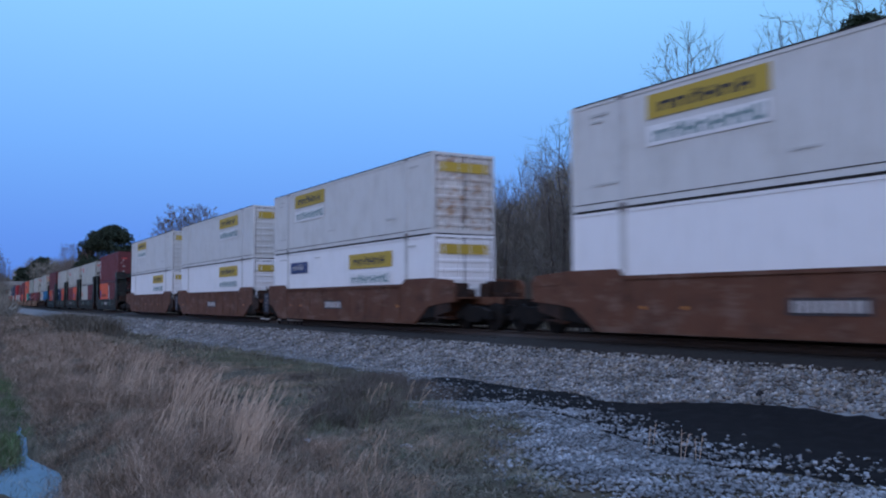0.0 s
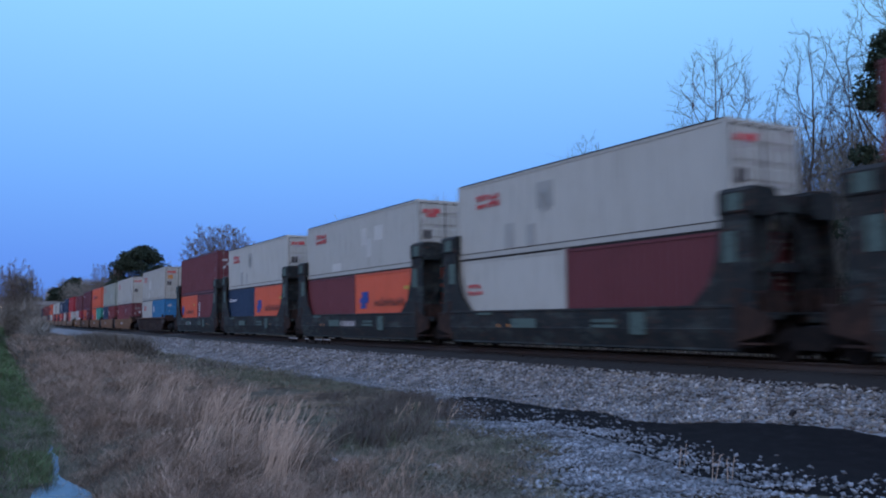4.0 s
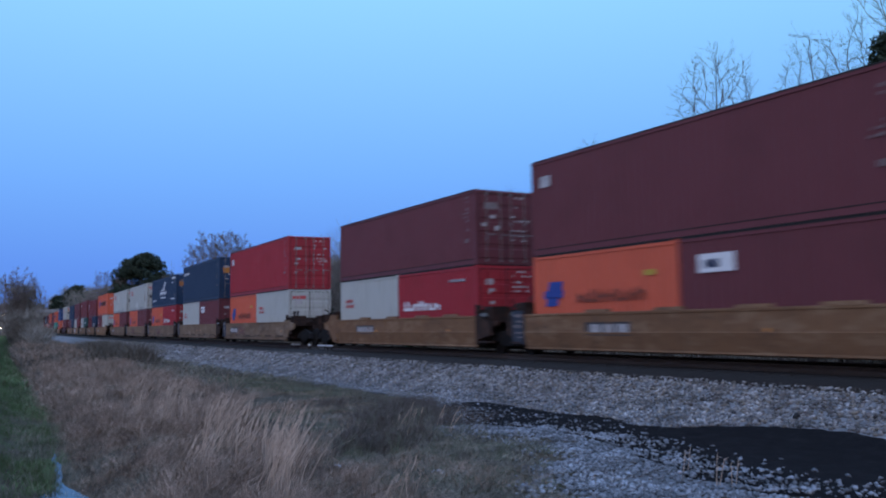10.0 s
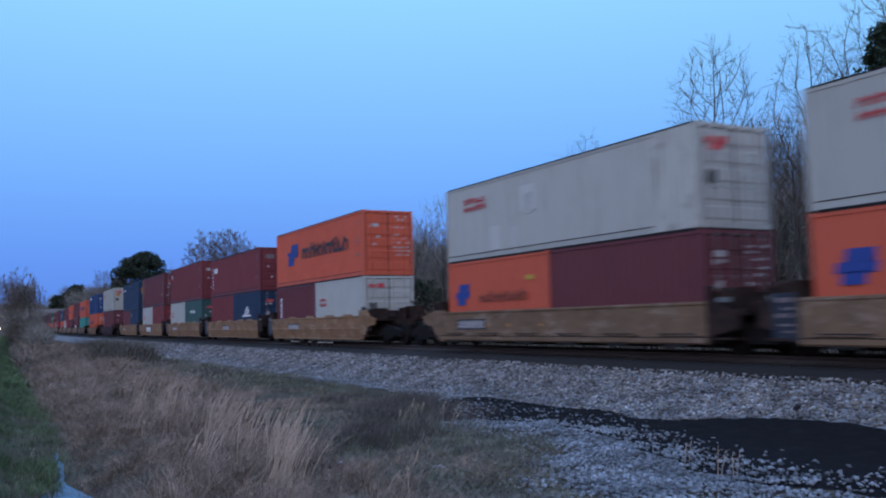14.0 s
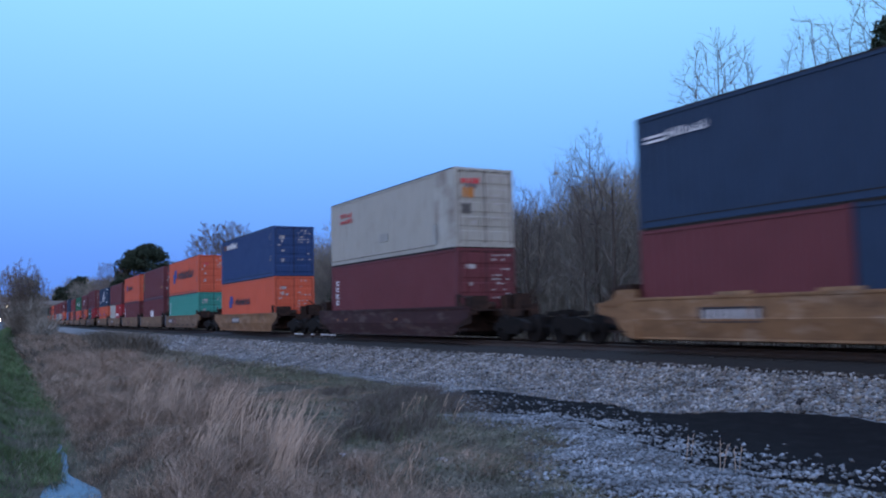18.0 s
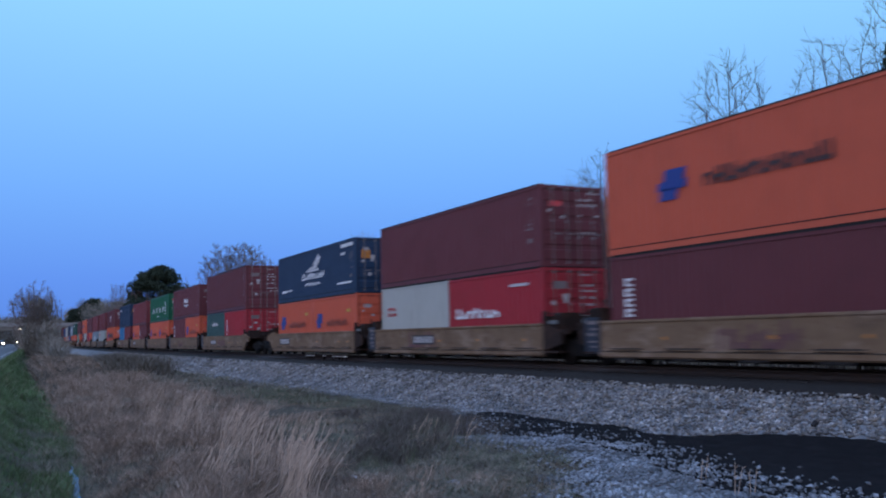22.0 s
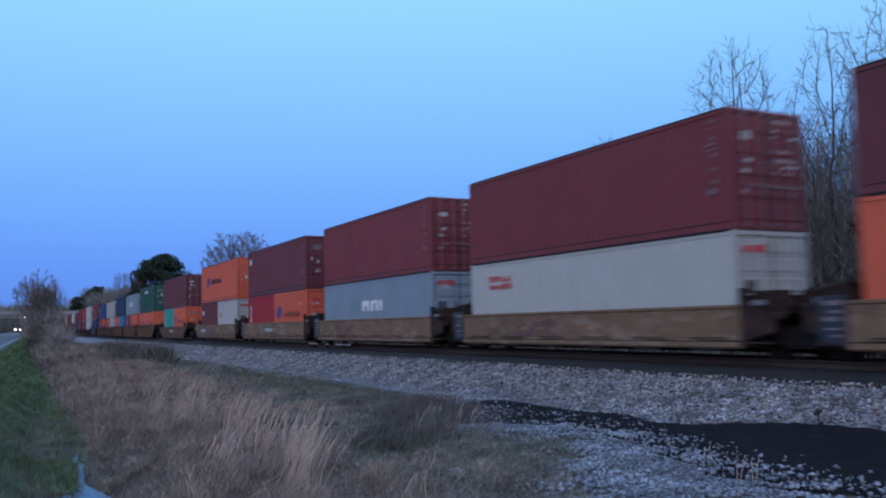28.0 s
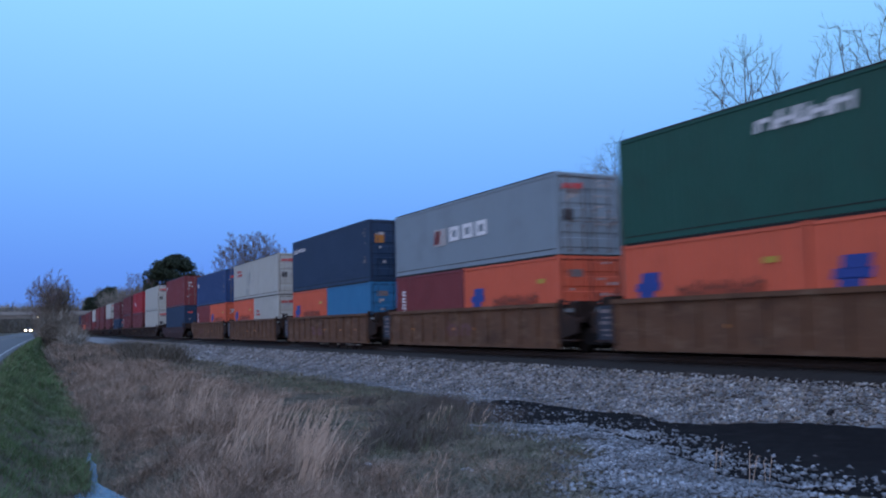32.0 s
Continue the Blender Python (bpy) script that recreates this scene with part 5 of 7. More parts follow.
# far end of each stack along the train, its car (style, paint, joined to the car ahead?, mark), upper and lower boxes
TRAIN = [
    (17.24, "deep", "rust", 0, "txt", "W5hb.sign_a", ["H5hb.none"]),
    (40.88, "deep", "rust", 0, "txt", "W5hb.sign_a", ["H5hb.sign_b"]),
    (60.42, "deep", "rust", 1, "txt", "W5hb.sign_c", ["H5hb.sign_c"]),
    (79.65, "deep", "rust", 1, "", "W5hb.sign_a", ["H5hb.sign_c"]),
    (99.66, "framed", "dark", 0, "txt", "M4hd.vertw", ["O2sd.crest_small", "M2sd.vertw"]),
    (115.66, "framed", "dark", 1, "", "G4sr.red_pair", ["G2sr.red_stack", "M2sd.none"]),
    (130.98, "framed", "dark", 1, "txt", "G4sr.red_pair", ["M2sd.none", "O2sd.crest_small"]),
    (146.45, "framed", "dark", 1, "", "G4sr.red_pair", ["N2sd.thin_bars", "O2sd.crest_small"]),
    (161.82, "framed", "dark", 1, "txt", "M4hd.none", ["O2sd.crest_small", "M2sd.verts"]),
    (181.62, "ribbed", "black", 0, "", "Y4hr.red_pair", ["G2sr.red_pair", "L2sd.sq"]),
    (201.31, "plain", "tan", 0, "txt", "Y4hr.red_pair", ["P2sd.sq", "M2sd.lbs"]),
    (216.83, "plain", "tan", 1, "big", "D4hr.red_pair", ["N2sd.strip", "P2sd.sq"]),
    (232.39, "plain", "tan", 1, "big", "O4hd.crest_mid", ["O2sd.crest_small", "T2sd.verts"]),
    (247.84, "plain", "tan", 1, "big", "M4hd.two_tags", ["O2sd.crest_small", "M2sd.lbl"]),
    (263.38, "plain", "tan", 1, "txt", "M4sd.none", ["G2sr.red_stack", "R2sd.bars_low"]),
    (283.15, "notched", "dusty", 0, "pair", "R4hd.two_tags", ["O2sd.crest_small", "G2sr.red_stack"]),
    (298.52, "notched", "dusty", 1, "", "N4hd.bars_top", ["G2sr.red_stack", "M2sd.lbl"]),
    (313.88, "notched", "dusty", 1, "", "N4sd.wing", ["O2sd.crest_small", "R2sd.bars_low"]),
    (329.35, "notched", "dusty", 1, "", "G4sr.red_pair", ["O2sd.crest_small", "M2sd.none"]),
    (344.50, "notched", "dusty", 1, "pair", "G4sr.red_pair", ["O2sd.crest_small", "M2sd.none"]),
    (364.24, "plain", "gold", 0, "txt", "O4hd.crest_large", ["M2sd.verts", "G2sr.red_stack"]),
    (379.80, "plain", "gold", 1, "big", "P4sd.blob", ["P2sd.none", "N2sd.sail"]),
    (395.20, "plain", "gold", 1, "big", "P4hd.two_tags", ["G2sr.red_stack", "K2sd.bars_small"]),
    (410.89, "plain", "gold", 1, "wide", "M4hd.verty", ["G2sr.red_stack", "P2sd.none"]),
    (426.22, "plain", "gold", 1, "txt", "N4hd.bars_top", ["M2sd.none", "N2sd.ypan"]),
    (447.90, "sloped", "plum", 0, "", "Y4hr.red_pair", ["M4hd.verts"]),
    (469.31, "sloped", "gold", 0, "txt", "B4hd.long_tag", ["O4hd.crest_mid"]),
    (489.19, "notched", "dusty", 0, "pair", "O4hd.crest_large", ["T4sd.verts"]),
    (504.46, "notched", "dusty", 1, "", "M4hd.verty", ["M4sd.block_low"]),
    (519.86, "notched", "dusty", 1, "", "O4hd.crest_mid", ["M4sd.verts"]),
    (535.25, "notched", "dusty", 1, "txt", "M4sd.none", ["G2sr.red_stack", "R2sd.bars_low"]),
    (550.36, "notched", "dusty", 1, "pair", "N4sd.wing", ["O2sd.crest_small", "O2sd.crest_small"]),
    (570.09, "notched", "dusty", 0, "txt", "M4hd.none", ["K2sd.bars_small", "R2sd.verts"]),
    (585.29, "notched", "dusty", 1, "", "M4sd.block_mid", ["M2sd.verts", "O2sd.crest_small"]),
    (600.49, "notched", "dusty", 1, "", "V4sd.wide_four", ["O2sd.crest_small", "O2sd.crest_small"]),
    (615.63, "notched", "dusty", 1, "txt", "P4sd.two_tags", ["O2sd.crest_small", "M2sd.verts"]),
    (631.11, "notched", "dusty", 1, "pair", "N4hd.bars_top", ["L2sd.none", "P2sd.none"]),
    (650.67, "notched", "dusty", 0, "pair", "M4sd.block_mid", ["O4hd.crest_large"]),
    (666.05, "notched", "dusty", 1, "", "P4hd.none", ["G4sr.red_pair"]),
    (681.31, "notched", "dusty", 1, "", "P4hd.none", ["S4sr.badge_low"]),
    (696.46, "notched", "dusty", 1, "txt", "M4hd.two_tags", ["R2sd.verts", "O2sd.crest_small"]),
    (711.85, "notched", "dusty", 1, "pair", "O4hd.crest_mid", ["M2sd.strip", "G2sr.red_stack"]),
    (731.40, "sloped", "brown", 0, "txt", "M4hd.none", ["T2sd.verts", "O2sd.crest_small"]),
    (750.91, "flange", "brown", 0, "", "E4hd.bars_high", ["O2sd.crest_small", "O2sd.crest_small"]),
    (766.15, "flange", "brown", 1, "", "S4sr.badge_three", ["P2sd.verts", "O2sd.crest_small"]),
    (781.39, "flange", "brown", 1, "", "N4hd.bars_top", ["O2sd.crest_small", "L2sd.none"]),
    (796.81, "flange", "brown", 1, "", "G4sr.red_pair", ["O2sd.crest_small", "G2sr.red_stack"]),
    (812.00, "flange", "brown", 1, "", "B4sd.strip", ["P2sd.verts", "O2sd.crest_small"]),
    (831.20, "sloped", "plum", 0, "", "P4hd.strip", ["N4hd.none"]),
    (850.60, "ribbed", "black", 0, "", "G4hr.none", ["G4hr.none"]),
    (866.00, "ribbed", "black", 1, "", "R4hd.txt", ["M4hd.none"]),
    (881.40, "ribbed", "black", 1, "", "M4hd.none", ["M4hd.vertw"]),
    (900.90, "ribbed", "black", 0, "", "M4hd.none", ["N4sd.none"]),
    (920.40, "ribbed", "black", 0, "", "G4hr.none", ["M4hd.none"]),
    (939.90, "ribbed", "black", 0, "", "M4hd.none", ["M4hd.none"]),
    (955.30, "ribbed", "black", 1, "", "P4hd.none", ["M4hd.vertw"]),
    (970.70, "ribbed", "black", 1, "", "G4hr.none", ["P4hd.none"]),
    (990.20, "ribbed", "black", 0, "", "M4hd.none", ["M4hd.none"]),
    (1005.6, "ribbed", "black", 1, "", "P4hd.none", ["M4hd.none"]),
    (1021.0, "ribbed", "black", 1, "", "M4hd.none", ["O4sd.none"]),
    (1040.5, "ribbed", "black", 0, "", "M4hd.none", ["M4hd.none"]),
    (1055.9, "ribbed", "black", 1, "", "N4hd.none", ["M4hd.none"]),
]
SPEED, GAIN, LEAD = 22.642, 0.01697, 0.76      # metres a second, its growth, and the offset along the track


def ahead(t):
    return SPEED * t + GAIN * t * t / 2


def build_train():
    for i, (S, style, colour, joined, mark, up, low) in enumerate(TRAIN):
        L = 16.15 if up[1] == "5" else 12.19
        half = L / 2 + (0.35 if L > 14 else 0.22)
        mid = S - L / 2
        prev = TRAIN[i - 1] if i else None
        nxt = TRAIN[i + 1] if i + 1 < len(TRAIN) else None

        def middle(row):
            return row[0] - (16.15 if row[5][1] == "5" else 12.19) / 2

        def half_of(row):
            return 8.425 if row[5][1] == "5" else 6.315
        near = (mid - half - (middle(prev) + half_of(prev))) / 2 if prev else 3.4
        far = (middle(nxt) - half_of(nxt) - mid - half) / 2 if nxt else 3.4
        well_car(style, colour, mid, half, near, far, not joined, not (nxt and nxt[3]), mark, i)
        z, H = 0.40, 0
        if len(low) == 1:
            H = container(low[0], S, z, False)
        else:
            H = container(low[0], S, z, False)
            container(low[1], S - 6.13, z, False)
        container(up, S, z + H + 0.022, True)


build_train()
# ================= stones, gravel and the black patch =================


def bed_z(off):
    """Surface of the ballast's near slope."""
    return float(np.interp(off, [-4.5, -4.2, -3.1, -1.95, -1.7], [-1.30, -1.18, -0.82, -0.36, -0.32]))


PATCH_S = [4.0, 6.1, 6.7, 7.7, 8.6, 9.4, 10.1, 11.1, 11.7, 12.4, 13.2, 13.9, 14.7, 15.4, 16.4, 17.8, 19.2, 20.0]
PATCH_HI = [-3.2, -3.25, -3.28, -3.3, -3.34, -3.30, -3.30, -3.48, -3.62, -3.85, -4.25, -4.12, -3.92, -3.95, -4.0, -4.08, -4.0, -4.5]
PATCH_LO = [-7.5, -7.75, -8.0, -8.1, -8.0, -7.75, -7.5, -7.1, -6.85, -6.6, -6.5, -6.5, -6.7, -7.0, -6.9, -6.2, -5.8, -5.4]


def patch_span(s):
    return float(np.interp(s, PATCH_S, PATCH_LO)), float(np.interp(s, PATCH_S, PATCH_HI))


def top_z(s, off):
    return max(ground_z(s, off), bed_z(off) if off > -4.5 else -9)


def gravel_edge(s):
    """Where the pale gravel runs out into the grass."""
    return float(np.interp(s, [3, 8, 9, 10.2, 10.9, 12, 13, 14, 15.7, 17, 19, 20.5, 23], [-10.6, -10.5, -10.1, -9.5, -8.7, -7.9, -7.9, -8.2, -7.7, -6.7, -5.9, -5.1, -4.8]))


def build_patch():
    ss = np.arange(4.0, 20.0, 0.12)
    n = 26
    v = []
    for s in ss:
        lo, hi = patch_span(s)
        lo += 0.35 * lump(s, 3.0, 1.1) + 0.18 * lump(s, 9.0, 3.5)
        hi += 0.10 * lump(s, 5.0, 1.5) + 0.05 * lump(s, 1.0, 5.0)
        x, y, a = line(float(s))
        for k in range(n):
            o = lo + (hi - lo) * k / (n - 1)
            edge = min(k, n - 1 - k) / 3
            z = top_z(float(s), o) + min(0.03 + 0.05 * k / n, -0.02 + 0.07 * edge) + 0.012 * lump(s * 3, o * 3, 1.0)
            v.append((x + o, y, z))
    f = [(i * n + j, i * n + j + 1, (i + 1) * n + j + 1, (i + 1) * n + j) for i in range(len(ss) - 1) for j in range(n - 1)]
    me = indexed("cinder_patch", v, f)
    me.polygons.foreach_set("use_smooth", [True] * len(me.polygons))
    tagged(piece("cinder_patch", me, ASPHALT), "black cinder and old asphalt spread at the foot of the ballast", "ground", kind="structure")
    # pale gravel apron under the loose stones
    ss = np.arange(7.5, 23.0, 0.12)
    n = 22
    v = []
    for s in ss:
        lo = gravel_edge(s) + 0.6 + 0.7 * lump(s, 1.0, 0.9) + 0.5 * lump(s, 4.0, 3.1)
        hi = -4.35 + 0.25 * lump(s, 8.0, 2.0)
        x, y, a = line(float(s))
        for k in range(n):
            o = lo + (hi - lo) * k / (n - 1)
            v.append((x + o, y, top_z(float(s), o) + (0.010 if 0 < k < n - 1 else -0.02)))
    f = [(i * n + j, i * n + j + 1, (i + 1) * n + j + 1, (i + 1) * n + j) for i in range(len(ss) - 1) for j in range(n - 1)]
    tagged(piece("gravel_apron", indexed("gravel_apron", v, f), CINDERBED), "pale gravel spilled beside the track", "gravel", kind="structure")


build_patch()


def rocks(name, pts, sizes, material, label, category):
    """Many small angular stones in one mesh."""
    base = np.array([(1, 0, 0), (-1, 0, 0), (0, 1, 0), (0, -1, 0), (0, 0, 0.8), (0, 0, -0.8)], dtype=float)
    tri = np.array([(0, 2, 4), (2, 1, 4), (1, 3, 4), (3, 0, 4), (2, 0, 5), (1, 2, 5), (3, 1, 5), (0, 3, 5)])
    n = len(pts)
    v = np.repeat(base[None], n, 0) * RNG.uniform(0.6, 1.25, (n, 6, 1))
    a = RNG.uniform(0, 2 * np.pi, n)
    t = RNG.uniform(-0.7, 0.7, n)
    ca, sa, ct, st = np.cos(a), np.sin(a), np.cos(t), np.sin(t)
    v = v * np.stack([RNG.uniform(0.8, 1.3, n), RNG.uniform(0.7, 1.1, n), RNG.uniform(0.55, 0.9, n)], 1)[:, None, :]
    x, y, z = v[..., 0].copy(), v[..., 1].copy(), v[..., 2].copy()
    y, z = y * ct[:, None] - z * st[:, None], y * st[:, None] + z * ct[:, None]
    x, y = x * ca[:, None] - y * sa[:, None], x * sa[:, None] + y * ca[:, None]
    v = np.stack([x, y, z], -1) * np.asarray(sizes)[:, None, None] + np.asarray(pts)[:, None, :]
    f = (tri[None] + 6 * np.arange(n)[:, None, None]).reshape(-1, 3)
    ob = piece(name, indexed(name, v, f), material)
    return tagged(ob, label, category, kind="stuff")


def spread(s0, s1, o0, o1, per_m2, keep=None):
    n = int((s1 - s0) * (o1 - o0) * per_m2)
    ss, oo = RNG.uniform(s0, s1, n), RNG.uniform(o0, o1, n)
    out = []
    for s, o in zip(ss, oo):
        if keep is None or keep(s, o):
            x, y, a = line(float(s))
            out.append((x + o, y, top_z(float(s), float(o))))
    return np.array(out)


def off_patch(s, o):
    lo, hi = patch_span(s)
    w = 0.35 * lump(s, 3.0, 1.1)
    return not (4 < s < 20.0 and lo + w + 0.1 < o < hi + 0.10 * lump(s, 5.0, 1.5) - 0.12)


def build_stones():
    def shoulder(s, o):
        return off_patch(s, o) and (o > -4.55 or s > 19 or RNG.random() < 0.5)
    a = spread(2.5, 26, -5.0, -1.92, 330, shoulder)
    b = spread(26, 60, -4.95, -1.92, 170, lambda s, o: o > -4.5 - 0.5 * lump(s, 2.0, 0.6))
    c = spread(60, 130, -4.45, -1.95, 34)
    p = np.concatenate([a, b, c])
    sz = np.concatenate([RNG.uniform(0.020, 0.074, len(a)), RNG.uniform(0.028, 0.078, len(b)), RNG.uniform(0.05, 0.11, len(c))])
    p[:, 2] += sz * 0.2
    rocks("ballast_stones", p, sz, STONES, "loose grey and tan crushed stones of the ballast shoulder", "ballast")
    # finer bluish stone washed down to the foot of the shoulder
    f = spread(8, 52, -5.3, -3.0, 330, lambda s, o: off_patch(s, o) and RNG.random() < 0.95 - (0.55 if o > -4.6 else 1.2) * abs(o + 4.6 + 0.3 * lump(s, 1.0, 0.4)))
    sz = RNG.uniform(0.012, 0.034, len(f))
    f[:, 2] += sz * 0.5 + 0.02
    rocks("foot_gravel", f, sz, PALESTONES, "fine pale stone washed down to the foot of the ballast", "gravel")

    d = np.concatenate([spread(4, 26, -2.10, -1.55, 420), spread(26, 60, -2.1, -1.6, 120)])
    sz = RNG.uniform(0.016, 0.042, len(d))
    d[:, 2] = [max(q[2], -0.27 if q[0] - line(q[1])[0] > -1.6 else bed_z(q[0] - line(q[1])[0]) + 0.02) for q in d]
    rocks("sooty_stones", d, sz, DARKBEDSTONES, "dark brown-black stones at the ends of the sleepers", "ballast")

    def fade(s, o):
        lo, hi = patch_span(s)
        k = np.clip((o - gravel_edge(s) + 0.5) / 1.1, 0, 1) * (0.35 if o > -5.0 else 1.0)
        k *= 1 - 0.85 * np.clip(1 - ((s - 10.9) / 0.7) ** 2 - ((o + 8.2) / 0.5) ** 2, 0, 1)      # a bare black spot
        if 4 < s < 20.0 and lo < o < hi:
            deep = o - lo
            k = 0.55 * np.clip(1 - deep / 2.1, 0.02, 1) ** 2.2 if s < 12.5 else 0.06 + 0.5 * np.clip(1 - deep / 0.4, 0, 1)
        return RNG.random() < k * (0.62 + 1.0 * (lump(s, o, 0.9) + 0.3) + 0.5 * lump(s, o, 2.7))
    g = spread(3, 23, -10.9, -3.6, 480, fade)
    sz = RNG.uniform(0.016, 0.044, len(g)) * RNG.choice([0.7, 1.0, 1.35], len(g))
    g[:, 2] += sz * 0.3 + 0.012
    inner = np.array([not off_patch(q[1], q[0] - line(q[1])[0]) for q in g])
    g[inner, 2] += 0.035
    rocks("pale_gravel", g, sz, PALESTONES, "pale loose gravel scattered over black cinder", "gravel")


build_stones()

# ================= grass =================


def blades(name, pts, heights, widths, lean, material, label, drift=(0.25, -0.1), tilt=0.0):
    """Bent grass blades in one mesh: two quads' worth of strip and a tip each."""
    n = len(pts)
    a = RNG.uniform(0, 2 * np.pi, n)
    d = np.stack([np.cos(a), np.sin(a)], -1)
    side = np.stack([-d[:, 1], d[:, 0]], -1)
    bend = (RNG.normal(0, 1, (n, 2)) * lean + np.array(drift) * lean) + tilt
    v = np.zeros((n, 5, 3))
    for k, (h, w) in enumerate(((0.0, 1.0), (0.0, -1.0), (0.55, 0.8), (0.55, -0.8), (1.0, 0.0))):
        v[:, k, :2] = pts[:, :2] + side * (w * widths / 2)[:, None] + bend * ((h ** 1.8) * heights)[:, None]
        v[:, k, 2] = pts[:, 2] - 0.03 + heights * h * (1 - 0.12 * h)
    tri = np.array([(0, 1, 3), (0, 3, 2), (2, 3, 4)])
    f = (tri[None] + 5 * np.arange(n)[:, None, None]).reshape(-1, 3)
    return tagged(piece(name, indexed(name, v, f), material), label, "grass", kind="stuff")


def build_grass():
    def tall(s, o):
        d = ditch_line(s)
        hi = float(np.interp(s, [8, 12, 20, 28, 57, 90], [-11.9, -11.5, -10.4, -9.2, -8.2, -7.6])) + 0.9 * lump(s, 2.0, 0.5)
        if o < d + 0.30 + 0.25 * lump(s, 7.0, 0.8) or o > hi:
            return False
        return RNG.random() < 0.55 + 0.8 * (lump(s, o, 0.8) + 0.15)

    def clumps(s0, s1, o0, o1, per_m2, count, wide, keep, sway=0.30):
        """Bunches: many blades round each foot, every bunch with its own height and lean."""
        feet = spread(s0, s1, o0, o1, per_m2, keep)
        k = RNG.integers(count // 3, count, len(feet))
        out = np.repeat(feet, k, 0)
        out[:, :2] += RNG.normal(0, 1, (len(out), 2)) * np.repeat(RNG.uniform(0.35, 1.0, len(feet)) * wide, k)[:, None]
        return out, np.repeat(RNG.uniform(0.5, 1.25, len(feet)), k), np.repeat(RNG.normal(0, sway, (len(feet), 2)) + (0.10, -0.02), k, 0)
    q = spread(55, 190, -13.8, -6.5, 30, tall)
    blades("far_brown_grass", q, RNG.uniform(0.3, 0.95, len(q)), RNG.uniform(0.02, 0.05, len(q)), 0.5, DEADWEED, "dark brown dead growth among the far grass")
    near, hn, ln = clumps(7.5, 26, -15.7, -8.5, 34, 74, 0.17, tall)
    mid, hm, lm = clumps(26, 60, -14.8, -7.5, 9, 60, 0.26, tall)
    far = spread(60, 190, -13.8, -6.5, 36, tall)
    p = np.concatenate([near, mid, far])
    h = np.concatenate([RNG.uniform(0.10, 0.42, len(near)), RNG.uniform(0.2, 0.58, len(mid)), RNG.uniform(0.35, 0.85, len(far))])
    h *= np.concatenate([hn, hm, np.ones(len(far))])
    h *= np.array([0.55 + 0.85 * min(max(1.6 * lump(q[1], q[0], 0.55) + 0.5, 0), 1) for q in p])
    tilt = np.concatenate([ln, lm, np.zeros((len(far), 2))])
    w = np.concatenate([RNG.uniform(0.003, 0.008, len(near)), RNG.uniform(0.007, 0.015, len(mid)), RNG.uniform(0.03, 0.07, len(far))])
    blades("tall_dry_grass", p, np.maximum(h, 0.08), w, 0.85, DRYGRASS, "tangled dry brown broom grass on the verge", tilt=tilt)

    # reddish dead stems, kept dark to put shade into the grass's hollows
    dark, hd, ld = clumps(7.5, 30, -15.4, -8.5, 15, 60, 0.15, tall, 0.35)
    blades("dark_tangle", dark, RNG.uniform(0.08, 0.34, len(dark)) * hd, RNG.uniform(0.003, 0.008, len(dark)), 0.9, RUSTGRASS, "dark reddish dead stems that also paint the dry grass's shaded hollows", tilt=ld)

    def seed(s, o):
        return tall(s, o) and lump(s, o, 0.45) > 0.12 and RNG.random() < 0.5
    q = np.concatenate([spread(13, 32, -13.6, -9.8, 26, seed), spread(32, 70, -13.2, -8.5, 12, seed)])
    blades("seed_grass", q, RNG.uniform(0.45, 0.85, len(q)), RNG.uniform(0.005, 0.011, len(q)), 0.32, SEEDGRASS, "pale seed stalks standing above the dry grass", (1.4, 0.1))

    def green(s, o):
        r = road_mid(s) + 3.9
        d = ditch_line(s)
        return r < o < d - (0.5 if s < 14 else 0.05) - 0.12 * lump(s, 3.0, 1.3) or (s > 17 and d - 0.2 < o < d + 0.35 * RNG.random())
    a, b = spread(8, 40, -18.2, -13.8, 700, green), spread(40, 190, -17.5, -9.0, 80, green)
    p = np.concatenate([a, b])
    h = np.concatenate([RNG.uniform(0.05, 0.20, len(a)) * np.array([0.6 + 1.3 * max(0, lump(c[0], c[1], 0.9) + 0.3) for c in a]), RNG.uniform(0.1, 0.35, len(b))])
    w = np.concatenate([RNG.uniform(0.005, 0.012, len(a)), RNG.uniform(0.02, 0.05, len(b))])
    blades("green_grass", p, h, w, 0.6, GREENGRASS, "fresh green grass on the road's bank above the ditch")
    # dead stalks standing in the bank's green
    q = spread(10, 60, -18.0, -14.0, 14, lambda s, o: green(s, o) and lump(s, o, 0.5) > 0.05)
    blades("bank_straw", q, RNG.uniform(0.15, 0.4, len(q)), RNG.uniform(0.005, 0.011, len(q)), 0.6, DEADWEED, "dead brown stalks among the green grass of the bank")

    def wet(s, o):
        d = ditch_line(s)
        return d - 0.75 < o < d + 0.75 and abs(o - d) > (0.42 if s < 13.8 else 0.07) and RNG.random() < 0.25 + 0.9 * abs(lump(s, o, 1.6))
    q = spread(9, 26, -16.2, -13.8, 360, wet)
    blades("ditch_sedge", q, RNG.uniform(0.10, 0.30, len(q)), RNG.uniform(0.004, 0.009, len(q)), 0.6, MIXGRASS, "drooping sedge at the water's edge")

    def short(s, o):
        if s < 23 and o > gravel_edge(s) + 0.4 + 0.9 * lump(s, o, 1.2):
            return RNG.random() < 0.04 and off_patch(s, o)
        return RNG.random() < 0.6 + 0.8 * lump(s, o, 0.9)

    def brown(s, o):
        hi = gravel_edge(s) - 0.1 if s < 21 else -6.4
        return -12.2 < o < hi + 0.6 * lump(s, o, 1.0) and lump(s, o, 0.6) > -0.12 and RNG.random() < 0.7
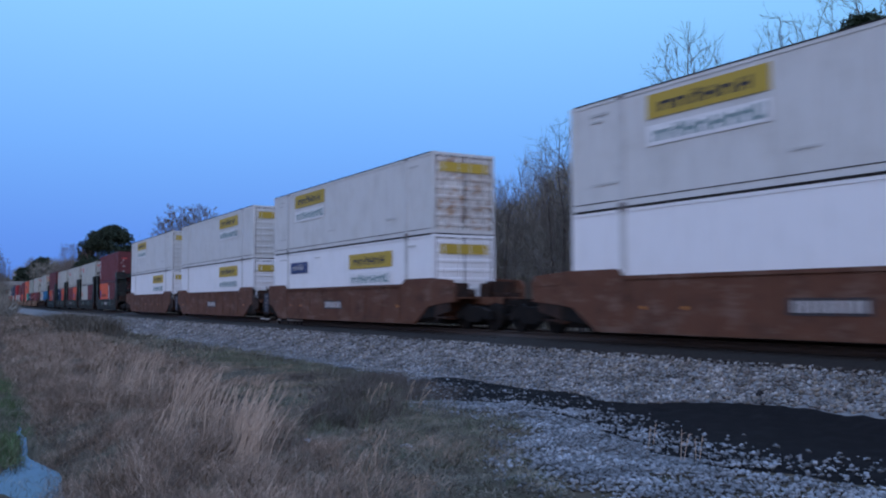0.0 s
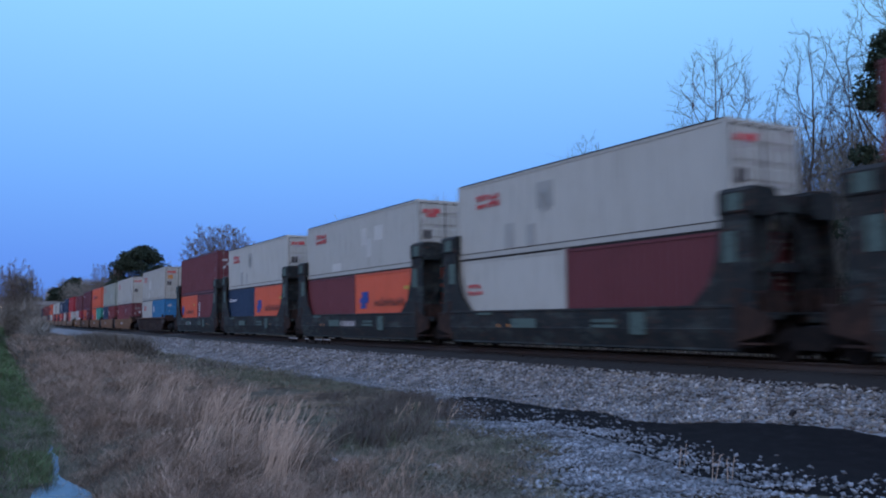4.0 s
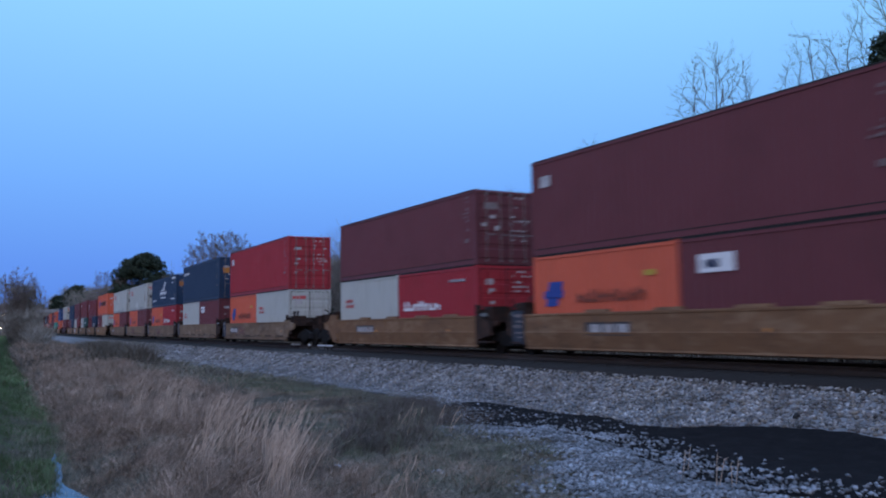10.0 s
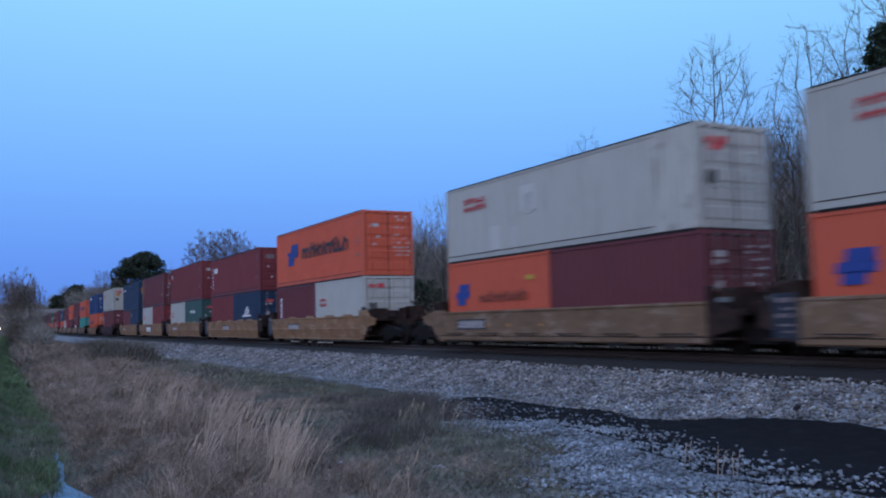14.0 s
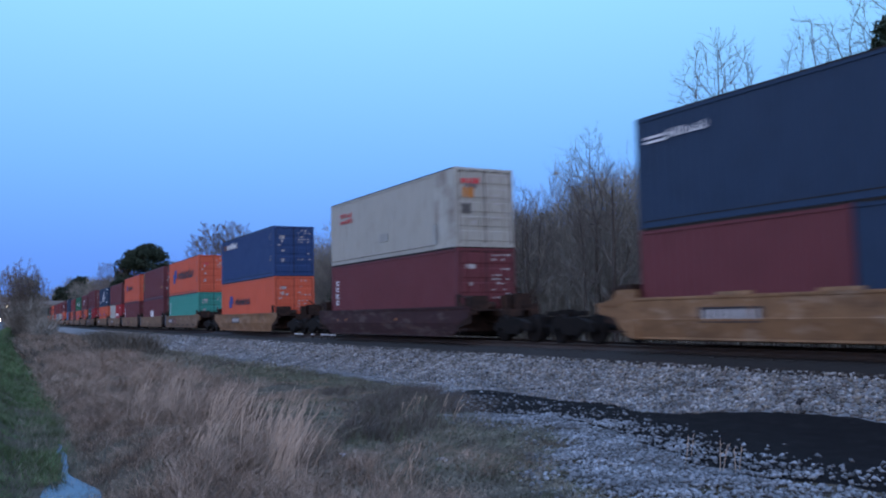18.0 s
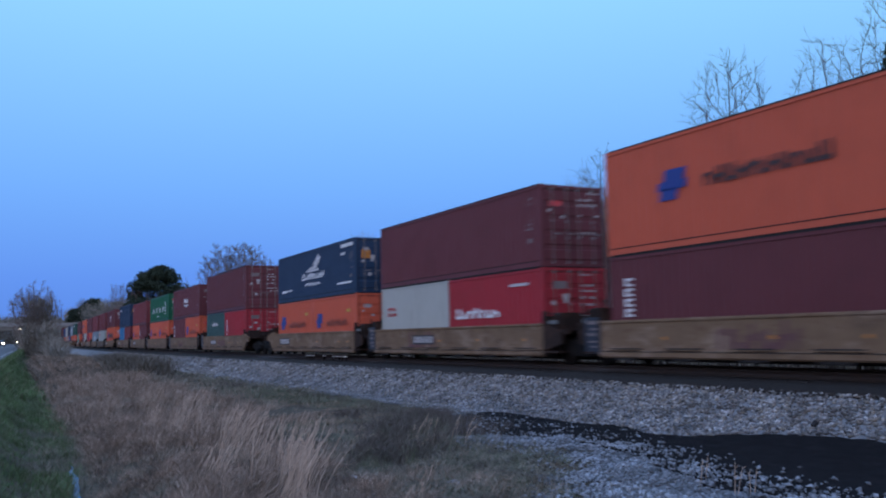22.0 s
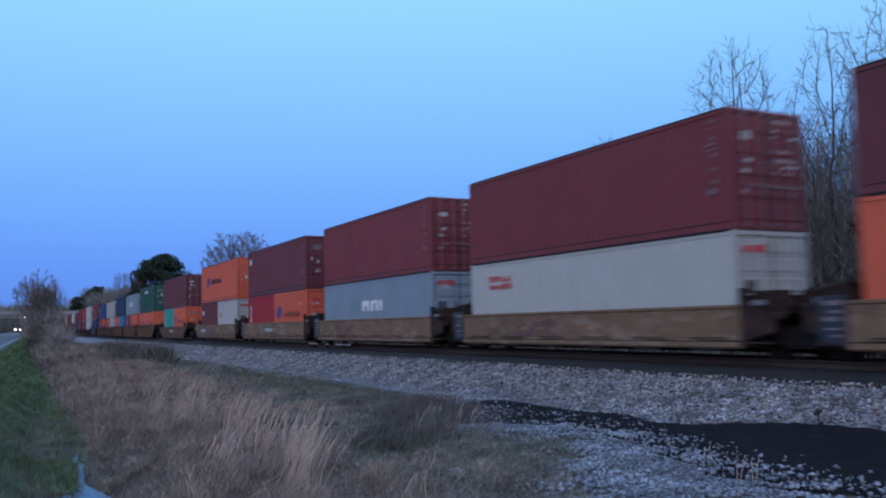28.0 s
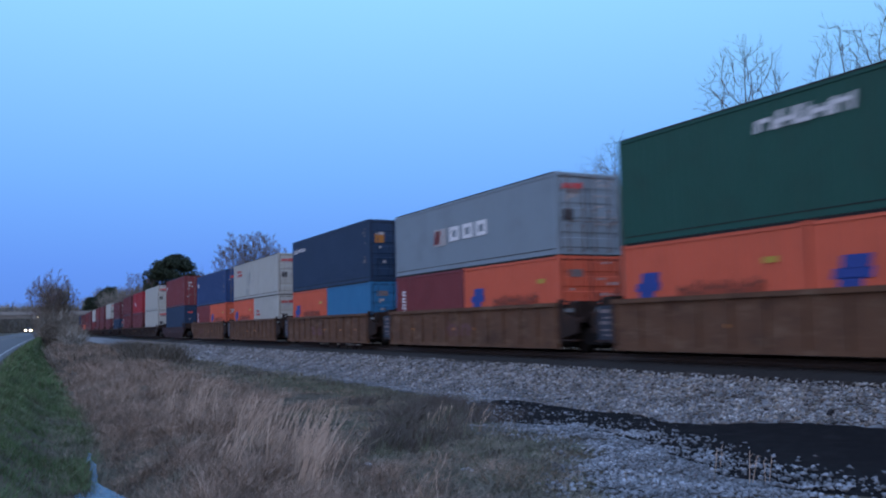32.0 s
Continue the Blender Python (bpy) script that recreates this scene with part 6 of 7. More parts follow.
    q = np.concatenate([spread(7.5, 28, -12.2, -6.0, 620, brown), spread(28, 60, -10.5, -6.2, 160, brown)])
    hq = RNG.uniform(0.06, 0.22, len(q)) * (0.6 + 1.1 * np.array([max(0, lump(c[0], c[1], 0.8) + 0.25) for c in q]))
    blades("rough_brown_grass", q, np.maximum(hq, 0.05), RNG.uniform(0.003, 0.008, len(q)), 1.0, DRYGRASS, "rough low brown grass between the verge and the gravel")
    a, b = spread(7.5, 32, -15.6, -4.9, 420, short), spread(32, 160, -10.5, -4.6, 60, short)
    p = np.concatenate([a, b])
    h = np.concatenate([RNG.uniform(0.05, 0.20, len(a)) * np.array([0.5 + 1.6 * max(0, lump(q[0], q[1], 1.3) + 0.2) for q in a]), RNG.uniform(0.08, 0.30, len(b))])
    w = np.concatenate([RNG.uniform(0.004, 0.009, len(a)), RNG.uniform(0.02, 0.05, len(b))])
    blades("short_grass", p, h, w, 0.85, MIXGRASS, "short grey-green winter grass along the ballast")

    # matted litter: short straws that lie flat in every direction
    q = spread(7.2, 19, -13.2, -6.0, 1500, lambda s, o: o < gravel_edge(s) + 0.5 * lump(s, o, 1.4) + 0.2 and RNG.random() < 0.75 + 0.9 * lump(s, o, 1.5))
    n = len(q)
    ang, ln_, up = RNG.uniform(0, 2 * np.pi, n), RNG.uniform(0.03, 0.13, n), RNG.normal(0.12, 0.3, n)
    e = np.stack([np.cos(ang) * ln_, np.sin(ang) * ln_, up * ln_], -1)
    sd = np.stack([-np.sin(ang), np.cos(ang), np.zeros(n)], -1) * RNG.uniform(0.003, 0.009, n)[:, None]
    q[:, 2] += RNG.uniform(0.0, 0.05, n)
    tagged(piece("straw_litter", soup("straw_litter", np.stack([q - sd, q + sd, q + e], 1), 3), LITTER), "matted straw and dead leaves on the verge", "grass", kind="stuff")

    # low green and withered bunches that make the short turf uneven
    feet, hf, lf = clumps(7.2, 20, -12.6, -6.6, 13, 60, 0.09, lambda s, o: o < gravel_edge(s) + 0.3 and lump(s, o, 0.9) > -0.25, 0.35)
    blades("verge_bunches", feet, RNG.uniform(0.06, 0.19, len(feet)) * hf, RNG.uniform(0.003, 0.008, len(feet)), 0.8, TONGUEGRASS, "low dull green bunches in the short turf", tilt=lf)

    def weed(s, o):
        return RNG.random() < 1.7 * (lump(s, o, 0.7) + 0.25) * np.clip(1 - ((s - 18.6) / 4.2) ** 2 - ((o + 7.3) / 1.9) ** 2, 0, 1)
    c = np.concatenate([spread(14.4, 22.8, -9.4, -5.2, 620, weed), spread(26, 60, -7.6, -5.6, 60, lambda s, o: lump(s, o, 0.5) > 0.1)])
    blades("dead_weeds", c, RNG.uniform(0.14, 0.46, len(c)), RNG.uniform(0.004, 0.010, len(c)), 0.7, DARKWEED, "dark withered weeds at the edge of the gravel")
    # a dark scrubby hedge at the foot of the ballast farther off
    c = spread(44, 84, -9.4, -5.2, 90, lambda s, o: RNG.random() < 1.4 * np.clip(1 - ((s - 66) / 17) ** 2 - ((o + 7.6) / 1.9) ** 2, 0, 1) * (0.75 + 1.2 * lump(s, o, 0.45)))
    blades("far_scrub", c, RNG.uniform(0.5, 1.7, len(c)), RNG.uniform(0.02, 0.05, len(c)), 0.5, DEADWEED, "dark leafless scrub along the foot of the ballast")
    # a greener tongue of grass below the ballast
    c = spread(22, 46, -9.0, -5.2, 260, lambda s, o: RNG.random() < 1.3 * np.clip(1 - ((s - 30) / 10) ** 2 - ((o + 6.7) / 1.6) ** 2, 0, 1) * (0.7 + lump(s, o, 0.6)))
    blades("green_tongue", c, RNG.uniform(0.08, 0.24, len(c)), RNG.uniform(0.008, 0.016, len(c)), 0.6, TONGUEGRASS, "dull green grass below the ballast")

    # bushy withered weeds standing where the grass meets the gravel
    def bushy(s, o):
        mid = float(np.interp(s, [12.8, 14.4, 16.6, 19.2], [-10.5, -9.6, -8.3, -7.1]))
        return 12.8 < s < 19.2 and abs(o - mid) < 1.0 and RNG.random() < 0.7 + 1.1 * lump(s, o, 0.8)
    c, hc, lc = clumps(12.6, 19.3, -11.8, -6.0, 15, 60, 0.16, bushy, 0.22)
    blades("withered_weeds", c, RNG.uniform(0.18, 0.54, len(c)) * hc, RNG.uniform(0.004, 0.010, len(c)), 0.55, DARKWEED, "bushy dark withered weeds between grass and gravel", tilt=lc)
    c, hc, lc = clumps(12.6, 19.3, -11.8, -6.0, 9, 50, 0.14, bushy, 0.25)
    blades("olive_weeds", c, RNG.uniform(0.12, 0.40, len(c)) * hc, RNG.uniform(0.004, 0.009, len(c)), 0.6, TONGUEGRASS, "dull olive weeds between grass and gravel", tilt=lc)


build_grass()


def grass_tuft(s, o, n, height, seed):
    """A leaning bunch of pale stalks with feathery heads."""
    r = np.random.default_rng(seed)
    tuft = new("grass_tuft")
    tuft.matrix_world = Matrix.Translation((line(s)[0] + o, s, top_z(s, o)))
    g, hd = Geo(), Geo()
    for _ in range(n):
        bx, by = r.normal(0, 0.15, 2)
        h = height * r.uniform(0.6, 1.05)
        lx, ly = r.normal(0.33, 0.15) * h, r.normal(-0.04, 0.16) * h
        p = [Vector((bx + lx * t ** 1.7, by + ly * t ** 1.7, h * t - 0.03 * (1 - t))) for t in (0, 0.35, 0.7, 1.0)]
        for a, b, ra in zip(p, p[1:], (0.0045, 0.004, 0.003)):
            g.tube(a, b, ra, ra * 0.8, 3, False)
        for k in range(7):
            c = p[2].lerp(p[3], k / 6)
            e = c + Vector((r.normal(0.02, 0.012), r.normal(0, 0.012), r.uniform(0.02, 0.06)))
            hd.tube(c, e, 0.006, 0.0015, 3, False)
    tagged(piece("stalk", g.mesh("stalk"), SEEDGRASS, tuft), kind="stuff")
    tagged(piece("seed_head", hd.mesh("seed_head"), SEEDGRASS, tuft), kind="stuff")
    return tagged(tuft, "bunch of pale dry broom grass with feathery heads", "grass tuft", "grass tufts")


for k, (s, o, n, h) in enumerate([(10.4, -13.1, 26, 0.85), (10.9, -12.9, 28, 1.0), (11.6, -12.7, 22, 1.0), (12.3, -12.6, 18, 1.0), (13.2, -12.65, 20, 0.95), (14.2, -12.9, 16, 0.9), (15.2, -12.3, 18, 0.95), (16.4, -12.4, 16, 0.95), (17.5, -12.0, 14, 0.9),
                                  (19.0, -12.6, 14, 0.85), (22.0, -12.2, 14, 0.9), (24.5, -11.4, 14, 0.85), (27.0, -12.0, 16, 0.9), (9.6, -11.9, 5, 0.5), (15.2, -8.9, 6, 0.55), (14.9, -8.4, 5, 0.5), (12.4, -13.7, 14, 0.6), (21.0, -13.0, 12, 0.8)]):
    grass_tuft(s, o, n, h, 40 + k)


def dry_weed(s, o, h, seed):
    r = np.random.default_rng(seed)
    weed = new("dry_weed")
    weed.matrix_world = Matrix.Translation((line(s)[0] + o, s, top_z(s, o)))
    g, lf = Geo(), Geo()
    for _ in range(2):
        lean = Vector((r.normal(0.10, 0.12), r.normal(0, 0.06), 1)) * h * r.uniform(0.7, 1.0)
        base = Vector((r.normal(0, 0.03), r.normal(0, 0.03), -0.02))
        g.tube(base, base + lean, 0.0065, 0.003, 5)
        for k in range(4):
            c = base + lean * r.uniform(0.55, 1.0)
            e = c + Vector((r.normal(0.02, 0.025), r.normal(0, 0.03), r.uniform(0.02, 0.07)))
            lf.tube(c, e, 0.005, 0.0015, 4)
    piece("stem", g.mesh("stem"), SEEDGRASS, weed)
    tagged(piece("withered_leaf", lf.mesh("withered_leaf"), SEEDGRASS, weed), kind="stuff")
    return tagged(weed, "withered pale weed stalk standing in the gravel", "weed", "dry weeds")


for k, (s, o, h) in enumerate([(8.7, -7.87, 0.46), (7.95, -8.08, 0.46), (7.85, -7.92, 0.42)]):
    dry_weed(s, o, h, 70 + k)


def lone_rock(name, s, o, size, material, label, seed, flat=0.7):
    bm = bmesh.new()
    bmesh.ops.create_icosphere(bm, subdivisions=2, radius=1)
    r = random.Random(seed)
    for v in bm.verts:
        k = 1 + 0.35 * noise.noise(v.co * 1.7 + Vector((seed, 0, 0))) + r.uniform(-0.05, 0.05)
        v.co = Vector((v.co.x * k * size[0], v.co.y * k * size[1], max(v.co.z, -0.4) * k * size[2]))
    me = bpy.data.meshes.new(name)
    bm.to_mesh(me)
    bm.free()
    ob = piece(name, me, material)
    ob.matrix_world = pose(line(s)[0] + o, s, top_z(s, o) + 0.3 * size[2], 0, 0, r.uniform(0, 180))
    return tagged(ob, label, "stone", "single stones")


PALE = mat("pale_limestone", (0.34, 0.34, 0.34), 0.9, spots=(0.3, 0.3, 0.3), scale=9, amount=0.7)
DARKSTONE = mat("tarry_lump", (0.018, 0.018, 0.020), 0.85)
lone_rock("pale_stone", 12.06, -11.6, (0.075, 0.06, 0.05), PALE, "single pale limestone lump lying in the grass", 3)
lone_rock("pale_stone", 10.75, -10.63, (0.10, 0.08, 0.04), PALE, "flat pale stone half sunk in the verge", 4)
lone_rock("pale_stone", 11.57, -6.44, (0.07, 0.06, 0.05), PALE, "pale stone on the edge of the black cinder", 5)
lone_rock("tarry_lump", 18.03, -3.82, (0.08, 0.06, 0.05), DARKSTONE, "black lump of tarry ballast on the slope", 6)
lone_rock("tarry_lump", 10.55, -3.15, (0.06, 0.055, 0.085), DARKSTONE, "black stub of old timber in the ballast", 7)
lone_rock("tarry_lump", 17.8, -3.7, (0.10, 0.06, 0.05), DARKSTONE, "black lump of tarry ballast on the slope", 8)


def bright_dash(s0, s1):
    """A low white-painted board on short stakes, made up to show bright dashes beside the rail."""
    board = new("bright_dash")
    mid = (s0 + s1) / 2
    g = Geo()
    g.box(-0.03, 0.03, -(s1 - s0) / 2, (s1 - s0) / 2, 0.385, 0.445, 0.01)
    piece("board", g.mesh("board"), WHITE, board, None, "white painted board")
    n = max(2, round((s1 - s0) / 1.2))
    for k in range(n):
        g = Geo()
        g.tube((0.0, (k / (n - 1) - 0.5) * (s1 - s0 - 0.2), -0.06), (0.0, (k / (n - 1) - 0.5) * (s1 - s0 - 0.2), 0.39), 0.025, n=6)
        piece("stake", g.mesh("stake"), STEEL, board)
    board.matrix_world = on_line(mid, -1.02, -0.385)
    return tagged(board, "low white board added to show bright dashes beside the rail", "guard board", "guard boards")


for s0, s1 in ((38.45, 39.2), (39.4, 40.45), (41.45, 41.85), (43.2, 43.7), (43.85, 44.5)):
    bright_dash(s0, s1)


def ditch_water():
    ss = np.arange(6, 18.6, 0.2)
    v = []
    for s in ss:
        x, y, a = line(float(s))
        d = ditch_line(s)
        k = float(np.interp(s, [6, 12.6, 13.2, 13.8, 14.5, 15.2, 17.3, 18.6], [0.50, 0.44, 0.38, 0.28, 0.10, 0.05, 0.045, 0.01]))
        wob = 0.08 * lump(s, 0, 1.1)
        for o in (d - k + wob, d, d + k + wob):
            v.append((x + o, y, -1.415))
    f = [(i * 3 + j, i * 3 + j + 1, i * 3 + j + 4, i * 3 + j + 3) for i in range(len(ss) - 1) for j in range(2)]
    m = bpy.data.materials.new("ditch_water")
    m.use_nodes = True
    b = m.node_tree.nodes["Principled BSDF"]
    b.inputs["Base Color"].default_value = (0.012, 0.016, 0.016, 1)
    b.inputs["Roughness"].default_value, b.inputs["IOR"].default_value = 0.04, 1.33
    no, bp = m.node_tree.nodes.new("ShaderNodeTexNoise"), m.node_tree.nodes.new("ShaderNodeBump")
    no.inputs["Scale"].default_value = 7
    bp.inputs["Strength"].default_value, bp.inputs["Distance"].default_value = 0.10, 0.02
    m.node_tree.links.new(no.outputs["Fac"], bp.inputs["Height"])
    m.node_tree.links.new(bp.outputs[0], b.inputs["Normal"])
    tagged(piece("ditch_water", indexed("ditch_water", v, f), m), "still shallow water in the roadside ditch", "water", kind="structure")


ditch_water()

# ================= trees =================


def limbs(rnd, height, spread, lean, lows, n1, n2, n3, up):
    """Trunk and branch pieces of a leafless tree: (from, to, radius, radius) lists for trunk and crown."""
    trunk, crown = [], []

    def shoot(p, d, length, r, level, out):
        segs = 4 if level < 2 else 2 if level == 2 else 1
        pts = [p]
        for k in range(segs):
            q = 0.05 if level == 0 else 0.13
            d = (d + Vector((rnd.gauss(0, q), rnd.gauss(0, q), rnd.gauss(up * 0.10, 0.07)))).normalized()
            q = p + d * (length / segs)
            ra, rb = r * (1 - 0.75 * k / segs), r * (1 - 0.75 * (k + 1) / segs)
            out.append((p, q, ra, rb, level))
            p = q
            pts.append(p)
        return pts, d

    def fork(pts, d, length, r, level, count):
        for k in range(count):
            t = rnd.uniform(0.30 if level > 1 else lows, 1.0)
            i = min(int(t * (len(pts) - 1)), len(pts) - 2)
            p = pts[i].lerp(pts[i + 1], t * (len(pts) - 1) - i)
            a = rnd.uniform(0, 2 * math.pi)
            u = d.orthogonal().normalized()
            w = d.cross(u)
            tilt = rnd.uniform(0.45, 0.85) * spread
            nd = (d * (1 - 0.3 * tilt) + (u * math.cos(a) + w * math.sin(a)) * tilt + Vector((0, 0, 0.25 * up))).normalized()
            ln = length * rnd.uniform(0.42, 0.68) * (1.15 - 0.55 * t if level == 1 else 1)
            rr = max(r * (1 - 0.6 * t) * 0.5, 0.006)
            sub, dd = shoot(p, nd, ln, rr, level, crown)
            nxt = {1: n2, 2: n3, 3: 0}[level]
            if nxt:
                fork(sub, dd, ln, rr, level + 1, nxt)

    pts, d = shoot(Vector((0, 0, -0.3)), Vector((lean, 0, 1)).normalized(), height * 0.86, height * 0.0135 + 0.03, 0, trunk)
    fork(pts, d, height * 0.62, height * 0.012 + 0.03, 1, n1)
    return trunk, crown


def crown_limbs(seed, height, low, radius, points, lean=0.0, rise=0.16, fan=False, step=0.22):
    """A hardwood grown towards many points of an egg-shaped crown; limbs thicken by the twigs that they carry."""
    r = np.random.default_rng(seed)
    u = r.random(points) ** 0.85
    ang, q = r.uniform(0, 2 * np.pi, points), np.sqrt(r.uniform(0.04, 1, points))
    if fan:                           # a fan of rising limbs with an uneven top
        lobe = np.array([0.86 + 0.30 * lump(math.cos(a) * 2.2, math.sin(a) * 2.2 + seed, 1.0) for a in ang])
        wide = radius * (0.16 + 0.90 * u ** 0.7) * np.sqrt(1 - 0.75 * u ** 5)
        u = u * lobe
    else:
        wide = radius * np.clip(np.sin(np.pi * (0.10 + 0.88 * u) ** 0.80), 0.05, 1) ** 0.75 * r.uniform(0.8, 1.06, points)
    goal = np.stack([np.cos(ang) * q * wide + lean * u * radius, np.sin(ang) * q * wide, low + (height - low) * u], -1)
    n0 = int((low + 0.10 * (height - low)) / step)
    sway = np.cumsum(r.normal(0, 0.012, (n0, 2)), 0)
    node = np.stack([sway[:, 0], sway[:, 1], np.arange(n0) * step - 0.3], -1)
    parent = np.arange(-1, n0 - 1)
    best = np.full(points, 1e9)
    who = np.zeros(points, int)
    fresh, live, used = 0, np.ones(points, bool), np.zeros(n0, int)
    for _ in range(160):
        d = np.linalg.norm(goal[:, None, :] - node[None, fresh:, :], axis=2)
        k = d.argmin(1)
        closer = d[np.arange(points), k] < best
        best[closer], who[closer] = d[np.arange(points), k][closer], k[closer] + fresh
        live &= best > 0.5
        near = live & (best < 3.2) & (used[who] < 3)
        if not near.any():
            break
        push = np.zeros((len(node), 3))
        way = goal[near] - node[who[near]]
        np.add.at(push, who[near], way / np.linalg.norm(way, axis=1)[:, None])
        tip = np.unique(who[near])
        d = push[tip]
        d /= np.linalg.norm(d, axis=1)[:, None] + 1e-9
        back = node[tip] - node[np.maximum(parent[tip], 0)]
        back /= np.linalg.norm(back, axis=1)[:, None] + 1e-9
        d = d + 0.75 * back + np.array((0, 0, rise)) + r.normal(0, 0.07, d.shape)
        d /= np.linalg.norm(d, axis=1)[:, None]
        used[tip] += 1
        fresh = len(node)
        node = np.concatenate([node, node[tip] + d * step])
        parent = np.concatenate([parent, tip])
        used = np.concatenate([used, np.zeros(len(tip), int)])
        if len(node) > 9000:
            break
    n = len(node)
    flow = np.zeros(n)
    kids = np.bincount(parent[1:], minlength=n)
    flow[kids == 0] = 0.011 ** 2.2
    for k in range(n - 1, 0, -1):
        flow[parent[k]] += flow[k]
    rad = flow ** (1 / 2.2)
    rad[:n0] *= 1.35
    trunk, crown = [], []
    for k in range(1, n):
        a, b = Vector(node[parent[k]]), Vector(node[k])
        ra, rb = rad[parent[k]] if k < n0 or (kids[parent[k]] == 1 and parent[k] >= n0) else rad[k] * 1.08, rad[k]
        (trunk if k < n0 else crown).append((a, b, ra, rb, 1 if rb > 0.03 else 2))
        if rb < 0.030 and (kids[k] == 0 or r.random() < 0.75):
            out = Vector((b.x, b.y, 0)).normalized() * 0.35 + Vector((0, 0, 0.35))
            for _ in range((3 if kids[k] == 0 else 1) * (2 if fan else 1)):
                e = ((b - a).normalized() * 0.8 + Vector(r.normal(0, 0.50, 3)) + out).normalized() * r.uniform(0.28, 0.75)
                crown.append((b, b + e, 0.0075, 0.0045, 2))
                for f in r.uniform(0.3, 0.95, 2):
                    q = (e.normalized() + Vector(r.normal(0, 0.55, 3)) + out * 0.5).normalized() * r.uniform(0.14, 0.38)
                    crown.append((b + e * float(f), b + e * float(f) + q, 0.0055, 0.003, 2))
    return trunk, crown


def tree_meshes(seed, height, spread=1.0, lean=0.0, lows=0.35, n1=13, n2=7, n3=5, up=1.0, thick=1.0):
    rnd = random.Random(seed)
    trunk, crown = crown_limbs(seed, height, lows * height, spread, n1, lean, up, n3 > 0) if n2 == 0 else limbs(rnd, height, spread, lean, lows, n1, n2, n3, up)
    a, b = Geo(), Geo()
    for p, q, ra, rb, lv in trunk:
        a.tube(p, q, ra, rb, 7, False)
    for p, q, ra, rb, lv in crown:
        k = thick if lv > 1 else 1
        b.tube(p, q, ra * k, rb * k, 5 if lv == 1 else 3, False)
    return a.mesh("trunk"), b.mesh("crown")


TREES = {}


def bare_tree(kind, x, y, z, turn, size, label, group):
    tr, cr = TREES[kind]
    t = new("bare_tree")
    piece("trunk", tr, BARK, t)
    piece("crown", cr, BARK if kind in (0, 7, 8) else TWIG if kind in (5, 6) else WOODTWIG, t, None, "leafless branches and fine twigs")
    t.matrix_world = pose(x, y, z, 0, 0, turn) @ Matrix.Scale(size, 4)
    return tagged(t, label, "tree", group)


def polar(az, d):
    return d * math.sin(radians(az)), d * math.cos(radians(az))


# height, spread, lowest limb, limbs, branches, twigs, rise and thickness; those with no branches are grown towards their crown
for k, (h, sp, lo, a, b, c, up, th) in enumerate([(15.4, 2.75, 0.57, 800, 0, 0, 0.03, 1.0), (10.0, 1.05, 0.22, 16, 8, 6, 0.5, 1.3), (10.0, 0.95, 0.3, 15, 8, 6, 0.6, 1.3), (10.0, 1.2, 0.18, 16, 8, 6, 0.4, 1.3),
                                                  (10.0, 0.9, 0.3, 14, 8, 6, 0.7, 1.3), (11.8, 3.8, 0.14, 700, 0, 1, 0.30, 1.9), (18.4, 4.8, 0.40, 650, 0, 1, 0.35, 1.9), (15.0, 2.2, 0.52, 560, 0, 0, 0.06, 1.0), (16.0, 3.4, 0.45, 700, 0, 0, 0.08, 0.95)]):
    TREES[k] = tree_meshes(100 + k, h, sp, -0.35 if k == 8 else 0.0 if b == 0 else 0.015 * (k % 3), lo, a, b, c, up, th)


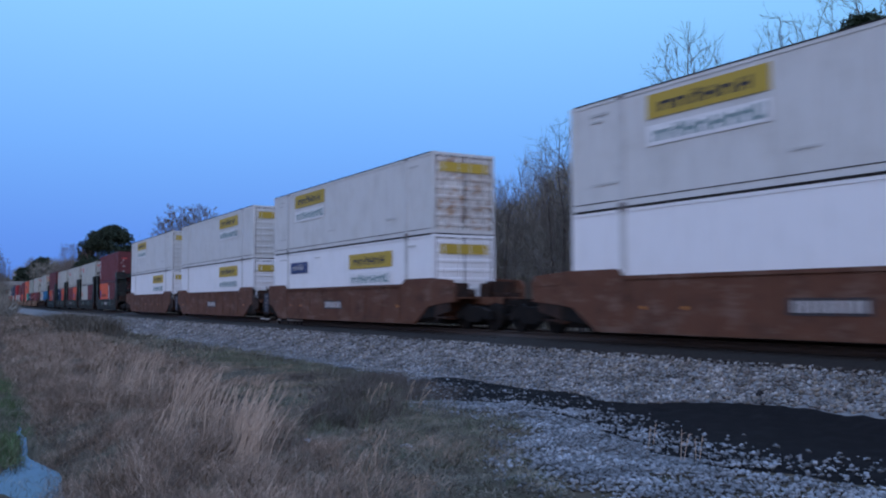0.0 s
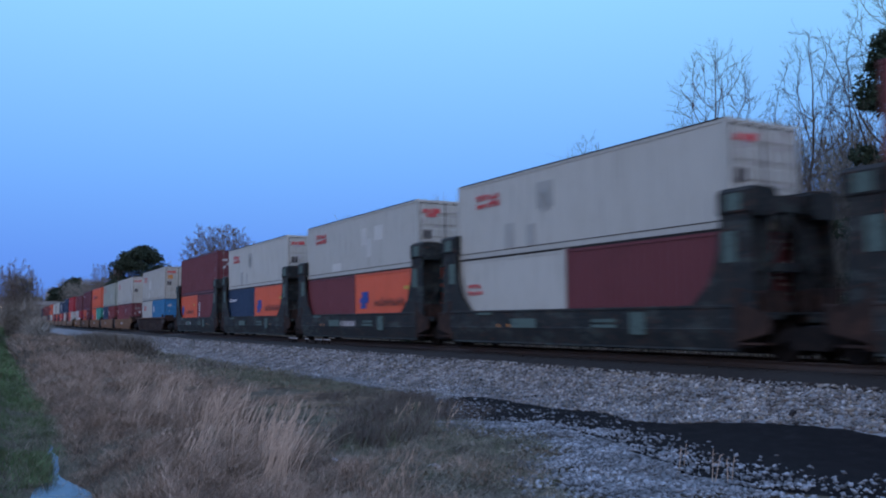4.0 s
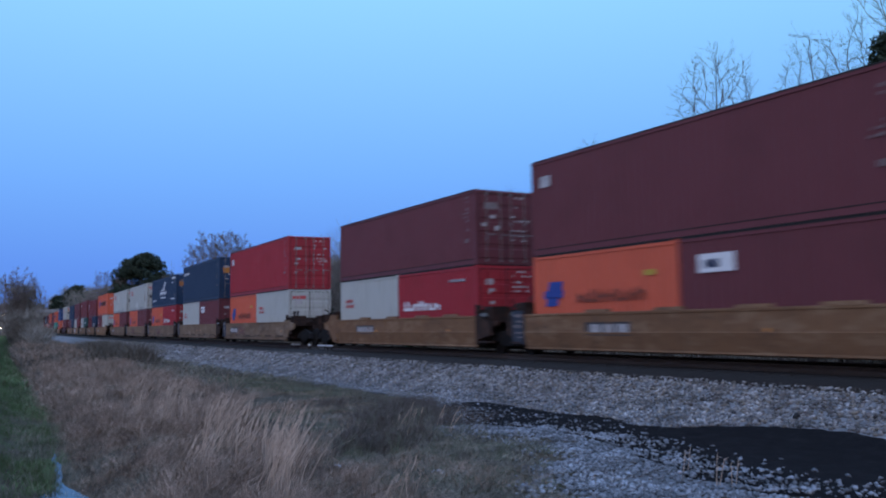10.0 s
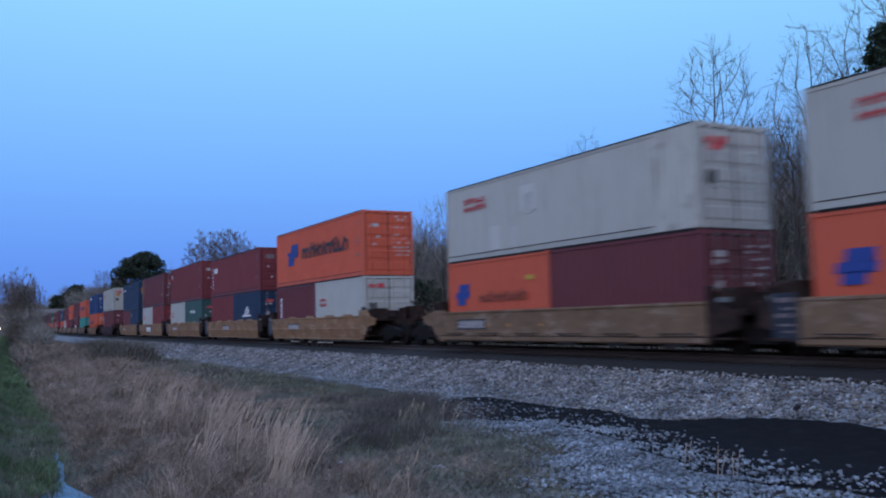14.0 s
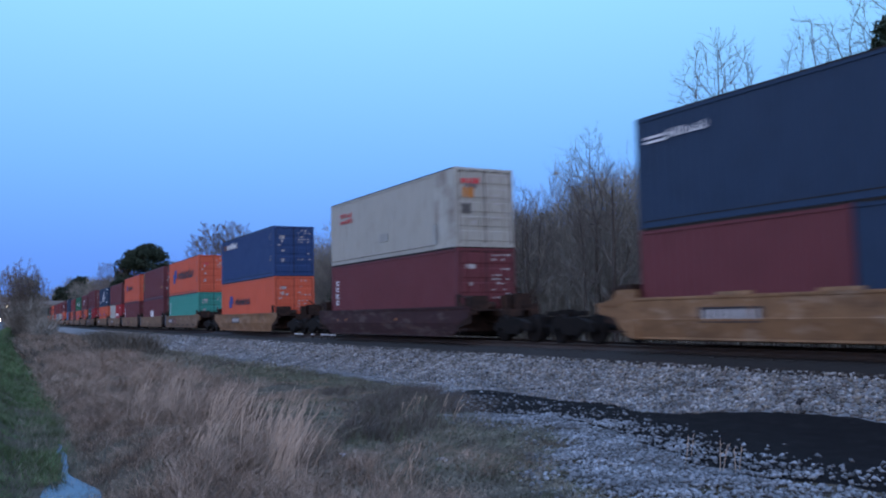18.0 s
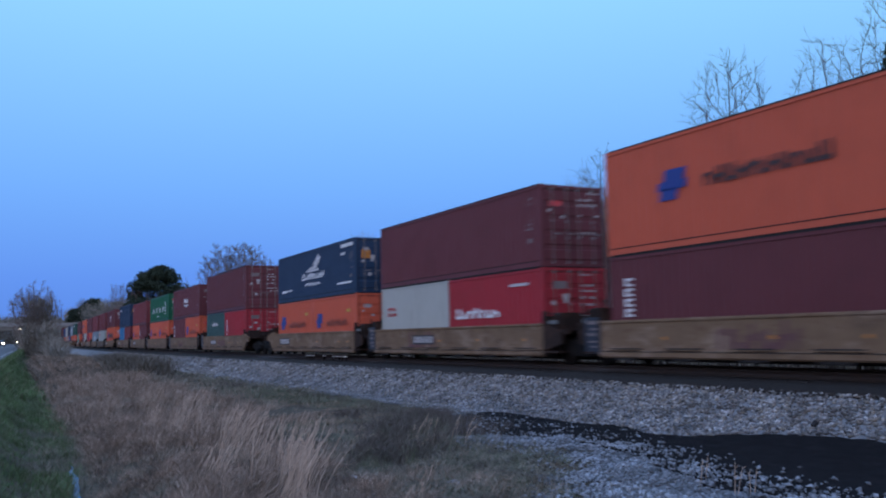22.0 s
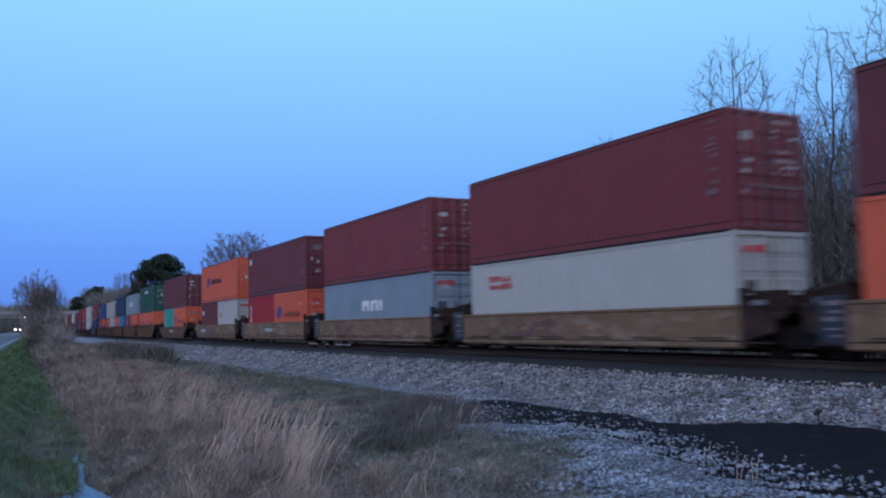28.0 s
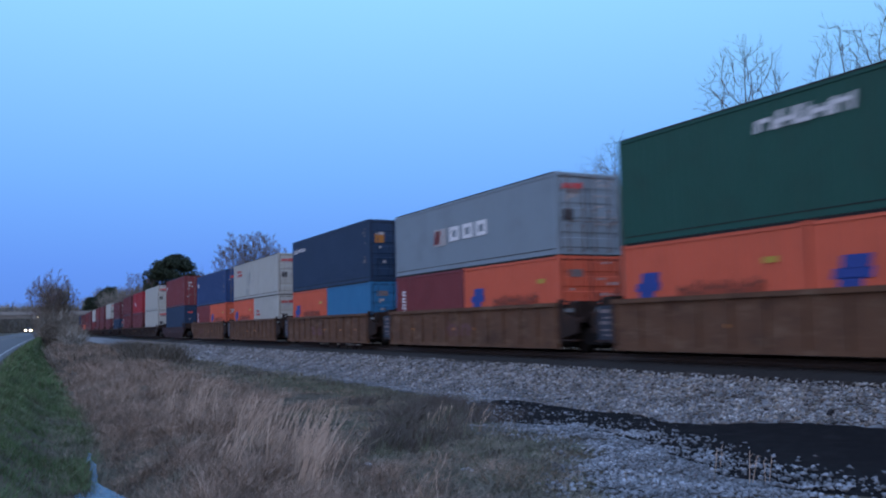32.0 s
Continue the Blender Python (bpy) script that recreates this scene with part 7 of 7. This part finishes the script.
def build_trees():
    r = random.Random(5)
    # the tall ones that stand out against the sky
    for az, d, size, kind, turn in [(48.45, 44, 1.0, 0, 20), (54.0, 42, 1.0, 7, 140), (56.1, 46, 0.98, 7, 30), (58.9, 41, 1.0, 8, 0), (40.1, 52, 0.85, 7, 250), (36.0, 60, 1.05, 4, 10), (51.8, 50, 0.95, 1, 70)]:
        x, y = polar(az, d)
        bare_tree(kind, x, y, -0.9, turn, size, "tall leafless hardwood tree at the edge of the wood", "tall trees behind the track")
    # the wood behind the track
    s = 6.0
    while s < 120:
        for row in range(3):
            o = 16 + row * 7.5 + r.uniform(-2.5, 2.5)
            x, y, z = at_line(s + r.uniform(-2, 2), o, -0.9)
            bare_tree(r.choice((1, 2, 3, 4)), x, y, z, r.uniform(0, 360), r.uniform(0.78, 1.05), "leafless young tree in the wood behind the railway", "wood behind the track")
        s += 3.6
    while s < 420:
        for row in range(3):
            o = 15 + row * 9 + r.uniform(-3, 3)
            x, y, z = at_line(s + r.uniform(-3, 3), o, -0.9)
            bare_tree(r.choice((1, 3, 4)), x, y, z, r.uniform(0, 360), r.uniform(0.8, 1.25), "leafless tree in the far wood along the railway", "wood behind the track")
        s += 10
    # groups that rise above the train far off
    for az, d, size, kind in [(14.7, 152, 0.90, 6), (15.5, 149, 1.0, 6), (16.4, 152, 1.0, 6), (17.2, 150, 0.86, 6), (9.0, 255, 1.0, 6), (9.9, 250, 0.9, 6), (12.8, 240, 0.88, 6), (13.5, 236, 0.92, 6), (8.4, 300, 0.85, 6), (12.1, 262, 0.9, 6)]:
        x, y = polar(az, d)
        bare_tree(kind, x, y, -0.9, r.uniform(0, 360), size, "leafless hardwood crown rising above the far wood", "far trees")
    # the bushy ones between road and track, and those beyond the road
    for az, d, size in [(3.5, 150, 0.86), (4.1, 152, 0.98), (4.7, 153, 0.80), (1.4, 372, 1.0), (0.2, 366, 1.05), (-1.0, 360, 0.95), (2.4, 376, 0.9), (-2.4, 350, 1.1)]:
        x, y = polar(az, d)
        bare_tree(5 if d < 200 else 3, x, y, -0.9, r.uniform(0, 360), size, "bushy leafless tree near the road", "roadside trees")


build_trees()


def evergreen(name, x, y, z, height, radius, low, n, leaf, material, label, seed, dome=True):
    """Trunk, boughs and a crown of many small needle sprays with gaps."""
    r = np.random.default_rng(seed)
    t = new(name)
    g = Geo()
    g.tube((0, 0, -0.3), (0, 0, height * 0.9), height * 0.018 + 0.06, 0.05, 8)
    clumps = []
    for _ in range(150 if dome else 110):
        u = r.uniform(0, 1)
        zc = height * (low + (1 - low) * u)
        rad = radius * (np.sqrt(max(0.02, 1 - (2 * u - 0.75) ** 2 / 1.6)) if dome else (1.05 - u) ** 0.8)
        a = r.uniform(0, 2 * np.pi)
        q = rad * r.uniform(0.45, 1.0)
        c = np.array([q * np.cos(a), q * np.sin(a), min(zc, height * 0.97)])
        clumps.append((c, r.uniform(0.18, 0.32) * radius))
        g.tube((0, 0, max(height * 0.2, c[2] - q * 0.5)), tuple(c), 0.05, 0.015, 4, False)
    cen = np.array([c for c, _ in clumps])
    rad = np.array([q for _, q in clumps])
    i = r.integers(0, len(clumps), n)
    d = r.normal(0, 1, (n, 3))
    d /= np.linalg.norm(d, axis=1)[:, None]
    p = cen[i] + d * (rad[i] * r.uniform(0.4, 1.0, n) ** 0.6)[:, None] * np.array([1, 1, 0.62])
    e1, e2 = r.normal(0, 1, (n, 3)), r.normal(0, 1, (n, 3))
    e1 *= (leaf * r.uniform(0.6, 1.3, n) / np.linalg.norm(e1, axis=1))[:, None]
    e2 *= (leaf * 0.45 / np.linalg.norm(e2, axis=1))[:, None]
    tri = np.stack([p - e1 * 0.5 - e2 * 0.5, p - e1 * 0.5 + e2 * 0.5, p + e1 * 0.6], 1)
    piece("trunk", g.mesh("trunk"), BARK, t)
    piece("crown", soup("crown", tri, 3), material, t, None, "dense dark needle sprays")
    t.matrix_world = pose(x, y, z)
    return tagged(t, label, "tree", "evergreens")


x, y = polar(11.0, 250)
evergreen("pine_tree", x, y, -0.9, 22.0, 8.0, 0.22, 16000, 1.0, NEEDLE, "broad dark pine with a domed crown above the far wood", 1)
x, y = polar(7.25, 372)
evergreen("pine_tree", x, y, -0.9, 19.3, 5.2, 0.15, 8000, 1.1, NEEDLE, "dark pine beyond the bend of the railway", 2)
x, y = polar(6.35, 385)
evergreen("pine_tree", x, y, -0.9, 15.5, 5.0, 0.12, 7000, 1.1, NEEDLE, "smaller dark pine beyond the bend of the railway", 3)
x, y = polar(58.7, 38)
evergreen("cedar_tree", x, y, -0.9, 13.2, 2.9, 0.05, 15000, 0.30, LEAF, "dense dark cedar at the edge of the wood", 4, False)
x, y = polar(63.5, 37)
evergreen("cedar_tree", x, y, -0.9, 12.5, 3.2, 0.05, 9000, 0.32, LEAF, "dense dark cedar at the edge of the wood", 5, False)
for k, (az, d, h, rr) in enumerate([(50.6, 47, 4.4, 2.2), (45.0, 50, 3.4, 1.8), (33.5, 62, 6.0, 2.4), (29.0, 68, 5.0, 2.2), (56.0, 44, 4.0, 2.0), (24.0, 90, 6.5, 2.6)]):
    x, y = polar(az, d)
    evergreen("evergreen_shrub", x, y, -0.9, h, rr, 0.05, 3500, 0.3, LEAF, "rounded dark evergreen shrub under the bare trees", 20 + k)


def build_thicket():
    r = RNG
    n1, n2 = 46000, 14000
    s = np.concatenate([r.uniform(4, 120, n1), r.uniform(120, 430, n2)])
    o = np.concatenate([14 + 38 * r.random(n1) ** 0.9, 14 + 34 * r.random(n2)])
    n = n1 + n2
    big = np.concatenate([np.ones(n1), np.full(n2, 2.2)])
    h = r.uniform(1.0, 8.6, n) * (0.5 + 0.5 * np.clip((o - 14) / 14, 0, 1)) * np.where(r.random(n) < 0.4, 0.5, 1.0) * (0.8 + 0.2 * big)
    h *= np.array([0.85 + 0.9 * lump(a, b, 0.11) for a, b in zip(s, o)])
    h = np.maximum(h, 0.5)
    base = np.array([(line(float(a))[0] + b, a, -1.0) for a, b in zip(s, o)])
    ang = r.uniform(0, 2 * np.pi, n)
    w = r.uniform(0.010, 0.034, n) * big
    side = np.stack([np.cos(ang), np.sin(ang), np.zeros(n)], -1) * w[:, None]
    lean = np.stack([r.normal(0, 0.16, n) * h, r.normal(0, 0.16, n) * h, h], -1)
    tri = [np.stack([base - side, base + side, base + lean], 1)]
    for k in range(5):                       # side twigs
        t = r.uniform(0.3, 0.9, n)
        p = base + lean * t[:, None]
        e = p + np.stack([r.normal(0, 0.22, n) * h, r.normal(0, 0.22, n) * h, r.uniform(0.1, 0.3, n) * h], -1)
        tri.append(np.stack([p - side * 0.5, p + side * 0.5, e], 1))
    # a haze of fine twigs that fills the wood
    m = 590000
    cs, co = r.uniform(8, 150, 1500), 16 + 28 * r.random(1500) ** 0.9
    ct = np.array([9.7 + 3.2 * lump(a, b, 0.12) for a, b in zip(cs, co)]) * r.uniform(0.8, 1.08, 1500)
    k = r.integers(0, 1500, m)
    hz = ct[k] * (0.12 + 0.88 * r.random(m) ** 0.72)
    rad = 2.5 * np.sqrt(np.clip(1.15 - hz / ct[k], 0.05, 1))
    px = np.array([line(float(a))[0] for a in cs])[k] + co[k] + r.normal(0, 0.6, m) * rad
    p = np.stack([px, cs[k] + r.normal(0, 0.6, m) * rad, hz - 0.9], -1)
    d = np.stack([r.normal(0, 0.45, m), r.normal(0, 0.45, m), np.abs(r.normal(0.9, 0.5, m))], -1)
    d *= (r.uniform(0.45, 1.5, m) / np.linalg.norm(d, axis=1))[:, None]
    e = r.normal(0, 1, (m, 3))
    e *= (r.uniform(0.012, 0.028, m) / np.linalg.norm(e, axis=1))[:, None]
    tri.append(np.stack([p - e, p + e, p + d], 1))
    # the same haze in the far wood, coarser
    m, c = 150000, 520
    cs = np.concatenate([r.uniform(150, 300, 160), r.uniform(300, 560, c - 160)])
    co = np.where(cs < 300, 16, 8) + 36 * r.random(c)
    ct = (np.interp(cs, [150, 300, 360, 560], [11, 13, 17, 21]) + np.array([4.0 * lump(a, b, 0.03) for a, b in zip(cs, co)])) * r.uniform(0.82, 1.06, c)
    k = r.integers(0, c, m)
    hz = ct[k] * (0.05 + 0.95 * r.random(m) ** 0.75)
    rad = 4.2 * np.sqrt(np.clip(1.15 - hz / ct[k], 0.05, 1))
    p = np.stack([np.array([line(float(a))[0] for a in cs])[k] + co[k] + r.normal(0, 0.6, m) * rad, cs[k] + r.normal(0, 0.6, m) * rad, hz - 0.9], -1)
    d = np.stack([r.normal(0, 0.6, m), r.normal(0, 0.6, m), np.abs(r.normal(0.8, 0.5, m))], -1)
    d *= (r.uniform(0.8, 2.4, m) / np.linalg.norm(d, axis=1))[:, None]
    e = r.normal(0, 1, (m, 3))
    e *= (r.uniform(0.04, 0.13, m) / np.linalg.norm(e, axis=1))[:, None]
    tri.append(np.stack([p - e, p + e, p + d], 1))
    # bramble and shoots round the bushy trees by the road, along the bank, and the wood beyond the bridge
    for m, az0, az1, d0, d1, top, wide in ((9000, 3.3, 5.2, 146, 160, 3.8, 0.03), (7000, 3.5, 4.9, 150, 155, 8.5, 0.016), (3000, 4.7, 5.7, 112, 150, 1.3, 0.025), (60000, -6.0, 5.5, 346, 420, 11.0, 0.09)):
        az, dd = np.radians(r.uniform(az0, az1, m)), r.uniform(d0, d1, m)
        p = np.stack([np.sin(az) * dd, np.cos(az) * dd, -0.9 + top * r.random(m) ** 1.3], -1)
        d = np.stack([r.normal(0, 0.7, m), r.normal(0, 0.7, m), np.abs(r.normal(0.9, 0.6, m))], -1) * (1 + wide * 6)
        e = r.normal(0, wide, (m, 3))
        tri.append(np.stack([p - e, p + e, p + d], 1))
    me = soup("thicket", np.concatenate(tri), 3)
    tagged(piece("thicket", me, THICKET), "dense grey-brown leafless undergrowth of the wood", "undergrowth", kind="stuff")


build_thicket()

# ================= overpass, road lamp and cars =================


def overpass():
    b = new("overpass")
    x0, x1 = -60.0, 95.0
    g = Geo()
    g.box(x0, x1, -5.2, 5.2, 8.0, 8.35)
    piece("deck", g.mesh("deck"), CONCRETE, b)
    for y in (-5.2, 5.0):
        g = Geo()
        g.box(x0, x1, y, y + 0.2, 8.35, 9.25)
        piece("parapet", g.mesh("parapet"), CONCRETE, b)
    for y in (-4.2, -1.4, 1.4, 4.2):
        g = Geo()
        g.box(x0, x1, y - 0.22, y + 0.22, 6.95, 8.0)
        piece("girder", g.mesh("girder"), CONCRETE, b)
    for px in (-22.0, -3.0, 21.0, 50.0):
        pier = Geo()
        pier.box(px - 0.7, px + 0.7, -5.0, 5.0, 6.15, 6.95)
        p = piece("pier_cap", pier.mesh("pier_cap"), CONCRETE, b)
        for y in (-3.8, 0, 3.8):
            g = Geo()
            g.tube((px, y, -0.2), (px, y, 6.15), 0.5, n=12)
            piece("column", g.mesh("column"), CONCRETE, p)
    b.matrix_world = pose(0, 332, -1.1)
    tagged(b, "grey concrete road bridge over the railway and the road", "bridge")


overpass()
LAMPGLOW = glow_mat("warm_lamp_glow", (1.0, 0.78, 0.48), 5.0)
HEADGLOW = glow_mat("headlight_glow", (1.0, 0.76, 0.46), 40.0)


def street_lamp(x, y, h):
    lamp = new("street_lamp")
    g = Geo()
    g.tube((0, 0, 0), (0, 0, h), 0.10, 0.06, 8)
    piece("pole", g.mesh("pole"), STEEL, lamp)
    g = Geo()
    g.tube((0, 0, h - 0.1), (-1.6, 0, h + 0.15), 0.045, n=6)
    piece("arm", g.mesh("arm"), STEEL, lamp)
    g = Geo()
    g.box(-2.1, -1.5, -0.18, 0.18, h + 0.06, h + 0.22, 0.04)
    head = piece("lamp_head", g.mesh("lamp_head"), STEEL, lamp)
    g = Geo()
    g.box(-2.05, -1.62, -0.18, 0.12, h - 0.14, h + 0.06, 0.04)
    piece("lens", g.mesh("lens"), LAMPGLOW, head, None, "lit warm lens")
    lamp.matrix_world = pose(x, y, 0.6)
    tagged(lamp, "lit street lamp on a steel pole beside the road", "street lamp")


xl, yl = polar(3.25, 300)
street_lamp(xl + 1.8, yl, 5.2)

CARPAINT = mat("car_paint", (0.05, 0.055, 0.065), 0.3, 0.2, bump=0, scale=2)
GLASS = mat("car_glass", (0.02, 0.022, 0.025), 0.08, bump=0, spec=0.6)


def motor_car(paint, label):
    """A saloon car; its front looks to -y."""
    c = new("car")
    w = 0.88
    prof = [(-2.25, 0.30), (-2.30, 0.55), (-2.2, 0.78), (-1.2, 0.92), (-0.55, 1.38), (0.75, 1.42), (1.55, 1.02), (2.2, 0.95), (2.28, 0.55), (2.2, 0.30)]
    bm = bmesh.new()
    rows = []
    for x, k in ((-w, 0.93), (-w * 0.92, 1.0), (w * 0.92, 1.0), (w, 0.93)):
        rows.append([bm.verts.new((x * (1 - 0.16 * max(0, (z - 0.9) / 0.5)), y, 0.3 + (z - 0.3) * k)) for y, z in prof])
    n = len(prof)
    for a, b in zip(rows, rows[1:]):
        for i in range(n):
            bm.faces.new((a[i], a[(i + 1) % n], b[(i + 1) % n], b[i]))
    bm.faces.new(rows[0][::-1])
    bm.faces.new(rows[-1])
    bmesh.ops.recalc_face_normals(bm, faces=bm.faces)
    me = bpy.data.meshes.new("body")
    bm.to_mesh(me)
    bm.free()
    piece("body", me, paint, c)
    g = Geo()
    g.quad((-0.70, -1.12, 0.97), (0.70, -1.12, 0.97), (0.62, -0.58, 1.36), (-0.62, -0.58, 1.36))
    piece("windscreen", g.mesh("windscreen"), GLASS, c)
    for x in (-1, 1):
        g = Geo()
        g.tube((x * 0.62, -2.33, 0.66), (x * 0.62, -2.20, 0.66), 0.205, n=12)
        hl = piece("headlight", g.mesh("headlight"), HEADGLOW, c, None, "lit headlight")
        # dark tube added round the lamp to keep its light off the train
        g = Geo()
        ring = [(x * 0.62 + 0.215 * math.cos(2 * math.pi * k / 16), 0.66 + 0.215 * math.sin(2 * math.pi * k / 16)) for k in range(16)]
        for k in range(16):
            (xa, za), (xb, zb) = ring[k], ring[(k + 1) % 16]
            g.quad((xa, -2.72, za), (xb, -2.72, zb), (xb, -2.15, zb), (xa, -2.15, za))
        piece("hood", g.mesh("hood"), RUBBER, hl)
        for y in (-1.4, 1.35):
            g = Geo()
            g.tube((x * 0.70, y, 0.32), (x * 0.90, y, 0.32), 0.32, n=16)
            wl_ = piece("wheel", g.mesh("wheel"), RUBBER, c)
            g = Geo()
            g.tube((x * 0.88, y, 0.32), (x * 0.915, y, 0.32), 0.2, n=12)
            piece("rim", g.mesh("rim"), STEEL, wl_)
    return tagged(c, label, "car", "cars on the road")


ROADCARS = [(motor_car(CARPAINT, "dark saloon car with lit headlights on the road"), [(0, 345), (6, 315), (9, 311), (13, 300), (16, 288), (18, 270), (20, 243), (22, 212), (23, 190), (24, 165), (26, 125), (29, 60), (32, -10)]),
            (motor_car(CARPAINT, "oncoming saloon car with lit headlights on the road"), [(0, 620), (14, 450), (22, 345), (26.5, 296), (29, 285), (32, 268)])]


def motions():
    """The train rolls past on its line; the cars drive along the road."""
    times = [float(t) for t in range(0, 33)]
    for thing, S, z in CONTAINERS:
        walk(thing, [(t, on_line(S + LEAD - ahead(t), 0, z)) for t in times])
    for thing, S in CARS:
        walk(thing, [(t, on_line(S + LEAD - ahead(t), 0, 0)) for t in times])
    for thing, rows in ROADCARS:
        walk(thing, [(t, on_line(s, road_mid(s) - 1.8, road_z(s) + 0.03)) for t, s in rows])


motions()
